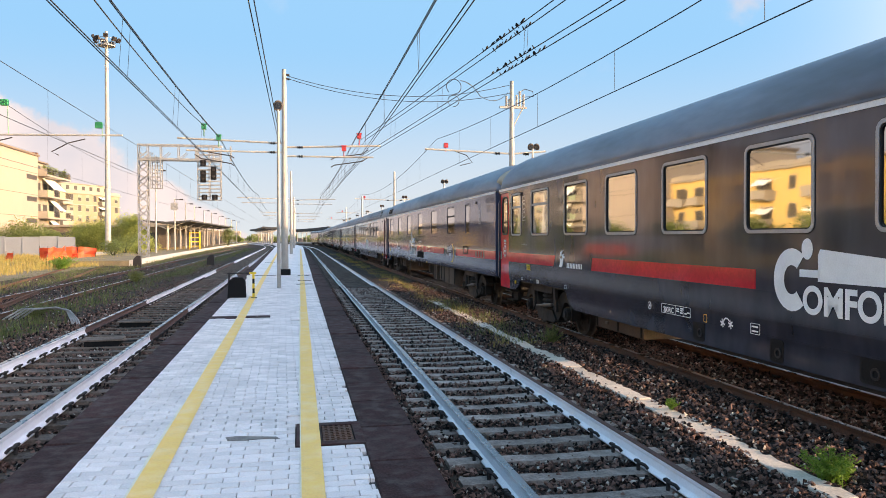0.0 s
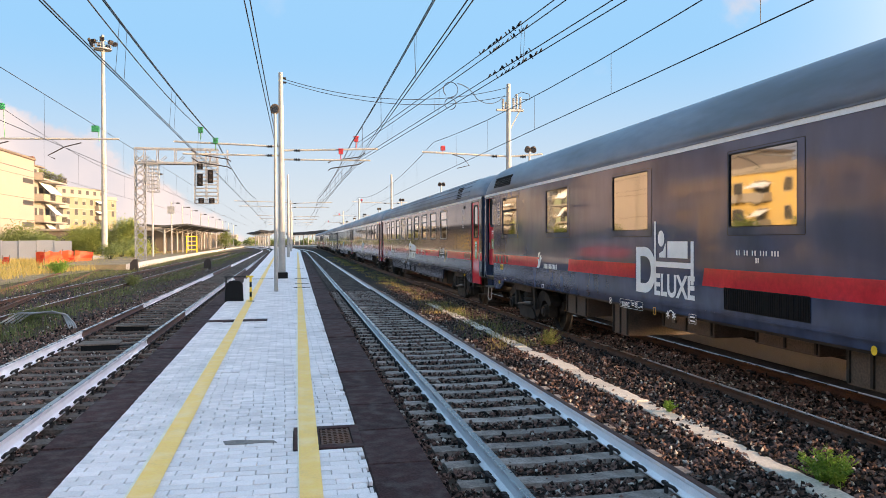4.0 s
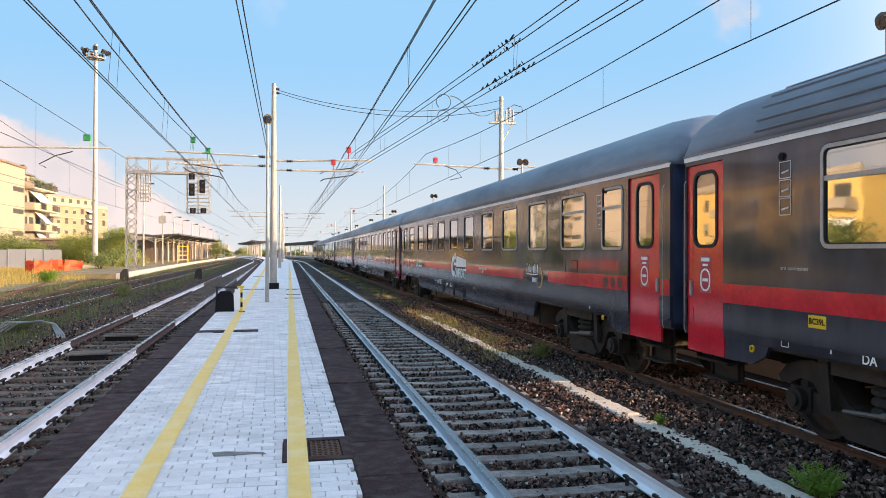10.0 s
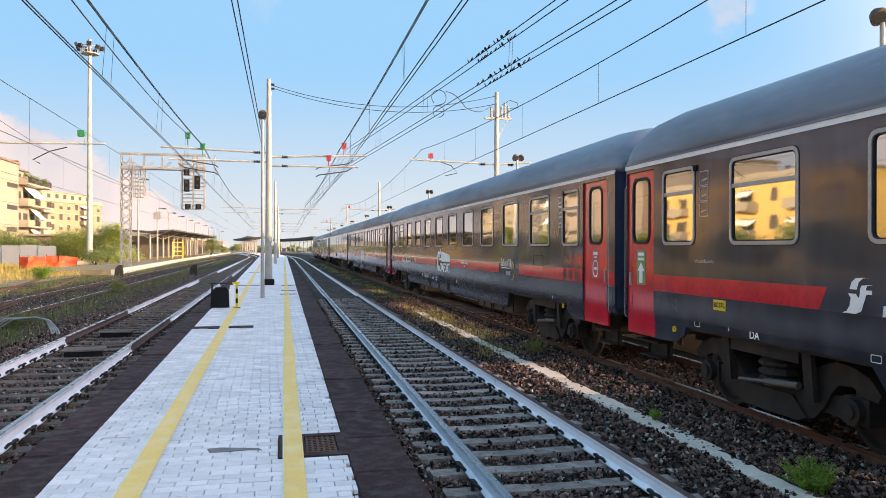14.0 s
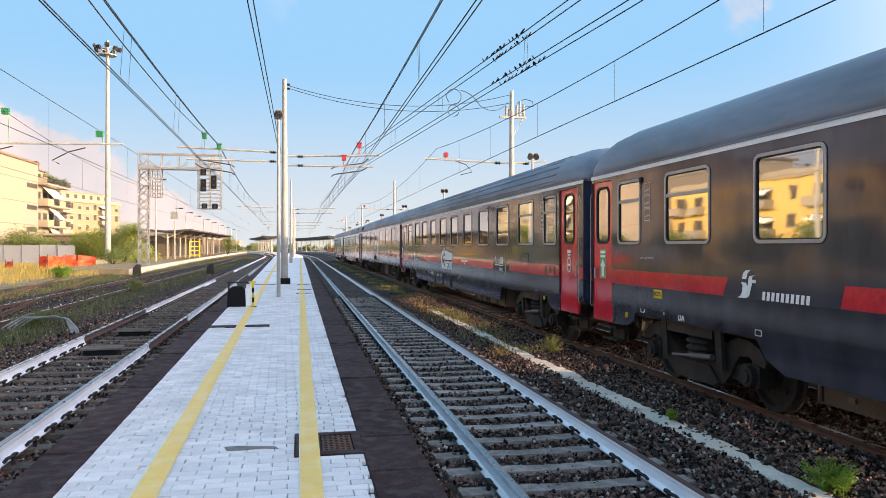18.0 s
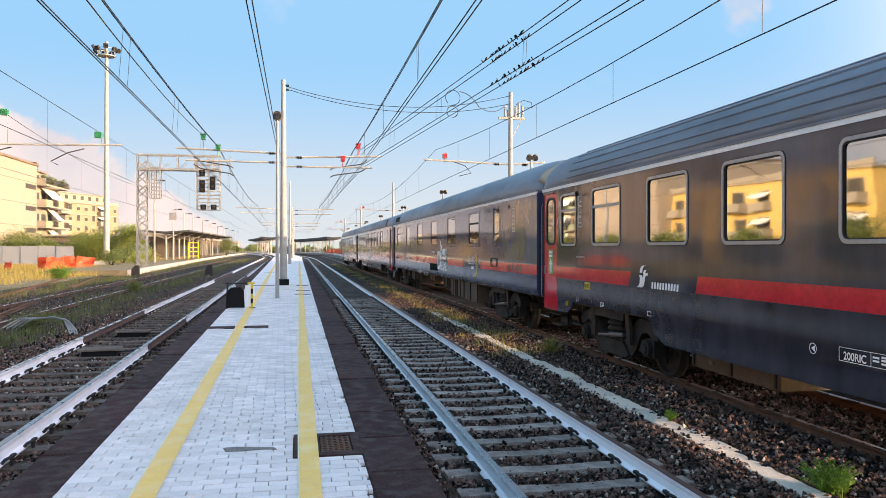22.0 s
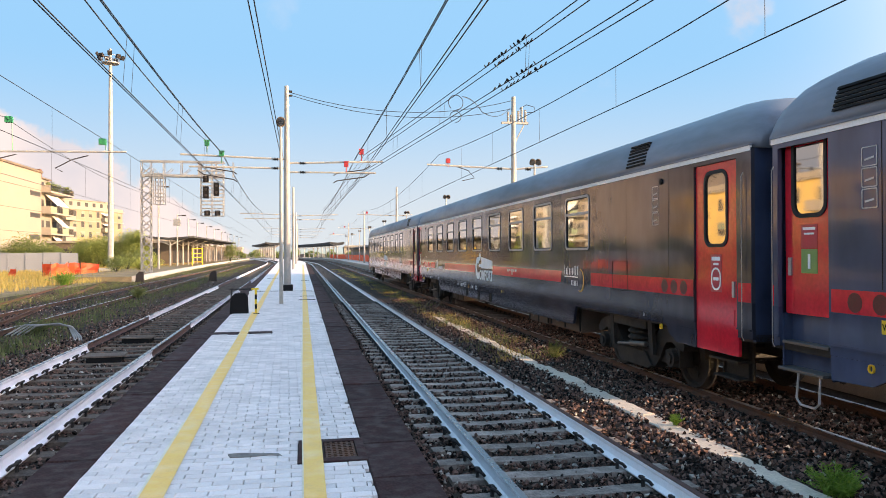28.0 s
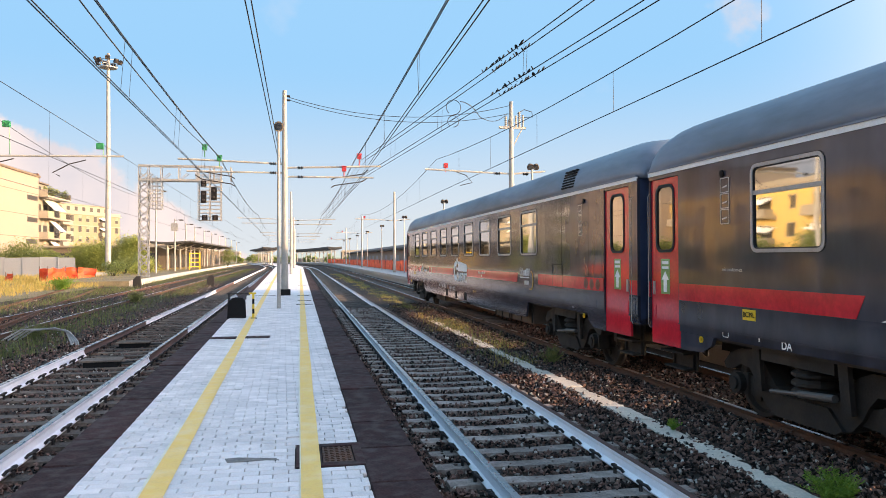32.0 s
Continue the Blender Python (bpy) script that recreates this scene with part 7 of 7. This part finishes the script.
def right_platform():
    rp = thing("far_platform", "concrete platform beyond the train with a pale edge", "platform", kind="structure")
    g = G()
    ys = (-20, 150, 180, 200, 220, 240, 260, 280, 300)
    g.loft([[(x + far_bend(y), y, z) for x, z in ((8.75, -0.4), (15.0, -0.4), (15.0, 0.45), (8.75, 0.45))] for y in ys])
    part("core", g, M["concrete"], rp)
    g = G()
    g.loft([[(x + far_bend(y), y, z) for x, z in ((8.6, 0.18), (9.0, 0.18), (9.0, 0.48), (8.6, 0.48))] for y in ys])
    part("edge", g, M["concrete"], rp, "pale concrete edge")
    return rp


right_platform()


def left_platform():
    ys = [58, 90, 120, 180, 264]
    f = lambda y: -12.0 - 0.045 * (y - 58) + 0.00008 * (y - 58) ** 2
    lp = thing("side_platform", "long low platform with a pale stone edge and weeds", "platform", kind="structure")
    g = G()
    g.loft([[(f(y) - 6, y, -0.2), (f(y) - 0.35, y, -0.2), (f(y) - 0.35, y, 0.42), (f(y) - 6, y, 0.42)] for y in ys])
    part("core", g, M["soil"], lp)
    g = G()
    g.loft([[(f(y) - 0.35, y, -0.2), (f(y), y, -0.2), (f(y), y, 0.45), (f(y) - 0.35, y, 0.45)] for y in ys])
    part("edge", g, M["concrete"], lp)
    for y in (88, 105, 118, 131, 148, 165, 185, 205, 228, 250):
        p = thing("platform_pole", "slim pale pole on the side platform", "pole", "poles on the side platform", at=pose(f(y) - 2.6, y, 0.42))
        g = G()
        h = 9.4 if y == 88 else 7.0
        g.rod((0, 0, 0), (0, 0, h), 0.11, 10, r2=0.08)
        part("pole", g, M["pale_paint"], p)
        g = G()
        g.beam((0, 0, h - 0.2), (0.9, 0, h - 0.1), 0.06, 0.06)
        g.box(0.6, 1.1, -0.12, 0.12, h - 0.25, h - 0.1)
        part("lamp_arm", g, M["iron"], p)
        if y == 105:
            g = G()
            g.box(-0.5, 0.4, -0.1, 0.1, h - 1.6, h - 0.6)
            part("sign_box", g, M["galv"], p)
    return lp


left_platform()


def long_shed():
    s = thing("goods_shed", "long low pale building with dark eaves beyond the train", "shed")
    g = G()
    g.box(19, 30, 40, 300, 0, 3.6)
    part("wall", g, M["cream_wall"], s)
    g = G()
    g.loft([[(18.0, y, 3.6), (18.0, y, 3.95), (24.5, y, 5.2), (31, y, 3.95), (31, y, 3.6)] for y in (39, 301)])
    part("roof", g, M["canopy"], s)
    for i in range(26):
        d = G()
        d.box(18.97, 19.0, 44 + i * 10, 48 + i * 10, 0.7, 2.6)
        part("door_opening", d, M["hoarding"], s)
    return s


long_shed()


def net_fence(label, pts, h, post=2.0, wavy=0.06, seed=1):
    """Orange plastic safety netting hung between posts."""
    nf = thing("safety_fence", label, "safety fence")
    rng = random.Random(seed)
    g = G()
    for (x0, y0), (x1, y1) in zip(pts, pts[1:]):
        n = max(2, int(math.hypot(x1 - x0, y1 - y0) / 0.5))
        nx, ny = -(y1 - y0), x1 - x0
        L = math.hypot(nx, ny)
        tops = [h * rng.uniform(0.82, 1.0) for _ in range(n + 1)]
        offs = [rng.uniform(-wavy, wavy) for _ in range(n + 1)]
        for i in range(n):
            for k in range(4):
                q = []
                for ii, kk in ((i, k), (i + 1, k), (i + 1, k + 1), (i, k + 1)):
                    f = ii / n
                    o = offs[ii] * math.sin(kk * 1.3)
                    q.append((x0 + (x1 - x0) * f + nx / L * o, y0 + (y1 - y0) * f + ny / L * o, 0.05 + tops[ii] * kk / 4))
                g.face(q)
    part("netting", g, M["net"], nf, "orange plastic netting")
    for x, y in pts:
        p = G()
        p.rod((x, y, 0), (x, y, h + 0.1), 0.025, 6)
        part("post", p, M["rust"], nf)
    return nf


net_fence("crumpled orange plastic netting by the sidings", [(-21.9, 69.0), (-21.0, 68.2), (-20.1, 70), (-19.2, 70.2), (-18.1, 71.7)], 1.35, wavy=0.2, seed=3)
net_fence("short piece of orange plastic netting", [(-24.9, 70), (-24.2, 69.6)], 0.9, wavy=0.2, seed=4)
ob = net_fence("long orange safety netting along the far platform", [(11.8 + far_bend(40 + 8 * i), 40 + 8 * i) for i in range(26)], 1.35, seed=5)
ob.location.z = 0.45


def hoarding():
    h = thing("site_hoarding", "plain grey hoarding of flat panels behind the sidings", "hoarding")
    for i in range(7):
        g = G()
        x = -36 + i * 1.75
        g.box(x, x + 1.735, 86 + 0.03 * (i % 2), 86.06 + 0.03 * (i % 2), 0.1, 2.22 + 0.03 * (i % 3))
        g.box(x + 0.02, x + 0.08, 85.96, 86.10, 0.1, 2.30)
        part("panel", g, M["hoarding"], h)
    g = G()
    g.box(-36, -20, 86.2, 86.4, 0.0, 0.6)
    part("kerb", g, M["concrete"], h)
    return h


hoarding()

# ---- plants ----


def shrub(name, label, x, y, z, size, count, leaf, mat_name, seed, trunk=True, category="shrub"):
    rng = random.Random(seed)
    s = thing(name, label, category, at=pose(x, y, z))
    if trunk:
        g = G()
        for k in range(5):
            a = k * 1.3
            tip = (size[0] * 0.6 * math.cos(a), size[1] * 0.6 * math.sin(a), size[2] * 1.2)
            g.rod((0.05 * math.cos(a), 0.05 * math.sin(a), 0), (tip[0] * 0.5, tip[1] * 0.5, tip[2] * 0.5), 0.06, 6, r2=0.04)
            g.rod((tip[0] * 0.5, tip[1] * 0.5, tip[2] * 0.5), tip, 0.04, 6, r2=0.015)
        part("trunk", g, M["bogie"], s)
    g = G()
    leaf_cloud(g, (0, 0, size[2] * 1.05), size, count, leaf, rng)
    part("crown", g, M[mat_name], s)
    return s


for i, (x, y, sx, sz, kind) in enumerate(((-34.5, 104, 2.6, 2.0, "leaf"), (-31.8, 103, 1.5, 1.5, "leaf"), (-29.5, 112, 2.4, 2.1, "leaf_light"), (-27.2, 110, 2.0, 2.2, "leaf_light"), (-23.6, 109, 1.7, 2.6, "leaf_light"), (-22.2, 108, 1.3, 2.6, "leaf_light"), (-38, 108, 2.4, 1.6, "leaf"))):
    shrub("shrub", "bushy green shrub in evening sun" if kind == "leaf_light" else "dark green bush behind the hoarding", x, y, 0.1, (sx, sx * 0.8, sz * 0.95), 9000, 0.115, kind, i)
for i, (x, y, r, h) in enumerate(((-40, 62, 3.5, 4.5), (-41, 48, 4, 4), (-42, 80, 3, 3.5), (-41, 30, 4.0, 4.5), (-41, 98, 3, 3.5), (-42, 12, 4, 4.5))):
    shrub("tree", "rounded dark green tree in front of the yellow houses", x, y, 0.1, (r, r, h * 0.55), 5000, 0.22, "leaf", 40 + i, category="tree")


def blades(name, label, spots, mat_name, h, w, rng, category="grass"):
    """Tufts of narrow blades: spots gives (x, y, z, spread, count, height factor)."""
    verts, faces = [], []
    for x, y, z, spread, count, k in spots:
        for _ in range(count):
            px, py = x + rng.gauss(0, spread), y + rng.gauss(0, spread)
            L = h * k * rng.uniform(0.4, 1.2)
            a = rng.uniform(0, 6.28)
            lean = L * rng.uniform(0.1, 0.6)
            dx, dy = math.cos(a), math.sin(a)
            ww = w * rng.uniform(0.6, 1.3)
            n = len(verts)
            verts += [(px - dy * ww, py + dx * ww, z), (px + dy * ww, py - dx * ww, z), (px + dx * lean * 0.4 + dy * ww * 0.7, py + dy * lean * 0.4 - dx * ww * 0.7, z + L * 0.6),
                      (px + dx * lean * 0.4 - dy * ww * 0.7, py + dy * lean * 0.4 + dx * ww * 0.7, z + L * 0.6), (px + dx * lean, py + dy * lean, z + L)]
            faces += [(n, n + 1, n + 2, n + 3), (n + 3, n + 2, n + 4)]
    g = G()
    g.v, g.f, g.m = verts, faces, [0] * len(faces)
    return thing(name, label, category, kind="stuff", g=g, material=M[mat_name])


for i, (x, y, sx, sz, kind) in enumerate(((-17.6, 76, 1.0, 0.7, "leaf"), (-16.8, 83, 0.8, 0.6, "leaf_light"), (-19.2, 88, 1.4, 1.0, "leaf"), (-18.0, 95, 1.2, 0.9, "leaf_light"), (-19.8, 100, 1.6, 1.3, "leaf"))):
    shrub("shrub", "low scrubby bush on the weedy side platform", x, y, 0.35, (sx, sx, sz), 1600, 0.085, kind, 90 + i)


def feathery(label, x, y, z, spread, tall, stems, mat_name, seed, size=1.0):
    """A weed of arching stems, each with many narrow leaflets."""
    rng = random.Random(seed)
    w = thing("weed_bush", label, "weed", at=pose(x, y, z))
    st, lf = G(), G()
    for _ in range(stems):
        a, lean = rng.uniform(0, 6.283), rng.uniform(0.15, 1.0)
        dx, dy, hh = math.cos(a) * spread * lean, math.sin(a) * spread * lean, tall * rng.uniform(0.55, 1.1) * (1.15 - 0.5 * lean)
        o = Vector((rng.gauss(0, spread * 0.2), rng.gauss(0, spread * 0.2), 0))
        p1, p2 = o + Vector((dx * 0.35, dy * 0.35, hh * 0.6)), o + Vector((dx, dy, hh))
        st.rod(o, p1, 0.0035 * size, 4, caps=False)
        st.rod(p1, p2, 0.0025 * size, 4, caps=False)
        for k in range(18):
            f = 0.25 + 0.75 * k / 17
            c = o.lerp(p1, f * 2) if f < 0.5 else p1.lerp(p2, f * 2 - 1)
            b = rng.uniform(0, 6.283)
            d = Vector((math.cos(b), math.sin(b), rng.uniform(0.2, 1.1))).normalized() * rng.uniform(0.03, 0.06) * size
            n = d.cross(Vector((rng.uniform(-1, 1), rng.uniform(-1, 1), 0.3))).normalized() * 0.0055 * size
            lf.face([c, c + d * 0.5 + n, c + d, c + d * 0.5 - n])
    part("stalk", st, M[mat_name], w)
    tagged(part("foliage", lf, M[mat_name], w), kind="stuff")
    return w


for i, (x, y, r, h) in enumerate(((-33, 330, 3.2, 2.2), (-27, 345, 2.6, 1.7), (-21, 352, 3.4, 1.9), (-12, 360, 3.0, 1.6), (-4, 372, 3.6, 1.8), (5, 380, 3.2, 1.5), (14, 372, 3.0, 1.8), (-40, 318, 2.6, 1.8), (23, 360, 2.4, 1.3))):
    shrub("tree", "low dark tree far beyond the station", x, y, 0.1, (r, r * 0.8, h), 700, 0.42, "leaf", 120 + i, category="tree")
shrub("tree", "slim dark green tree on the side platform", -15.2, 165, 0.4, (1.3, 1.3, 2.0), 3000, 0.12, "leaf", 60, category="tree")


def plants():
    rng = random.Random(12)
    dry = []
    for _ in range(2600):
        y = rng.uniform(42, 150)
        x = rng.uniform(-34, -14.5 - 0.04 * (y - 52)) if y > 52 else rng.uniform(-30, -15.5)
        dry.append((x, y, 0.08, 0.40, 24, rng.uniform(0.5, 1.1)))
    low = []
    for _ in range(1500):
        y = 14 + 130 * rng.random() ** 1.4
        x = rng.choice((rng.gauss(-6.3 - 0.02 * y, 0.5), rng.gauss(-10.6 - 0.03 * y, 1.0), rng.uniform(-13.5, -5.4) - 0.02 * y))
        if -10.3 < x < -7.2 and rng.random() < 0.5:
            continue
        low.append((x, y, 0.02, 0.28, 22, rng.uniform(0.5, 1.4)))
    blades("dry_grass", "tall dry yellow grass in evening sun", dry, "dry_grass", 0.50, 0.011, rng)
    blades("weeds", "low green and brown weeds between the sidings", low, "weed", 0.22, 0.007, rng)
    mid = []
    for _ in range(110):
        y = 15 + 90 * rng.random() ** 1.3
        mid.append((rng.gauss(4.75, 0.3), y, -0.2, 0.16, 26, rng.uniform(0.5, 1.2)))
    blades("dry_weeds", "dry yellow weeds in the ballast between the tracks", mid, "dry_grass", 0.15, 0.007, rng)
    green = [(rng.gauss(4.95, 0.28), 15.5 + 90 * rng.random() ** 1.4, -0.2, 0.24, 55, rng.uniform(0.4, 1.5)) for _ in range(85)]
    blades("green_weeds", "small green weeds in the ballast between the tracks", green, "weed_light", 0.15, 0.006, rng)
    feathery("bright green feathery weed at the edge of the ballast", 4.86, 6.05, -0.22, 0.30, 0.30, 95, "fern", 77)
    feathery("grey-green feathery weed growing in the ballast", 5.25, 15.1, -0.22, 0.26, 0.42, 60, "weed_light", 78)
    feathery("small yellow-green weed in the trough", 4.76, 8.95, -0.17, 0.09, 0.13, 22, "fern", 79)
    feathery("bushy green weed among the sidings", -15.2, 52.0, 0.05, 0.9, 0.9, 90, "fern", 80, 3.0)
    feathery("green weed between the sidings", -6.9, 21.0, 0.0, 0.5, 0.4, 70, "weed", 81, 1.4)
    feathery("green weed between the sidings", -7.6, 37.0, 0.0, 0.5, 0.6, 70, "weed_light", 82, 1.8)



plants()

# ---- loose ballast ----


def loose_ballast():
    rng = np.random.default_rng(5)

    def between(x0, x1, y0, y1, z, power=2.0, start=None, mid=0.0):
        def place(n):
            x = rng.uniform(x0, x1, n)
            y = y0 + (y1 - y0) * rng.uniform(0, 1, n) ** power
            zz = z + rng.normal(0, 0.014, n)
            pts = np.stack([x, y, zz], -1)
            if start is None:
                pts[:, 2] += 0.07 * np.clip((x - 4.95) / 0.5, 0, 1)
                return pts[(np.abs(x - 4.66 + 0.03 * np.sin(y * 2.3)) > 0.11 + 0.05 * np.sin(y * 5.1)) | (y > 17) | (rng.uniform(0, 1, n) < 0.05)]
            # the sleepers' tops stay mostly clear of stones
            off = np.abs((y - start + 0.2975) % 0.595 - 0.2975)
            return pts[(off > 0.125) | (rng.uniform(0, 1, n) < 0.10) | (np.abs(x - mid) > 1.18)]
        return place

    beds = (("right", 40000, between(1.04, 4.5, 3.5, 34, -0.205, start=-4.0, mid=2.6)), ("middle", 26000, between(4.2, 6.0, 4.5, 36, -0.19)), ("train", 9000, between(6.0, 7.6, 4.5, 24, -0.2)),
            ("left", 34000, between(-5.6, -2.1, 5.0, 38, 0.036, start=-2.0, mid=-3.7)), ("siding", 16000, between(-13, -5.6, 12, 60, 0.04)))
    for i, (n, count, place) in enumerate(beds):
        me = stones(count, place, (0.013, 0.033), rng, 0.85)
        me.materials.append(M["stone"])
        me.materials.append(M["pale_stone"])
        pick = np.repeat(rng.uniform(0, 1, len(me.polygons) // 8) < 0.075, 8).astype(int)
        me.polygons.foreach_set("material_index", pick.tolist())
        ob = new("ballast_stones", me)
        tagged(ob, "loose dark broken ballast stones between the sleepers", "ballast", kind="stuff")


loose_ballast()

# ---- small things on and beside the platform ----


def drain_grate():
    d = thing("drain_cover", "rusty perforated drain grate in a worn stone frame", "drain cover")
    g = G()
    z = PLAT_Z + 0.002
    for a, b2, c, e in ((-0.04, 0.54, 6.28, 6.38), (-0.04, 0.54, 6.93, 7.02), (-0.04, 0.18, 6.38, 6.93), (0.46, 0.54, 6.38, 6.93)):
        g.box(a, b2, c, e, z - 0.05, z, c=0.004)
    part("frame", g, M["basalt"], d)
    g = G()
    for i in range(9):
        y = 6.40 + i * 0.058
        g.box(0.19, 0.45, y, y + 0.022, z - 0.03, z - 0.006)
    for i in range(6):
        x = 0.19 + i * 0.048
        g.box(x, x + 0.02, 6.39, 6.92, z - 0.03, z - 0.008)
    part("grating", g, M["rust"], d)
    return d


drain_grate()


def slot_cover():
    s = thing("channel_cover", "dark stone channel cover set across the paving", "channel cover")
    for a, b2 in ((-1.92, -1.31), (-1.29, -0.95), (-0.93, -0.67)):
        g = G()
        g.box(a, b2, 16.64, 17.02, PLAT_Z - 0.04, PLAT_Z + 0.003, c=0.004)
        part("slab", g, M["basalt"], s)


slot_cover()


def paving_slots():
    for y, a, b2 in ((28.2, -0.14, 0.46), (30.6, -0.10, 0.44), (34.8, -0.12, 0.42), (35.0, -2.18, -1.10), (53.0, -2.4, -1.70), (48.0, -0.10, 0.40)):
        g = G()
        g.box(a, b2, y - 0.12, y + 0.12, PLAT_Z - 0.02, PLAT_Z + 0.010, c=0.003)
        thing("channel_cover", "narrow dark stone channel cover in the paving", "channel cover", "narrow channel covers", g=g, material=M["basalt"])


paving_slots()


def track_boxes():
    """Low wooden-lidded cable boxes between the rails beside the platform."""
    for x, y, turn in ((-3.66, 15.0, 4), (-3.72, 18.1, -3)):
        tb = thing("track_box", "weathered wooden-lidded cable box between the rails", "cable box", "cable boxes in the track", at=pose(x, y, 0.06, 0, 0, turn))
        g = G()
        g.box(-0.30, 0.30, -0.22, 0.22, 0.0, 0.10)
        part("body", g, M["black"], tb)
        for k in range(3):
            g = G()
            g.box(-0.36, 0.36, -0.25 + k * 0.17, -0.09 + k * 0.17, 0.10, 0.13, c=0.004)
            part("plank", g, M["old_sleeper"], tb)
        g = G()
        g.path([(0.3, 0.1, 0.04), (0.6, 0.25, 0.03), (0.9, 0.15, 0.06), (1.05, 0.1, 0.03)], 0.015, 6)
        part("cable", g, M["rubber"], tb)


track_boxes()


def repair(x0, y0, pts):
    g = G()
    g.loft([[(x0 + a, y0 + b2, PLAT_Z - 0.01) for a, b2 in pts], [(x0 + a, y0 + b2, PLAT_Z + 0.006) for a, b2 in pts]])
    return thing("paving_patch", "rough grey mortar patch in the brick paving", "paving patch", kind="structure", g=g, material=M["mortar"])


repair(-0.41, 6.60, [(-0.23, 0.05), (-0.20, -0.06), (-0.05, -0.07), (0.12, -0.05), (0.23, -0.08), (0.20, -0.01), (0.02, 0.03), (-0.12, 0.07)])


def end_barrier():
    """A low black board hung in a tubular frame with a yellow and black post."""
    eb = thing("platform_barrier", "black board in a frame with a yellow-black striped post", "barrier", at=pose(-2.02, 22.0, PLAT_Z))
    for k in range(5):
        g = G()
        g.box(0.67, 0.73, -0.03, 0.03, k * 0.14, (k + 1) * 0.14)
        part("post_band", g, M["black" if k % 2 else "yellow"], eb)
    g = G()
    g.box(0.63, 0.80, -0.06, 0.06, 0.0, 0.02)
    part("foot_plate", g, M["iron"], eb)
    g = G()
    g.beam((0.0, 0, 0), (0.03, 0, 0.70), 0.05, 0.05)
    part("post", g, M["iron"], eb)
    g = G()
    pts = [(-0.02, 0.02), (0.50, 0.02), (0.48, 0.50), (0.40, 0.60), (0.12, 0.60), (0.02, 0.50)]
    g.loft([[(a, y, c) for a, c in pts] for y in (-0.05, 0.02)])
    part("board", g, M["black"], eb)
    g = G()
    g.box(0.51, 0.665, 0.0, 0.012, 0.06, 0.66)
    part("plate", g, M["white"], eb, "white plate")
    g = G()
    g.beam((-0.03, 0, 0.715), (0.60, 0, 0.715), 0.05, 0.035)
    part("top_rail", g, M["iron"], eb)
    g = G()
    g.beam((0.58, 0, 0.72), (0.78, 0, 0.72), 0.06, 0.05)
    part("rail_end", g, M["yellow"], eb, "yellow rail end")
    return eb


end_barrier()


def conduits():
    cb = thing("cable_conduits", "grey plastic conduits looping out of the weeds", "conduit")
    for i in range(4):
        g = G()
        d = i * 0.13
        g.path([(-7.0 - d, 20.5, 0.02), (-6.6 - d, 20.3 + d, 0.28), (-6.0 - d * 0.6, 20.0 + d, 0.36 - 0.02 * i), (-5.55 - d * 0.5, 19.6 + d, 0.30), (-5.25 - d * 0.4, 19.2, 0.1), (-5.15 - d * 0.4, 19.0, -0.05)], 0.022, 6)
        part("conduit", g, M["galv"], cb)
    return cb


conduits()
for x, y, h in ((-11.2, 55.0, 0.85), (-6.6, 58.0, 0.8)):
    g = G()
    g.loft([[(x - 0.28, y, 0), (x + 0.28, y, 0), (x + 0.28, y + 0.3, 0), (x - 0.28, y + 0.3, 0)], [(x - 0.25, y, h * 0.7), (x + 0.25, y, h * 0.7), (x + 0.25, y + 0.3, h * 0.7), (x - 0.25, y + 0.3, h * 0.7)], [(x - 0.02, y, h), (x + 0.22, y, h), (x + 0.22, y + 0.3, h), (x - 0.02, y + 0.3, h)]])
    thing("ground_signal", "squat dark ground signal among the sidings", "ground signal", g=g, material=M["iron"])


def work_platform():
    """A yellow wheeled work platform on the side platform."""
    d = thing("work_platform", "yellow tubular work platform on the side platform", "work platform", at=pose(-14.9, 112, 0.42, 0, 0, 10))
    for x in (-0.7, 0.7):
        for y in (-0.6, 0.6):
            g = G()
            g.beam((x, y, 0), (x, y, 2.5), 0.10, 0.10)
            part("post", g, M["yellow"], d)
    for z in (0.5, 1.1, 1.7, 2.4):
        g = G()
        for y in (-0.6, 0.6):
            g.beam((-0.75, y, z), (0.75, y, z), 0.09, 0.09)
        for x in (-0.7, 0.7):
            g.beam((x, -0.6, z), (x, 0.6, z), 0.09, 0.09)
        part("ring_frame", g, M["yellow"], d)
    g = G()
    g.box(-0.68, 0.68, -0.58, 0.58, 1.12, 1.18)
    part("deck", g, M["yellow"], d)
    return d


work_platform()


# ---- what moves ----


def motions():
    times = [0.5 * i for i in range(65)]
    fine = [0.1 * i for i in range(321)]
    for k, (co, wheels) in enumerate(COACHES, 1):
        y0 = 26.4 * (k - 0.5) - 6.451
        ways = [(t, y0 - gone(t)) for t in times]
        walk(co, [(t, pose(TRAIN_X + far_bend(y), y, 0, 0, 0, math.degrees(0.0018 * max(0.0, y - 180)))) for t, y in ways])
        for ws, y in wheels:
            walk(ws, [(t, pose(0, y, 0.46, math.degrees(gone(t) / 0.46))) for t in fine])


motions()
